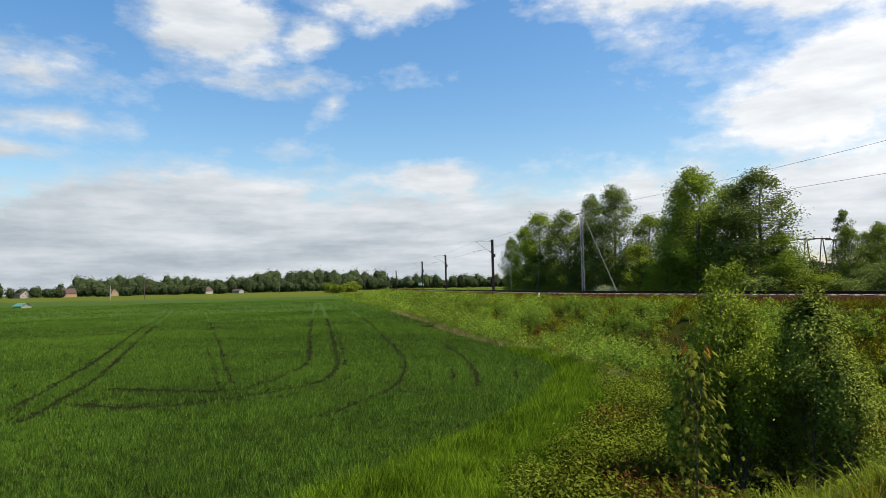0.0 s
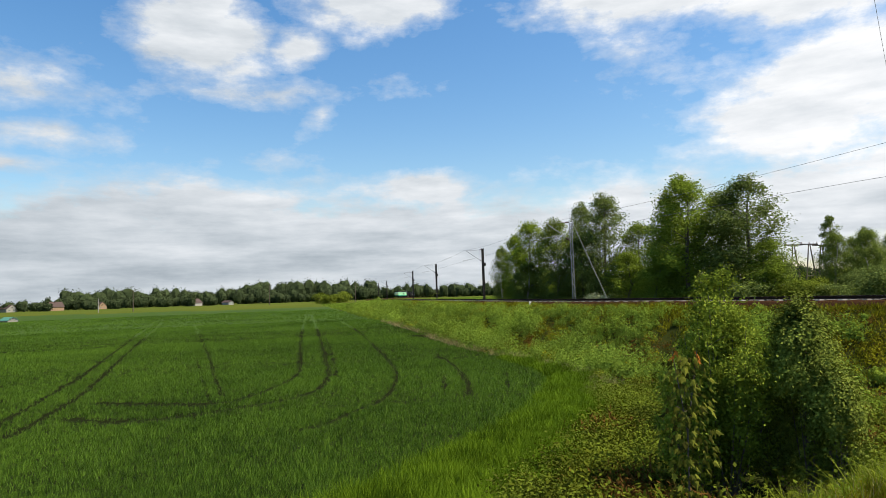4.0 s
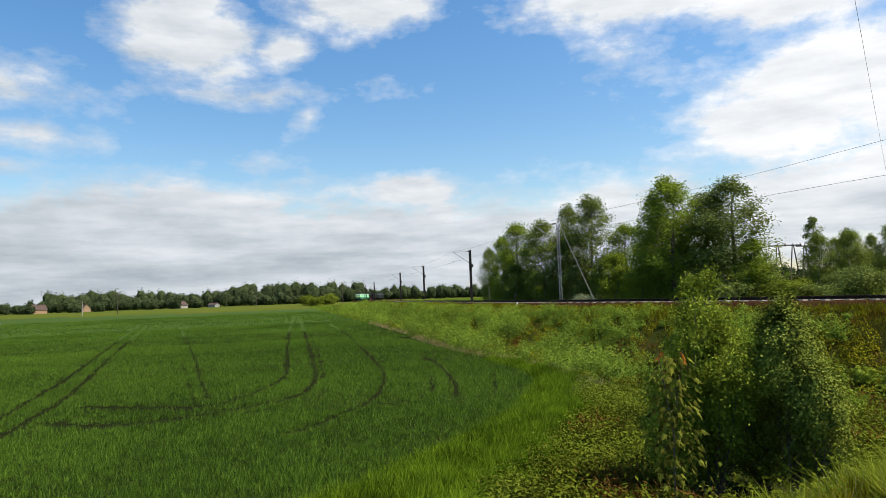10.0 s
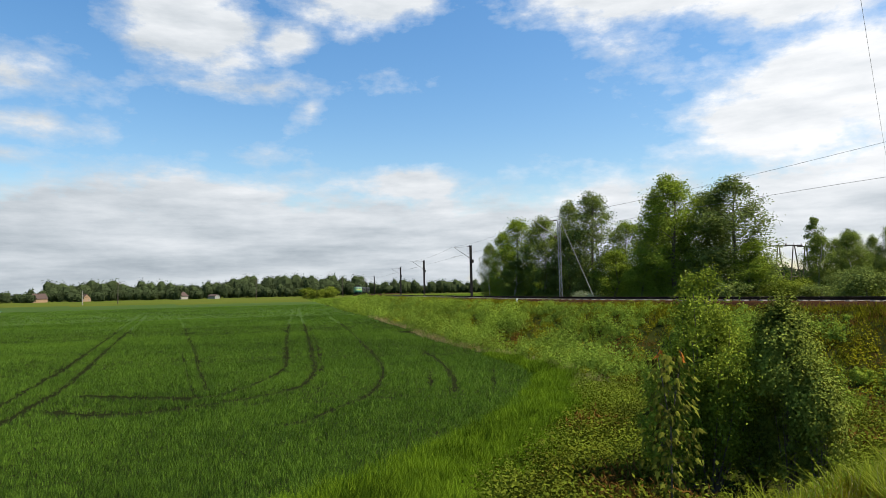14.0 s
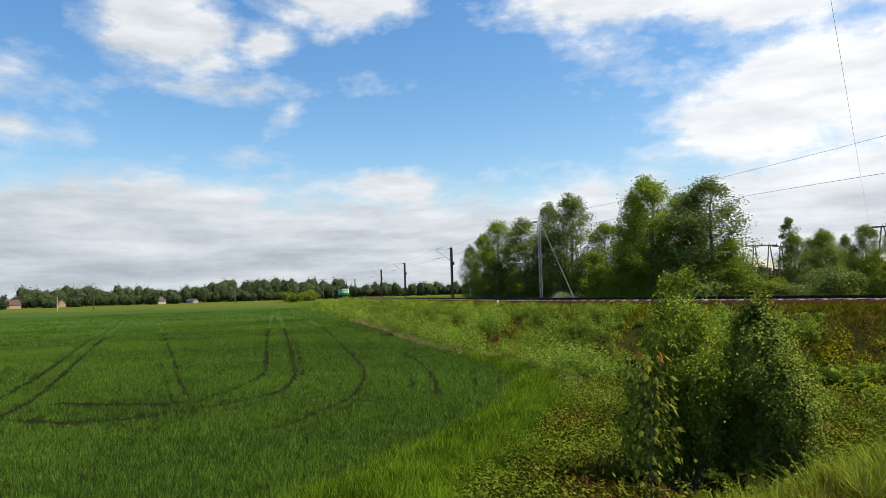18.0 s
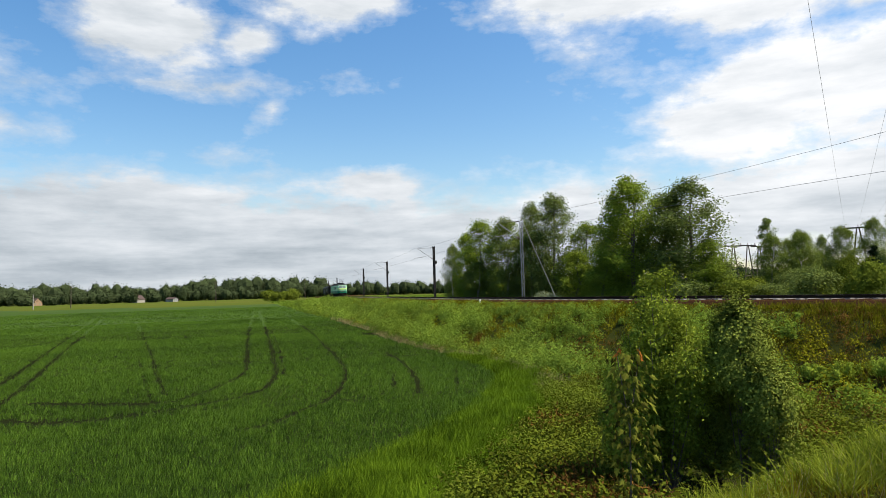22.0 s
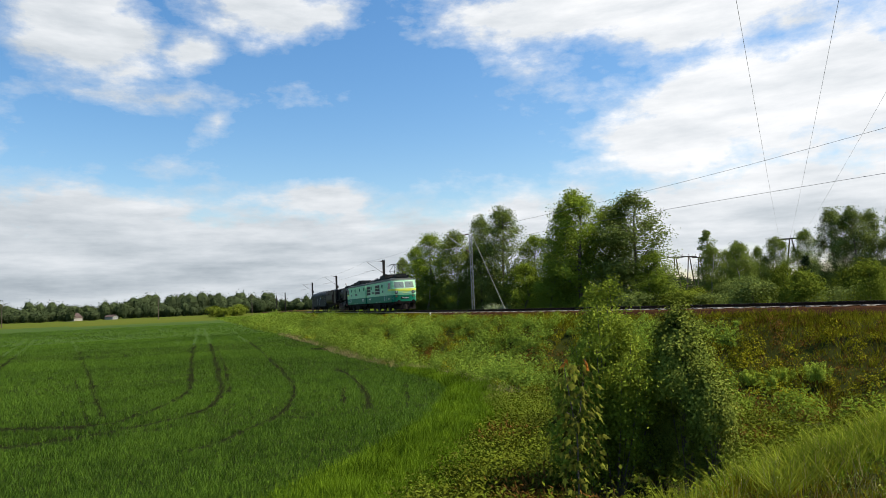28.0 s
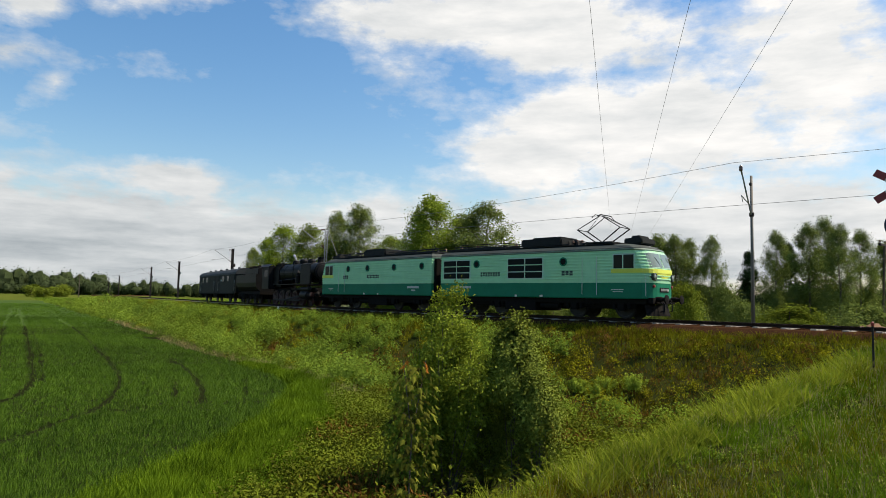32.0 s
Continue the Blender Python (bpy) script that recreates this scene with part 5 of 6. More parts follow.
def plan(z, grow=0.0, inset=0.0, y_from=None):
    """The body's outline at a height, from the tail round the cab and back."""
    w = HALF_W - inset + grow
    xs = [w * v for v in (1, 0.97, 0.92, 0.84, 0.72, 0.5, 0.25, 0, -0.25, -0.5, -0.72, -0.84, -0.92, -0.97, -1)]
    tail = TAIL_Y - grow if y_from is None else y_from
    yy = [face_y(x / (w / HALF_W), z, grow) for x in xs]
    return [(w, tail, z)] + [(x, y, z) for x, y in zip(xs, yy)] + [(-w, tail, z)]


def loft(levels, close_tail=True, cap_bottom=False, cap_top=False):
    bm = bmesh.new()
    rows = [[bm.verts.new(p) for p in lv] for lv in levels]
    for a, b in zip(rows, rows[1:]):
        for i in range(len(a) - 1):
            bm.faces.new((a[i], a[i + 1], b[i + 1], b[i]))
        if close_tail:
            bm.faces.new((a[-1], a[0], b[0], b[-1]))
    if cap_bottom:
        bm.faces.new(rows[0][::-1])
    if cap_top:
        bm.faces.new(rows[-1])
    return bm


def bars_into(bm, x, y0, z0, n, w, h, gap, out=0.012, sx=1):
    """Illegible lettering on a side wall: a row of small upright bars."""
    for i in range(n):
        y = y0 + i * (w + gap)
        box_into(bm, min(x, x + sx * out), max(x, x + sx * out), y, y + w, z0 + (0.1 * h if i % 3 == 1 else 0), z0 + h)
    return bm


def wheelset(parent, y, r, mat, gauge=0.7525, spokes=0):
    for sx in (-1, 1):
        x = sx * gauge
        w = thing_part("wheel", parent, (0, y, r))
        prof = [(r * 0.2, x - sx * 0.06), (r * 0.72, x - sx * 0.05), (r * 0.8, x - sx * 0.07), (r + 0.025, x - sx * 0.07), (r + 0.025, x - sx * 0.035), (r, x - sx * 0.03),
                (r * 0.985, x + sx * 0.065), (r * 0.82, x + sx * 0.07), (r * 0.78, x + sx * 0.03), (r * 0.3, x + sx * 0.03), (r * 0.22, x + sx * 0.09), (0.03, x + sx * 0.09)]
        bm = lathe(prof, axis="X", seg=20)
        if spokes:
            for i in range(spokes):
                a = 6.283 * i / spokes
                tube_into(bm, (x + sx * 0.06, 0.1 * math.cos(a), 0.1 * math.sin(a)), (x + sx * 0.06, r * 0.85 * math.cos(a), r * 0.85 * math.sin(a)), 0.04, seg=5)
        me = bpy.data.meshes.new("wheel")
        bm.to_mesh(me), bm.free()
        me.materials.append(mat)
        w.data = me
        WHEELS.append((w, r, y))


def thing_part(name, parent, at):
    ob = new(name, bpy.data.meshes.new(name))
    ob.parent = parent
    ob.matrix_basis = pose(*at)
    return ob


WHEELS = []


def make_bogie(t, y, base=1.45):
    bm = box(-1.15, -0.98, y - base - 0.75, y + base + 0.75, 0.55, 0.95, 0.03)
    box_into(bm, 0.98, 1.15, y - base - 0.75, y + base + 0.75, 0.55, 0.95, 0.03)
    box_into(bm, -1.1, 1.1, y - 0.35, y + 0.35, 0.5, 0.9, 0.03)
    for sx in (-1, 1):
        for dy in (-base, base):
            box_into(bm, sx * 1.18 - 0.13, sx * 1.18 + 0.13, y + dy - 0.2, y + dy + 0.2, 0.42, 0.8, 0.03)
            for k in (-0.42, 0.42):
                tube_into(bm, (sx * 1.2, y + dy + k, 0.5), (sx * 1.2, y + dy + k, 0.98), 0.1, seg=8)
        box_into(bm, sx * 1.2 - 0.05, sx * 1.2 + 0.05, y - 0.5, y + 0.5, 0.72, 0.9, 0.02)
    part("bogie_frame", bm, M["under"], t)
    for dy in (-base, base):
        wheelset(t, y + dy, 0.6, M["wheel"])


def make_pantograph(t, y, up):
    bm = bmesh.new()
    box_into(bm, -0.75, 0.75, y - 0.95, y + 0.95, 4.12, 4.19)
    for sx in (-0.7, 0.7):
        for dy in (-0.85, 0.85):
            tube_into(bm, (sx, y + dy, 3.95), (sx, y + dy, 4.15), 0.07, seg=8)
    part("pantograph_base", bm, M["roof_gear"], t)
    bm = bmesh.new()
    ky, kz, tz = (1.35, 4.95, 5.68) if up else (1.55, 4.32, 4.42)
    for sx in (-1, 1):
        for d in (-1, 1):
            tube_into(bm, (sx * 0.45, y + d * 0.25, 4.22), (sx * 0.55, y + d * ky, kz), 0.035, seg=6)
            tube_into(bm, (sx * 0.55, y + d * ky, kz), (sx * 0.3, y + d * 0.08, tz), 0.024, seg=6)
    for d in (-1, 1):
        tube_into(bm, (-0.55, y + d * ky, kz), (0.55, y + d * ky, kz), 0.025, seg=6)
        tube_into(bm, (-0.45, y + d * 0.25, 4.22), (0.45, y + d * 0.25, 4.22), 0.03, seg=6)
        tube_into(bm, (-0.55, y + d * ky, kz), (0.3, y + d * 0.08, tz), 0.014, seg=5)
    part("pantograph_arms", bm, M["roof_gear"], t)
    bm = bmesh.new()
    for d in (-0.16, 0.16):
        tube_into(bm, (-0.62, y + d, tz + 0.06), (0.62, y + d, tz + 0.06), 0.026, seg=6)
        for sx in (-1, 1):
            tube_into(bm, (sx * 0.62, y + d, tz + 0.06), (sx * 0.95, y + d, tz - 0.14), 0.02, seg=6)
    part("collector_head", bm, M["roof_gear"], t)


def make_electric(lead):
    t = thing("electric_locomotive", "mint and dark green electric locomotive section with " + ("its pantograph raised" if lead else "its pantograph folded"), "locomotive", "coupled locomotive sections")
    part("lower_body", loft([plan(1.05, -0.03), plan(1.1), plan(1.9)], cap_bottom=True), M["deep_green"], t, "dark green lower body")
    levels = [plan(1.9)]
    z = 2.08
    while z < 3.45:
        levels += [plan(z), plan(z + 0.006, 0.034), plan(z + 0.05, 0.03), plan(z + 0.066)]
        z += 0.168
    levels += [plan(3.55), plan(3.66, -0.02)]
    part("upper_body", loft(levels), M["mint"], t, "light mint green ribbed upper body")
    part("waist_strip", loft([plan(1.885, 0.012), plan(1.915, 0.016)]), M["mint"], t)
    roof = [plan(3.66, -0.02), plan(3.72, 0.02), plan(3.76, -0.02), plan(3.88, -0.16), plan(3.97, -0.42), plan(4.02, -0.85), plan(4.03, -1.3)]
    part("roof", loft(roof, cap_top=True), M["roof_grey"], t, "dirty grey roof")
    part("roof_gutter", loft([plan(3.6, 0.01), plan(3.62, 0.05), plan(3.68, 0.05), plan(3.7, 0.0)]), M["roof_edge"], t, "pale grey-green roof edge")
    # yellow band round the cab, dipping in the middle of the face
    part("cab_band", loft([plan(2.40, 0.038, y_from=5.2), plan(2.62, 0.046, y_from=5.2)], close_tail=False), M["lime"], t, "lime yellow band")
    v = bmesh.new()
    xs = np.linspace(-1.05, 1.05, 15)
    lo = [v.verts.new((x, face_y(x, 2.2, 0.02), 2.42 - 0.36 * (1 - abs(x) / 1.05))) for x in xs]
    hi = [v.verts.new((x, face_y(x, 2.4, 0.028), 2.44)) for x in xs]
    for i in range(14):
        v.faces.new((lo[i + 1], lo[i], hi[i], hi[i + 1]))
    part("face_chevron", v, M["lime"], t)
    # windscreens in pale frames
    for a, b in ((0.07, 1.18), (-1.18, -0.07)):
        for name, mat, x0, x1, z0, z1, g in (("windscreen_frame", M["frame_white"], a - 0.05, b + 0.05, 2.68, 3.5, 0.03), ("windscreen", M["glass"], a, b, 2.73, 3.45, 0.044)):
            bm = bmesh.new()
            cols = [[bm.verts.new((x, face_y(x, z, g), z)) for z in np.linspace(z0, z1, 5)] for x in np.linspace(x0, x1, 9)]
            for p, q in zip(cols, cols[1:]):
                for i in range(4):
                    bm.faces.new((p[i], p[i + 1], q[i + 1], q[i]))
            part(name, bm, mat, t)
        part("wiper", tube((a + 0.2, face_y(a + 0.2, 2.75, 0.05), 2.72), (a + 0.6, face_y(a + 0.6, 3.2, 0.05), 3.25), 0.012, seg=5), M["black"], t)
    # head and tail lamps
    for sx in (-1, 1):
        x = sx * 1.02
        y = face_y(x, 2.2)
        lamp = part("headlamp", lathe([(0.17, y - 0.12), (0.2, y + 0.02), (0.2, y + 0.09), (0.16, y + 0.11), (0.14, y + 0.07)], centre=(x, 0, 2.2), axis="Y", seg=18), M["mark_dark"], t, "dark rimmed headlamp")
        part("lens", lathe([(0.145, y + 0.07), (0.13, y + 0.1), (0.06, y + 0.125), (0.01, y + 0.13)], centre=(x, 0, 2.2), axis="Y", seg=16), M["lamp_glass"], lamp)
        part("tail_lamp", lathe([(0.07, y - 0.08), (0.075, y + 0.06), (0.05, y + 0.08)], centre=(x, 0, 1.72), axis="Y", seg=12), M["red"], t)
    plate = part("number_board", box(-0.5, 0.5, NOSE_Y - 0.03, NOSE_Y + 0.025, 1.42, 1.66, 0.01), M["black"], t)
    bm = bmesh.new()
    for i in range(7):
        box_into(bm, -0.42 + i * 0.125, -0.36 + i * 0.125, NOSE_Y + 0.02, NOSE_Y + 0.036, 1.485, 1.605)
    part("lettering", bm, M["mark_white"], plate)
    # buffer beam, buffers, coupling, plough
    part("buffer_beam", box(-1.3, 1.3, NOSE_Y - 0.25, NOSE_Y + 0.02, 0.82, 1.12, 0.02), M["under"], t)
    for sx in (-0.88, 0.88):
        part("buffer", lathe([(0.13, NOSE_Y - 0.02), (0.14, NOSE_Y + 0.28), (0.1, NOSE_Y + 0.3), (0.1, NOSE_Y + 0.5), (0.24, NOSE_Y + 0.52), (0.23, NOSE_Y + 0.57), (0.02, NOSE_Y + 0.6)],
                             centre=(sx, 0, 1.05), axis="Y", seg=16), M["under"], t, "black round buffer")
    part("coupling_hook", tube((0, NOSE_Y, 1.0), (0, NOSE_Y + 0.4, 0.98), 0.06), M["under"], t)
    part("snow_plough", loft([[(-1.35, NOSE_Y - 0.3, 0.2), (0, NOSE_Y + 0.35, 0.18), (1.35, NOSE_Y - 0.3, 0.2)], [(-1.35, NOSE_Y - 0.45, 0.75), (0, NOSE_Y + 0.05, 0.78), (1.35, NOSE_Y - 0.45, 0.75)]],
                             close_tail=False), M["under"], t)
    for i, x in enumerate((-0.45, 0.42, 0.6)):
        h = bmesh.new()
        pts = [Vector((x, NOSE_Y + 0.02, 0.95)), Vector((x, NOSE_Y + 0.22, 0.8)), Vector((x + 0.05, NOSE_Y + 0.25, 0.45)), Vector((x + 0.12, NOSE_Y + 0.1, 0.4))]
        for a, b in zip(pts, pts[1:]):
            tube_into(h, a, b, 0.028, seg=6)
        part("brake_hose", h, M["black"], t)
    for sx in (-1, 1):
        part("step_rail", tube((sx * 1.38, NOSE_Y - 0.35, 1.2), (sx * 1.38, NOSE_Y - 0.35, 2.3), 0.016, seg=6), M["mark_white"], t)
        st = bmesh.new()
        for zz in (0.45, 0.75, 1.02):
            box_into(st, sx * 1.42 - 0.12, sx * 1.42 + 0.08, 3.65, 4.1, zz, zz + 0.03)
        for yy in (3.66, 4.08):
            tube_into(st, (sx * 1.45, yy, 0.4), (sx * 1.45, yy, 1.1), 0.015, seg=5)
        part("door_steps", st, M["under"], t)
        # side door with handrails, cab side window
        part("side_door", box(min(sx * 1.49, sx * 1.515), max(sx * 1.49, sx * 1.515), 3.55, 4.25, 1.93, 3.4, 0.006), M["mint"], t)
        for yy in (3.45, 4.35):
            part("handrail", tube((sx * 1.56, yy, 1.25), (sx * 1.56, yy, 3.3), 0.016, seg=6), M["mark_white"], t)
        for y0, y1 in ((5.35, 5.85), (5.92, 6.5)):
            part("cab_window", box(min(sx * 1.48, sx * 1.535), max(sx * 1.48, sx * 1.535), y0, y1, 2.64, 3.36, 0.0), M["cab_glass"], t, "dark cab side window")
        part("cab_window_frame", box(min(sx * 1.48, sx * 1.528), max(sx * 1.48, sx * 1.528), 5.28, 6.57, 2.58, 3.42, 0.01), M["frame_white"], t)
    # right side: two louvred window groups; left side: portholes only
    for y0, y1 in ((-7.15, -4.75), (-1.8, 0.85)):
        part("louvre_frame", box(1.48, 1.53, y0, y1, 2.12, 3.38, 0.008), M["frame_white"], t)
        for r_ in range(3):
            for c in range(2):
                w = (y1 - y0 - 0.24) / 2
                a = y0 + 0.08 + c * (w + 0.08)
                zz = 2.18 + r_ * 0.4
                p = part("louvre_pane", box(1.49, 1.545, a, a + w, zz, zz + 0.34), M["pane_dark"], t)
    for sx, ys in ((1, (-4.25, 2.2)), (-1, (-6.3, -3.1, 0.3, 3.0))):
        for y in ys:
            rim = part("porthole", lathe([(0.25, sx * 1.49), (0.25, sx * 1.55), (0.2, sx * 1.565), (0.18, sx * 1.54)] if sx > 0 else [(0.25, -1.49), (0.25, -1.55), (0.2, -1.565), (0.18, -1.54)],
                                          centre=(0, y, 3.08), axis="X", seg=18), M["deep_green"], t, "round porthole with a dark green rim")
            part("pane", lathe([(0.18, sx * 1.50), (0.18, sx * 1.545), (0.01, sx * 1.546)], centre=(0, y, 3.08), axis="X", seg=16), M["pane_dark"], rim)
    for sx in (-1, 1):
        bm = bars_into(bmesh.new(), sx * 1.52, -3.9 if sx > 0 else -1.2, 2.3, 8, 0.14, 0.26, 0.06, sx=sx)
        part("emblem_lettering", bars_into(bmesh.new(), sx * 1.52, 2.1 if sx > 0 else 3.0, 2.3, 3, 0.2, 0.26, 0.06, sx=sx), M["mark_dark"], t)
        part("plate_lettering", bm, M["mark_dark"], t)
        bm = bars_into(bmesh.new(), sx * 1.505, -6.0, 1.55, 12, 0.08, 0.15, 0.03, sx=sx)
        bars_into(bm, sx * 1.505, -5.6, 1.36, 5, 0.06, 0.1, 0.03, sx=sx)
        bars_into(bm, sx * 1.505, 5.2, 1.5, 5, 0.12, 0.04, 0.03, sx=sx)
        bars_into(bm, sx * 1.505, 5.3, 1.4, 4, 0.12, 0.03, 0.03, sx=sx)
        bars_into(bm, sx * 1.505, -1.2, 1.08, 1, 0.16, 0.12, 0.03, sx=sx)
        bars_into(bm, sx * 1.505, 0.6, 1.08, 1, 0.2, 0.12, 0.03, sx=sx)
        part("small_lettering", bm, M["mark_white"], t)
    # gangway between the sections
    part("gangway", box(-1.3, 1.3, TAIL_Y - 0.24, TAIL_Y + 0.05, 1.2, 3.55, 0.05), M["under"], t, "dark bellows gangway")
    # roof gear
    part("resistor_house", box(-1.0, 1.0, -1.2, 1.7, 4.0, 4.52, 0.08), M["roof_gear"], t)
    part("resistor_lid", box(-0.85, 0.85, -0.4, 1.6, 4.5, 4.6, 0.03), M["roof_gear"], t)
    part("roof_hatch", box(-1.0, 1.0, -5.0, -2.3, 3.96, 4.2, 0.08), M["roof_gear"], t)
    part("roof_hatch", box(-0.95, 0.95, -7.0, -5.3, 3.96, 4.12, 0.05), M["roof_gear"], t)
    part("aircon_box", box(-0.8, 0.8, 5.55, 6.6, 3.98, 4.3, 0.06), M["roof_gear"], t)
    part("horn_box", box(-0.55, 0.55, 5.85, 6.35, 4.28, 4.45, 0.04), M["roof_gear"], t)
    for x in (-1.05, 1.05):
        part("roof_walkway", box(x - 0.18, x + 0.18, TAIL_Y + 0.3, 5.2, 3.98, 4.02), M["roof_gear"], t)
        part("cable_tube", tube((x * 0.85, TAIL_Y + 0.1, 4.1), (x * 0.85, 2.2, 4.1), 0.035, seg=6), M["roof_gear"], t)
    for y in (-6.6, -5.2, -2.0, 2.1, 2.4, 2.7):
        bm = bmesh.new()
        for k in range(4):
            tube_into(bm, (0.35, y, 4.05 + k * 0.09), (0.35, y, 4.1 + k * 0.09), 0.1, 0.06, 10)
        part("roof_insulator", bm, M["insulator"], t)
    part("bus_bar", tube((0.35, -6.6, 4.45), (0.35, -2.0, 4.42), 0.025, seg=6), M["roof_gear"], t)
    for x, z in ((-0.62, 4.28), (0.62, 4.28), (0.1, 4.24)):
        part("roof_pipe", tube((x, TAIL_Y + 0.4, z), (x, -1.25, z), 0.03, seg=6), M["roof_gear"], t)
    for y in (-6.9, -5.9, -4.4, -3.2, 2.0, 2.55):
        for x in (-0.62, 0.62):
            bm = bmesh.new()
            for k in range(4):
                tube_into(bm, (x, y, 4.02 + k * 0.08), (x, y, 4.07 + k * 0.08), 0.085, 0.05, 8)
            part("roof_insulator", bm, M["roof_gear"], t)
    part("isolator_box", box(-0.3, 0.2, 1.95, 2.35, 4.0, 4.4, 0.03), M["roof_gear"], t)
    part("cable_loop", tube((0.35, 1.75, 4.5), (0.3, 3.2, 4.2), 0.02, seg=6), M["roof_gear"], t)
    make_pantograph(t, 3.85, lead)
    # underframe
    for y in (-4.2, 4.2):
        make_bogie(t, y)
    part("underframe", box(-1.3, 1.3, TAIL_Y + 0.2, NOSE_Y - 0.4, 0.78, 1.06), M["under"], t)
    part("battery_box", box(-1.35, 1.35, -2.1, 0.2, 0.3, 0.9, 0.03), M["under"], t)
    part("air_tank", lathe([(0.05, 0.4), (0.2, 0.45), (0.2, 1.7), (0.05, 1.75)], centre=(1.05, 0, 0.62), axis="Y", seg=14), M["under"], t)
    part("air_tank", lathe([(0.05, 0.4), (0.2, 0.45), (0.2, 1.7), (0.05, 1.75)], centre=(-1.05, 0, 0.62), axis="Y", seg=14), M["under"], t)
    return t


def make_steam():
    """A ten-coupled black goods engine, smokebox first."""
    t = thing("steam_locomotive", "black ten-coupled steam locomotive with smoke deflectors", "locomotive")
    part("boiler", lathe([(0.88, -2.6), (0.9, -2.4), (0.9, 3.9), (0.93, 3.95), (0.93, 4.0), (0.86, 4.05), (0.86, 5.5), (0.8, 5.58), (0.3, 5.66), (0.02, 5.68)], centre=(0, 0, 3.05), axis="Y", seg=28), M["black"], t, smooth=False)
    for y in (-1.4, 0.2, 1.8, 3.2):
        part("boiler_band", lathe([(0.9, y), (0.915, y + 0.01), (0.915, y + 0.07), (0.9, y + 0.08)], centre=(0, 0, 3.05), axis="Y", seg=28), M["black"], t)
    part("firebox", box(-0.95, 0.95, -4.4, -2.4, 1.7, 3.95, 0.25), M["black"], t)
    part("smokebox_door", lathe([(0.7, 5.6), (0.66, 5.7), (0.2, 5.78), (0.02, 5.79)], centre=(0, 0, 3.05), axis="Y", seg=22), M["black"], t)
    part("chimney", lathe([(0.34, 3.85), (0.26, 3.95), (0.25, 4.25), (0.31, 4.32), (0.31, 4.36), (0.24, 4.36), (0.22, 4.2)], centre=(0, 4.9, 0), seg=18), M["black"], t)
    for y, h, r in ((3.0, 4.32, 0.36), (1.2, 4.36, 0.42), (-0.6, 4.3, 0.36)):
        part("dome", lathe([(r * 1.15, 3.82), (r, 3.92), (r, h - 0.2), (r * 0.8, h - 0.05), (r * 0.3, h), (0.02, h)], centre=(0, y, 0), seg=18), M["black"], t)
    part("running_board", box(-1.45, 1.45, -2.6, 5.5, 1.9, 1.96), M["black"], t)
    for sx in (-1, 1):
        bm = box(min(sx * 1.30, sx * 1.34), max(sx * 1.30, sx * 1.34), 3.6, 5.7, 1.96, 3.7, 0.01)
        part("smoke_deflector", bm, M["black"], t)
        part("handrail", tube((sx * 0.98, -2.2, 3.35), (sx * 0.98, 5.2, 3.35), 0.018, seg=6), M["dark_steel"], t)
        part("steam_pipe", tube((sx * 0.7, 4.8, 3.0), (sx * 1.05, 4.75, 1.5), 0.14, seg=10), M["black"], t)
        cyl = part("cylinder", lathe([(0.1, 3.75), (0.38, 3.8), (0.38, 5.2), (0.1, 5.3)], centre=(sx * 1.1, 0, 0.95), axis="Y", seg=18), M["black"], t)
        part("valve_chest", lathe([(0.06, 3.6), (0.22, 3.65), (0.22, 5.3), (0.06, 5.35)], centre=(sx * 1.1, 0, 1.5), axis="Y", seg=14), M["black"], cyl)
        part("coupling_rod", box(sx * 1.02 - 0.03, sx * 1.02 + 0.03, -3.6, 2.95, 0.42, 0.55, 0.01), M["wheel"], t)
        part("main_rod", tube((sx * 1.1, -0.4, 0.5), (sx * 1.1, 3.8, 0.95), 0.06, seg=6), M["wheel"], t)
        part("link_bar", tube((sx * 1.15, 1.2, 1.5), (sx * 1.15, 3.7, 1.5), 0.04, seg=6), M["wheel"], t)
        part("air_pump", lathe([(0.05, 2.0), (0.2, 2.05), (0.2, 2.7), (0.14, 2.75), (0.14, 2.95), (0.2, 3.0), (0.05, 3.2)], centre=(sx * 1.15, 2.6, 0), seg=12), M["black"], t)
        part("sand_pipe", tube((sx * 0.85, 0.9, 3.9), (sx * 1.0, 0.4, 0.9), 0.03, seg=6), M["black"], t)
        part("feed_pipe", tube((sx * 1.0, -2.4, 2.3), (sx * 1.0, 3.0, 2.5), 0.05, seg=6), M["black"], t)
        part("buffer", lathe([(0.13, 6.0), (0.14, 6.3), (0.1, 6.32), (0.1, 6.5), (0.24, 6.52), (0.02, 6.6)], centre=(sx * 0.88, 0, 1.05), axis="Y", seg=14), M["black"], t)
        part("front_lamp", lathe([(0.05, 6.0), (0.11, 6.02), (0.12, 6.18), (0.02, 6.2)], centre=(sx * 0.85, 0, 1.5), axis="Y", seg=14), M["black"], t)
    wisp = bmesh.new()
    rng = np.random.default_rng(8)
    for k in range(26):
        c = Vector((rng.normal() * 0.03, -0.6 - 0.022 * k + rng.normal() * 0.03, 4.3 + 0.022 * k + rng.normal() * 0.02))
        bmesh.ops.create_icosphere(wisp, subdivisions=2, radius=(0.045 + 0.003 * k) * rng.uniform(0.6, 1.2), matrix=Matrix.Translation(c))
    part("steam_wisp", wisp, M["steam"], t, "small white wisp of steam")
    part("buffer_beam", box(-1.35, 1.35, 5.8, 6.02, 0.85, 1.2, 0.02), M["red_wheel"], t, "red buffer beam")
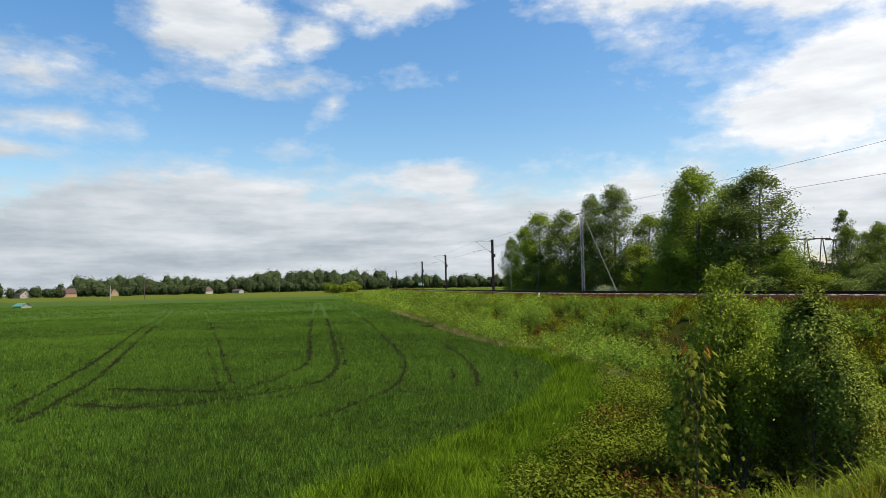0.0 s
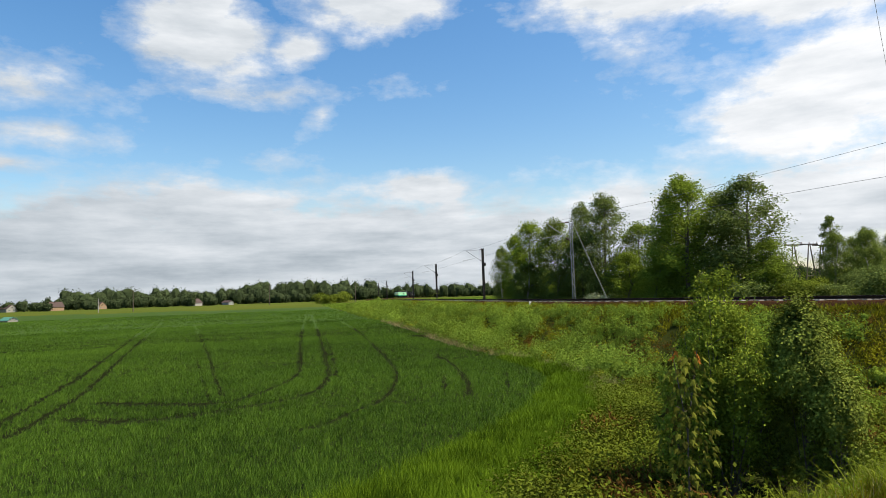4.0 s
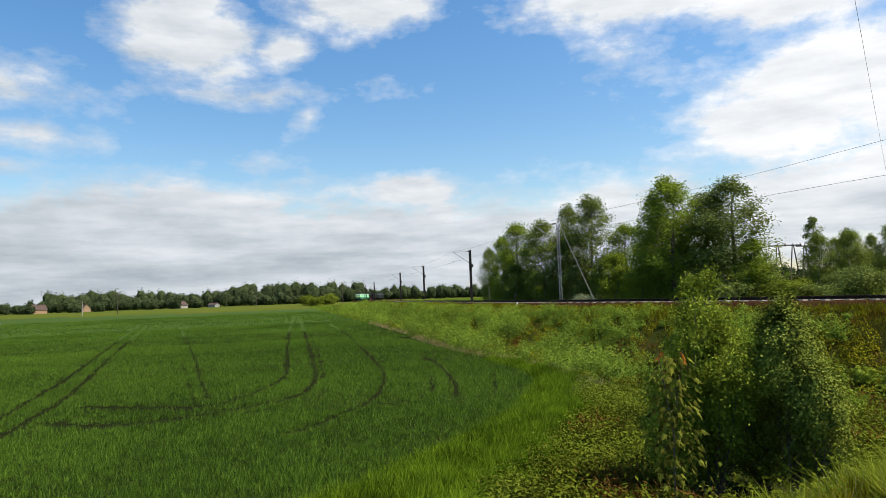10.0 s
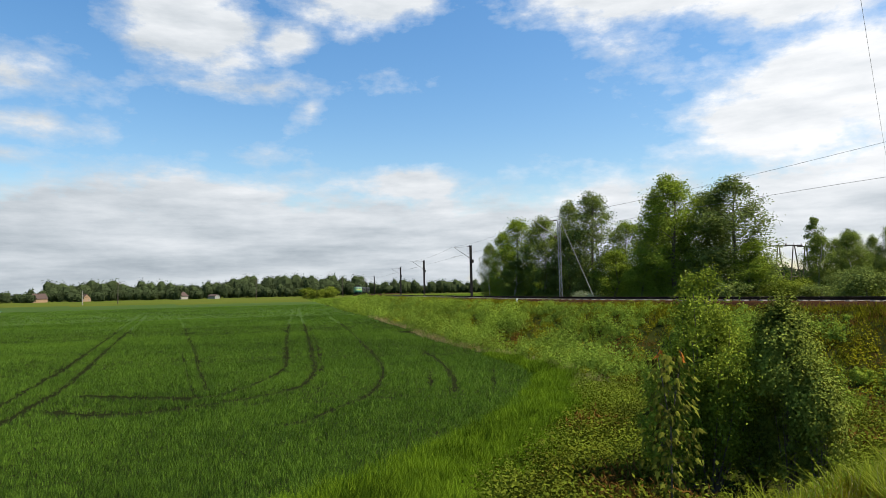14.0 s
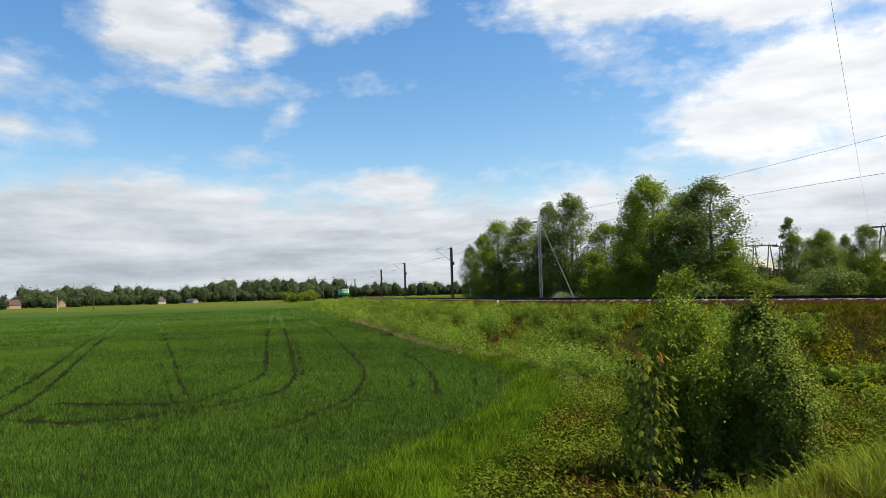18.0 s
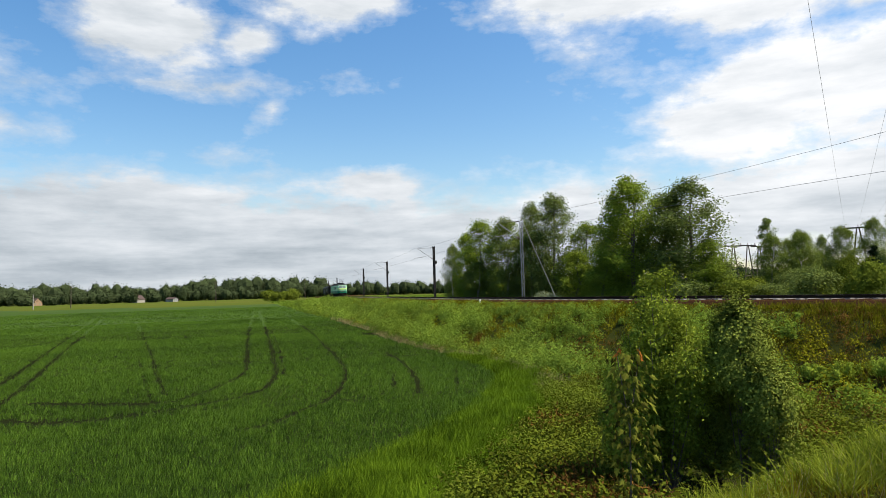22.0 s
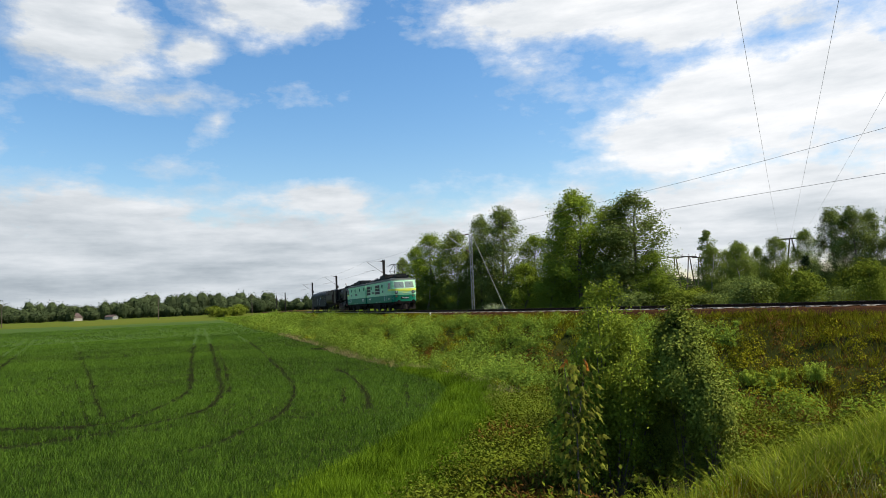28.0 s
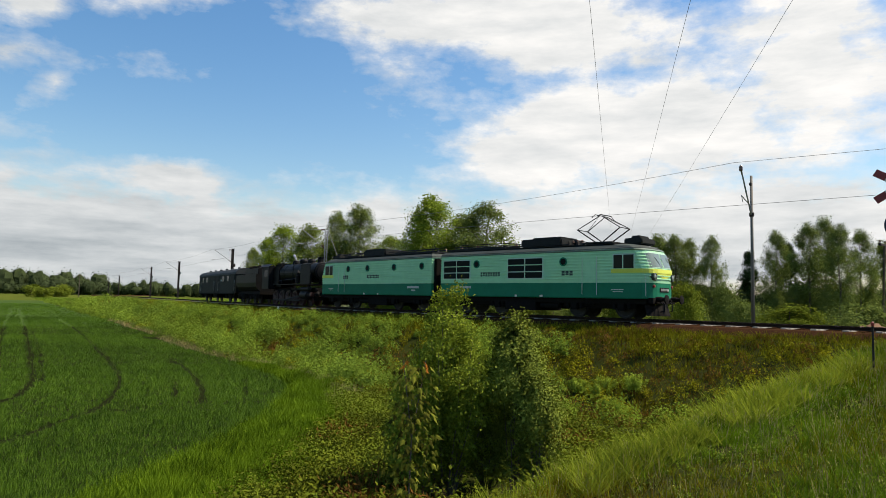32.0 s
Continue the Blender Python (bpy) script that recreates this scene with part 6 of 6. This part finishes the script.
    part("frame", box(-0.6, 0.6, -4.6, 5.9, 0.5, 1.6), M["under"], t)
    cab = part("cab", box(-1.45, 1.45, -5.9, -4.0, 1.5, 3.75, 0.04), M["black"], t)
    part("cab_roof", loft([[(-1.55, -6.4, 3.72), (-1.55, -3.9, 3.72)], [(-1.1, -6.4, 4.02), (-1.1, -3.9, 4.02)], [(0, -6.4, 4.15), (0, -3.9, 4.15)], [(1.1, -6.4, 4.02), (1.1, -3.9, 4.02)], [(1.55, -6.4, 3.72), (1.55, -3.9, 3.72)]],
                          close_tail=False), M["black"], t)
    for sx in (-1, 1):
        part("cab_window", box(min(sx * 1.44, sx * 1.47), max(sx * 1.44, sx * 1.47), -5.2, -4.3, 2.7, 3.4, 0.01), M["cab_glass"], t)
    for i in range(5):
        wheelset(t, -3.6 + i * 1.62, 0.7, M["red_wheel"], spokes=12)
    wheelset(t, 4.9, 0.43, M["red_wheel"], spokes=8)
    return t


def make_tender():
    """The engine's tub-bodied tender."""
    t = thing("tender", "black tub-shaped locomotive tender on two bogies", "tender")
    sec = [(-0.7, 1.25), (-1.15, 1.4), (-1.42, 1.75), (-1.5, 2.2), (-1.5, 3.1), (-1.3, 3.12)]
    sec = sec + [(-x, z) for x, z in sec[::-1]]
    part("tank", loft([[(x, y, z) for x, z in sec] for y in (-4.2, -4.19, 3.9, 3.91)], cap_bottom=True, cap_top=True), M["black"], t)
    part("coal_bunker", box(-1.2, 1.2, -1.5, 3.6, 3.0, 3.75, 0.08), M["black"], t)
    rng = np.random.default_rng(3)
    bm = bmesh.new()
    for _ in range(70):
        p = Vector((rng.uniform(-0.9, 0.9), rng.uniform(-1.2, 3.2), 3.7 + rng.uniform(0, 0.25)))
        r = rng.uniform(0.08, 0.2)
        tube_into(bm, p, p + Vector((rng.normal() * r, rng.normal() * r, r)), r, r * 0.5, 5)
    part("coal", bm, M["under"], t, "heaped coal")
    part("filler_hatch", lathe([(0.4, 3.1), (0.4, 3.3), (0.3, 3.36), (0.02, 3.38)], centre=(0, -3.0, 0), seg=16), M["black"], t)
    part("frame", box(-1.1, 1.1, -4.5, 4.2, 0.95, 1.28, 0.02), M["under"], t)
    for sx in (-1, 1):
        part("tank_rail", tube((sx * 1.45, -4.1, 3.25), (sx * 1.45, 3.8, 3.25), 0.02, seg=6), M["dark_steel"], t)
    for y in (-2.6, 2.4):
        make_bogie(t, y, 0.95)
    return t


def make_coach():
    t = thing("utility_coach", "dark grey four-axle utility coach with arched roof", "coach")
    L = 10.4
    part("body", box(-1.42, 1.42, -L, L, 1.1, 3.35, 0.03), M["coach_dark"], t)
    sec = [(-1.46, 3.3), (-1.4, 3.55), (-1.1, 3.85), (-0.55, 4.03), (0, 4.08), (0.55, 4.03), (1.1, 3.85), (1.4, 3.55), (1.46, 3.3)]
    part("roof", loft([[(x, y, z) for x, z in sec] for y in (-L - 0.1, L + 0.1)], cap_bottom=True, cap_top=True), M["coach_roof"], t, "weathered grey arched roof")
    for sx in (-1, 1):
        x0, x1 = min(sx * 1.41, sx * 1.44), max(sx * 1.41, sx * 1.44)
        part("sill_strip", box(x0, x1, -L, L, 2.3, 2.36), M["coach_dark"], t)
        for y in (-7.6, -5.2, 4.4, 6.8):
            w = part("window", box(x0 - 0.004, x1 + 0.004, y - 0.5, y + 0.5, 2.5, 3.15, 0.01), M["cab_glass"], t)
            part("window_frame", box(x0, x1, y - 0.58, y + 0.58, 2.43, 3.22, 0.01), M["coach_dark"], w)
        for y in (-9.6, -1.2, 1.2, 9.6):
            d = part("door", box(x0 - 0.003, x1 + 0.003, y - 0.45 if abs(y) > 3 else y - 1.1, y + 0.45 if abs(y) > 3 else y + 1.1, 1.15, 3.2, 0.01), M["coach_dark"], t)
            part("handrail", tube((sx * 1.47, y + 0.6, 1.4), (sx * 1.47, y + 0.6, 2.6), 0.015, seg=6), M["mark_white"], d)
        part("lettering", bars_into(bmesh.new(), sx * 1.425, 3.0, 2.55, 5, 0.14, 0.2, 0.05, sx=sx), M["mark_white"], t)
        part("sole_bar", box(x0 - 0.05, x1, -L, L, 0.95, 1.12), M["under"], t)
    part("battery_box", box(-1.2, 1.2, -2.0, 0.5, 0.5, 1.0, 0.03), M["under"], t)
    for e in (-1, 1):
        part("gangway", box(-0.6, 0.6, e * L - 0.3, e * L + 0.3, 1.2, 3.3, 0.05), M["under"], t)
        for sx in (-0.88, 0.88):
            part("buffer", lathe([(0.13, 0), (0.1, 0.35), (0.24, 0.4), (0.02, 0.48)] if e > 0 else [(0.13, 0), (0.1, -0.35), (0.24, -0.4), (0.02, -0.48)], centre=(sx, e * L, 1.05), axis="Y", seg=14), M["under"], t)
    for y in (-6.9, 6.9):
        make_bogie(t, y, 1.25)
    for y in np.arange(-8, 9, 3.2):
        part("roof_vent", lathe([(0.16, 4.0), (0.18, 4.12), (0.12, 4.2), (0.02, 4.22)], centre=(0.4, float(y), 0), seg=10), M["coach_roof"], t)
    return t


VEHICLES = [  # thing, distance of its middle behind the train's nose, half its wheelbase, half-turned
    (make_electric(True), 7.6, 4.2, 0), (make_electric(False), 23.1, 4.2, 180), (make_steam(), 38.4, 3.2, 0), (make_tender(), 50.2, 2.5, 0), (make_coach(), 65.7, 6.9, 0)]


# ---- far buildings, poles, crossing ----
M["plaster"] = material("plaster", (0.30, 0.28, 0.24), 0.9, 0, tint=(0.42, 0.39, 0.33), scale=0.8)
M["plaster_warm"] = material("plaster_warm", (0.30, 0.19, 0.11), 0.9, 0, tint=(0.4, 0.26, 0.15), scale=0.8)
M["roof_tile"] = material("roof_tile", (0.06, 0.035, 0.028), 0.85, 0, tint=(0.07, 0.04, 0.03), scale=1.5, bump=0.4)
M["roof_sheet"] = material("green_sheet", (0.08, 0.24, 0.16), 0.5, 0, tint=(0.07, 0.22, 0.15), scale=1.0)
M["wood_old"] = material("old_wood", (0.12, 0.09, 0.065), 0.9, 0, tint=(0.06, 0.045, 0.03), scale=2)
M["earth"] = material("bare_earth", (0.22, 0.11, 0.055), 0.95, 0, tint=(0.09, 0.045, 0.025), scale=1.2, bump=0.8, bump_scale=6)
M["sign_blue"] = material("dark_blue_sheet", (0.012, 0.016, 0.06), 0.5, 0, vary=0.2)


def house(label, x, y, turn, w, d, h, ridge, wall, roof, chimney=True, name="house", size=0.64):
    t = thing(name, label, "house")
    part("outer_wall", box(-w / 2, w / 2, -d / 2, d / 2, -0.6, h), wall, t)
    bm = bmesh.new()
    o = 0.4
    pr = [[bm.verts.new(p) for p in ((-w / 2 - o, yy, h - 0.25), (0, yy, ridge), (w / 2 + o, yy, h - 0.25), (w / 2 + o, yy, h - 0.1), (0, yy, ridge + 0.18), (-w / 2 - o, yy, h - 0.1))] for yy in (-d / 2 - o, d / 2 + o)]
    a, b = pr
    for i in range(6):
        j = (i + 1) % 6
        bm.faces.new((a[i], a[j], b[j], b[i]))
    bm.faces.new(a[::-1]), bm.faces.new(b)
    part("roof", bm, roof, t)
    for yy in (-d / 2, d / 2):
        g = bmesh.new()
        a, b = [[g.verts.new(p) for p in ((-w / 2, q, h - 0.05), (w / 2, q, h - 0.05), (0, q, ridge))] for q in (yy - 0.06, yy + 0.06)]
        g.faces.new(a), g.faces.new(b[::-1])
        for i in range(3):
            g.faces.new((a[i], b[i], b[(i + 1) % 3], a[(i + 1) % 3]))
        part("gable", g, wall, t)
    for yy in (-d / 2 - 0.03,):
        for xx in (-w * 0.25, w * 0.25):
            f = part("window", box(xx - 0.55, xx + 0.55, yy - 0.03, yy + 0.05, 0.9, 2.1), M["glass"] if "glass" in M else M["dark_steel"], t)
        part("window", box(-0.5, 0.5, yy - 0.03, yy + 0.05, h + 0.4, h + 1.4), M["dark_steel"], t)
    if chimney:
        part("chimney", box(0.6, 1.2, -0.3, 0.3, ridge - 0.8, ridge + 0.9), M["roof_tile"], t)
    t.matrix_basis = pose(x, y, ground_at(x, y), 0, 0, turn) @ Matrix.Scale(size, 4)
    return t


house("white gabled farmhouse with a dark tiled roof", -142, 392, -20, 8.5, 10, 3.0, 6.6, M["plaster"], M["roof_tile"])
house("low grey outbuilding beside the farmhouse", -123, 393, 60, 6, 9, 2.4, 4.0, M["concrete"], M["roof_tile"], False, "outbuilding")
house("brown house with a broad tiled roof", -193, 380, 70, 9, 11, 3.0, 6.4, M["plaster_warm"], M["roof_tile"])
house("house with a warm plastered gable and brown roof", -212, 370, -35, 9.5, 12, 3.4, 7.6, M["plaster_warm"], M["roof_tile"])
house("house with a long dark roof behind trees", -237, 369, 60, 9, 13, 3.0, 6.5, M["plaster"], M["roof_tile"])
house("small shed with a pale green sheet roof", -107, 167, 65, 5.5, 7.0, 1.0, 2.5, M["plaster"], M["roof_sheet"], False, "shed", size=0.48)
house("low building with a grey pitched roof behind the trees", 52, 118, 30, 9, 12, 4.0, 6.4, M["plaster"], M["roof_tile"], False)


def pole(label, x, y, h, mat, arm=True):
    t = thing("utility_pole", label, "pole", "poles by the far road")
    part("shaft", tube((0, 0, -0.5), (0, 0, h), 0.16, 0.1, 8), mat, t)
    if arm:
        part("crossarm", box(-0.7, 0.7, -0.06, 0.06, h - 0.4, h - 0.28), M["wood_old"], t)
        for xx in (-0.6, 0.6):
            part("insulator", tube((xx, 0, h - 0.28), (xx, 0, h - 0.1), 0.05), M["insulator"], t)
    t.matrix_basis = pose(x, y, ground_at(x, y), 0, 0, 20)


pole("white concrete pole at the far field edge", -117.6, 231.9, 5.0, M["concrete"], False)
pole("weathered wooden pole at the far field edge", -107.7, 236.7, 7.8, M["wood_old"])
pole("weathered wooden pole before the woods", -70, 280, 8.5, M["wood_old"])
pole("weathered wooden pole before the woods", -33, 275, 8.5, M["wood_old"])


def a_frame(x, y, h, turn, double=False):
    """A power line support: two leaning legs, braces and a crossarm with insulators."""
    t = thing("power_line_support", "dark A-frame power line support with a crossarm", "pylon", "power line supports")
    for sx in (-1, 1):
        part("leg", tube((sx * h * 0.17, 0, -0.6), (sx * 0.12, 0, h), 0.11, 0.08, 8), M["wood_old"], t)
    part("brace", tube((-h * 0.105, 0, h * 0.36), (h * 0.105, 0, h * 0.36), 0.07), M["wood_old"], t)
    part("crossarm", box(-1.6, 1.6, -0.09, 0.09, h - 0.12, h + 0.06), M["dark_steel"], t)
    for xx in (-1.45, 0, 1.45):
        bm = bmesh.new()
        for k in range(3):
            tube_into(bm, (xx, 0, h + 0.06 + k * 0.11), (xx, 0, h + 0.13 + k * 0.11), 0.09, 0.05, 8)
        part("insulator", bm, M["insulator"], t)
    t.matrix_basis = pose(x, y, ground_at(x, y), 0, 0, turn)
    return t


a_frame(61.0, 79.5, 8.4, -37)
a_frame(55.6, 100.4, 7.6, 15), a_frame(57.6, 99.6, 7.6, 15), a_frame(59.2, 99.2, 7.4, 15)
a_frame(57.2, 38.4, 7.4, 20)
END = Vector((61.0, 79.5, 7.8))
for k, (x, y) in ((-1.4, (10.0, 14.2)), (0, (12.0, 13.0)), (1.4, (13.7, 11.4))):
    a = END + Vector((k * 0.82, -k * 0.57, 0))
    b = Vector((x, y, 8.0))
    c = b + (b - a).normalized() * 45
    c.z = 9.2
    wire("power_line_wire", [a, b, c], 0.0055, "thin bare power line wire crossing overhead", 0.25, 14)


def make_crossing_sign():
    t = thing("crossing_sign", "red and white level crossing cross above a dark round signal board", "road sign")
    part("post", tube((0, 0, -0.4), (0, 0, 3.9), 0.045, seg=10), M["steel"], t)
    for a in (32, -32):
        m = pose(0, -0.07 if a > 0 else -0.10, 3.75, 0, a, 0)
        for x0, x1, mat, nm in ((-0.62, -0.36, "red", "red_end"), (-0.36, 0.36, "white_paint", "board"), (0.36, 0.62, "red", "red_end")):
            bm = box(x0, x1, -0.012, 0.012, -0.085, 0.085, 0.004)
            bmesh.ops.transform(bm, matrix=m, verts=bm.verts)
            part(nm, bm, M[mat], t)
    part("signal_board", lathe([(0.36, -0.06), (0.38, -0.05), (0.38, -0.02), (0.36, -0.01)], centre=(0, 0, 2.85), axis="Y", seg=26), M["sign_blue"], t, "dark round signal board")
    for sx in (-0.2, 0.2):
        part("lamp_hood", lathe([(0.1, -0.26), (0.11, -0.06), (0.02, -0.05)], centre=(sx, 0, 2.85), axis="Y", seg=14), M["black"], t)
    part("relay_box", box(-0.2, 0.2, 0.05, 0.3, 0.9, 1.4, 0.02), M["steel"], t)
    t.matrix_basis = pose(15.16, 9.64, ground_at(15.16, 9.64), 0, 0, -57)


make_crossing_sign()


def small_posts():
    t = thing("marker_post", "thin dark marker post on the road bank", "post", at=pose(12.45, 8.55, ground_at(12.45, 8.55)))
    part("shaft", tube((0, 0, -0.3), (0, 0, 0.95), 0.02, 0.02, 8), M["dark_steel"], t)
    part("cap", lathe([(0.02, 0.93), (0.03, 0.95), (0.03, 1.0), (0.01, 1.02)], seg=10), M["red"], t)
    x, y = track_at(36.0, -2.9)
    t = thing("kilometre_stone", "small white kilometre stone beside the track", "post", at=pose(x, y, ground_at(x, y), 0, 0, 20))
    part("stone", box(-0.07, 0.07, -0.06, 0.06, -0.2, 0.55, 0.02), M["white_paint"], t)
    part("plinth", box(-0.11, 0.11, -0.1, 0.1, -0.3, 0.05, 0.02), M["concrete"], t)


small_posts()


def anchor_stay():
    """The slanting stay and tensioning weights of the anchor mast."""
    x, y = track_at(39.1, 3.0)
    fx, fy = track_at(32.8, 3.4)
    wire("mast_stay", [(x, y, 7.9), (fx, fy, -0.5)], 0.03, "slanting steel stay of the anchor mast", 0, 1)
    t = thing("stay_anchor", "concrete block that holds the mast stay", "anchor", at=pose(fx, fy, ground_at(fx, fy)))
    part("block", box(-0.4, 0.4, -0.4, 0.4, -0.3, 0.35, 0.04), M["concrete"], t)


anchor_stay()


def earth_pile():
    rng = np.random.default_rng(12)
    x0, y0 = 39.0, 27.0
    n = 26
    verts, faces = [], []
    for i in range(n):
        for j in range(n):
            u, v = (i / (n - 1) - 0.5) * 2, (j / (n - 1) - 0.5) * 2
            r = math.hypot(u, v)
            z = max(0, 1 - r) ** 0.8 * 1.1 + (0.3 * noise.noise(Vector((u * 4, v * 4, 1))) + 0.2 * noise.noise(Vector((u * 11, v * 11, 3)))) * (r < 1) - 0.12
            verts.append((u * 2.6, v * 2.2, z))
    for i in range(n - 1):
        for j in range(n - 1):
            a = i * n + j
            faces.append((a, a + n, a + n + 1, a + 1))
    ob = new("earth_pile", mesh_from("earth_pile", verts, faces, M["earth"], True))
    tagged(ob, "heap of bare reddish brown earth beyond the track", "earth pile")
    ob.matrix_basis = pose(x0, y0, ground_at(x0, y0), 0, 0, 30)


earth_pile()


# ---- motion ----
NOSE = [(0, 492), (3, 450), (6, 406), (8, 378), (9.5, 357), (10.5, 346), (12, 330), (13, 319), (15, 298), (16.5, 281), (18, 264), (19, 254), (20, 243), (21, 226), (22, 195.5), (23, 166), (24, 139),
        (25, 115.5), (26, 92), (27, 70.5), (28, 52.8), (29, 38.6), (29.5, 32), (30, 25.4), (30.5, 19), (31, 12.8), (31.5, 6.6), (32, 0.2)]


def nose_at(t):
    """Where the train's nose is along the track: an even glide through the timetable."""
    ts, ss = [a for a, _ in NOSE], [b for _, b in NOSE]
    i = max(0, min(len(ts) - 2, sum(1 for a in ts if a <= t) - 1))
    sl = lambda k: (ss[min(k + 1, len(ss) - 1)] - ss[max(k - 1, 0)]) / (ts[min(k + 1, len(ts) - 1)] - ts[max(k - 1, 0)])
    h = ts[i + 1] - ts[i]
    u = (t - ts[i]) / h
    return ((2 * u ** 3 - 3 * u ** 2 + 1) * ss[i] + (u ** 3 - 2 * u ** 2 + u) * h * sl(i) + (-2 * u ** 3 + 3 * u ** 2) * ss[i + 1] + (u ** 3 - u ** 2) * h * sl(i + 1))


def vehicle_pose(s, half):
    ax, ay = track_at(s - half)
    bx, by = track_at(s + half)
    turn = math.degrees(math.atan2(-(ax - bx), ay - by))
    return pose((ax + bx) / 2, (ay + by) / 2, 0, 0, 0, turn)


def motions():
    for ob, back, half, turn in VEHICLES:
        walk(ob, [(t / 4, vehicle_pose(nose_at(t / 4) + back, half) @ pose(0, 0, 0, 0, 0, turn)) for t in range(129)])
    flipped = {ob for ob, _, _, turn in VEHICLES if turn}
    times = [0.0] + [28 + k / 30 for k in range(121)]
    rolled = [nose_at(28) - nose_at(max(28, t)) for t in times]
    for wheel, r, y in WHEELS:
        sign = 1 if wheel.parent in flipped else -1
        walk(wheel, [(t, pose(0, y, r, sign * math.degrees(d / r), 0, 0)) for t, d in zip(times, rolled)])


motions()
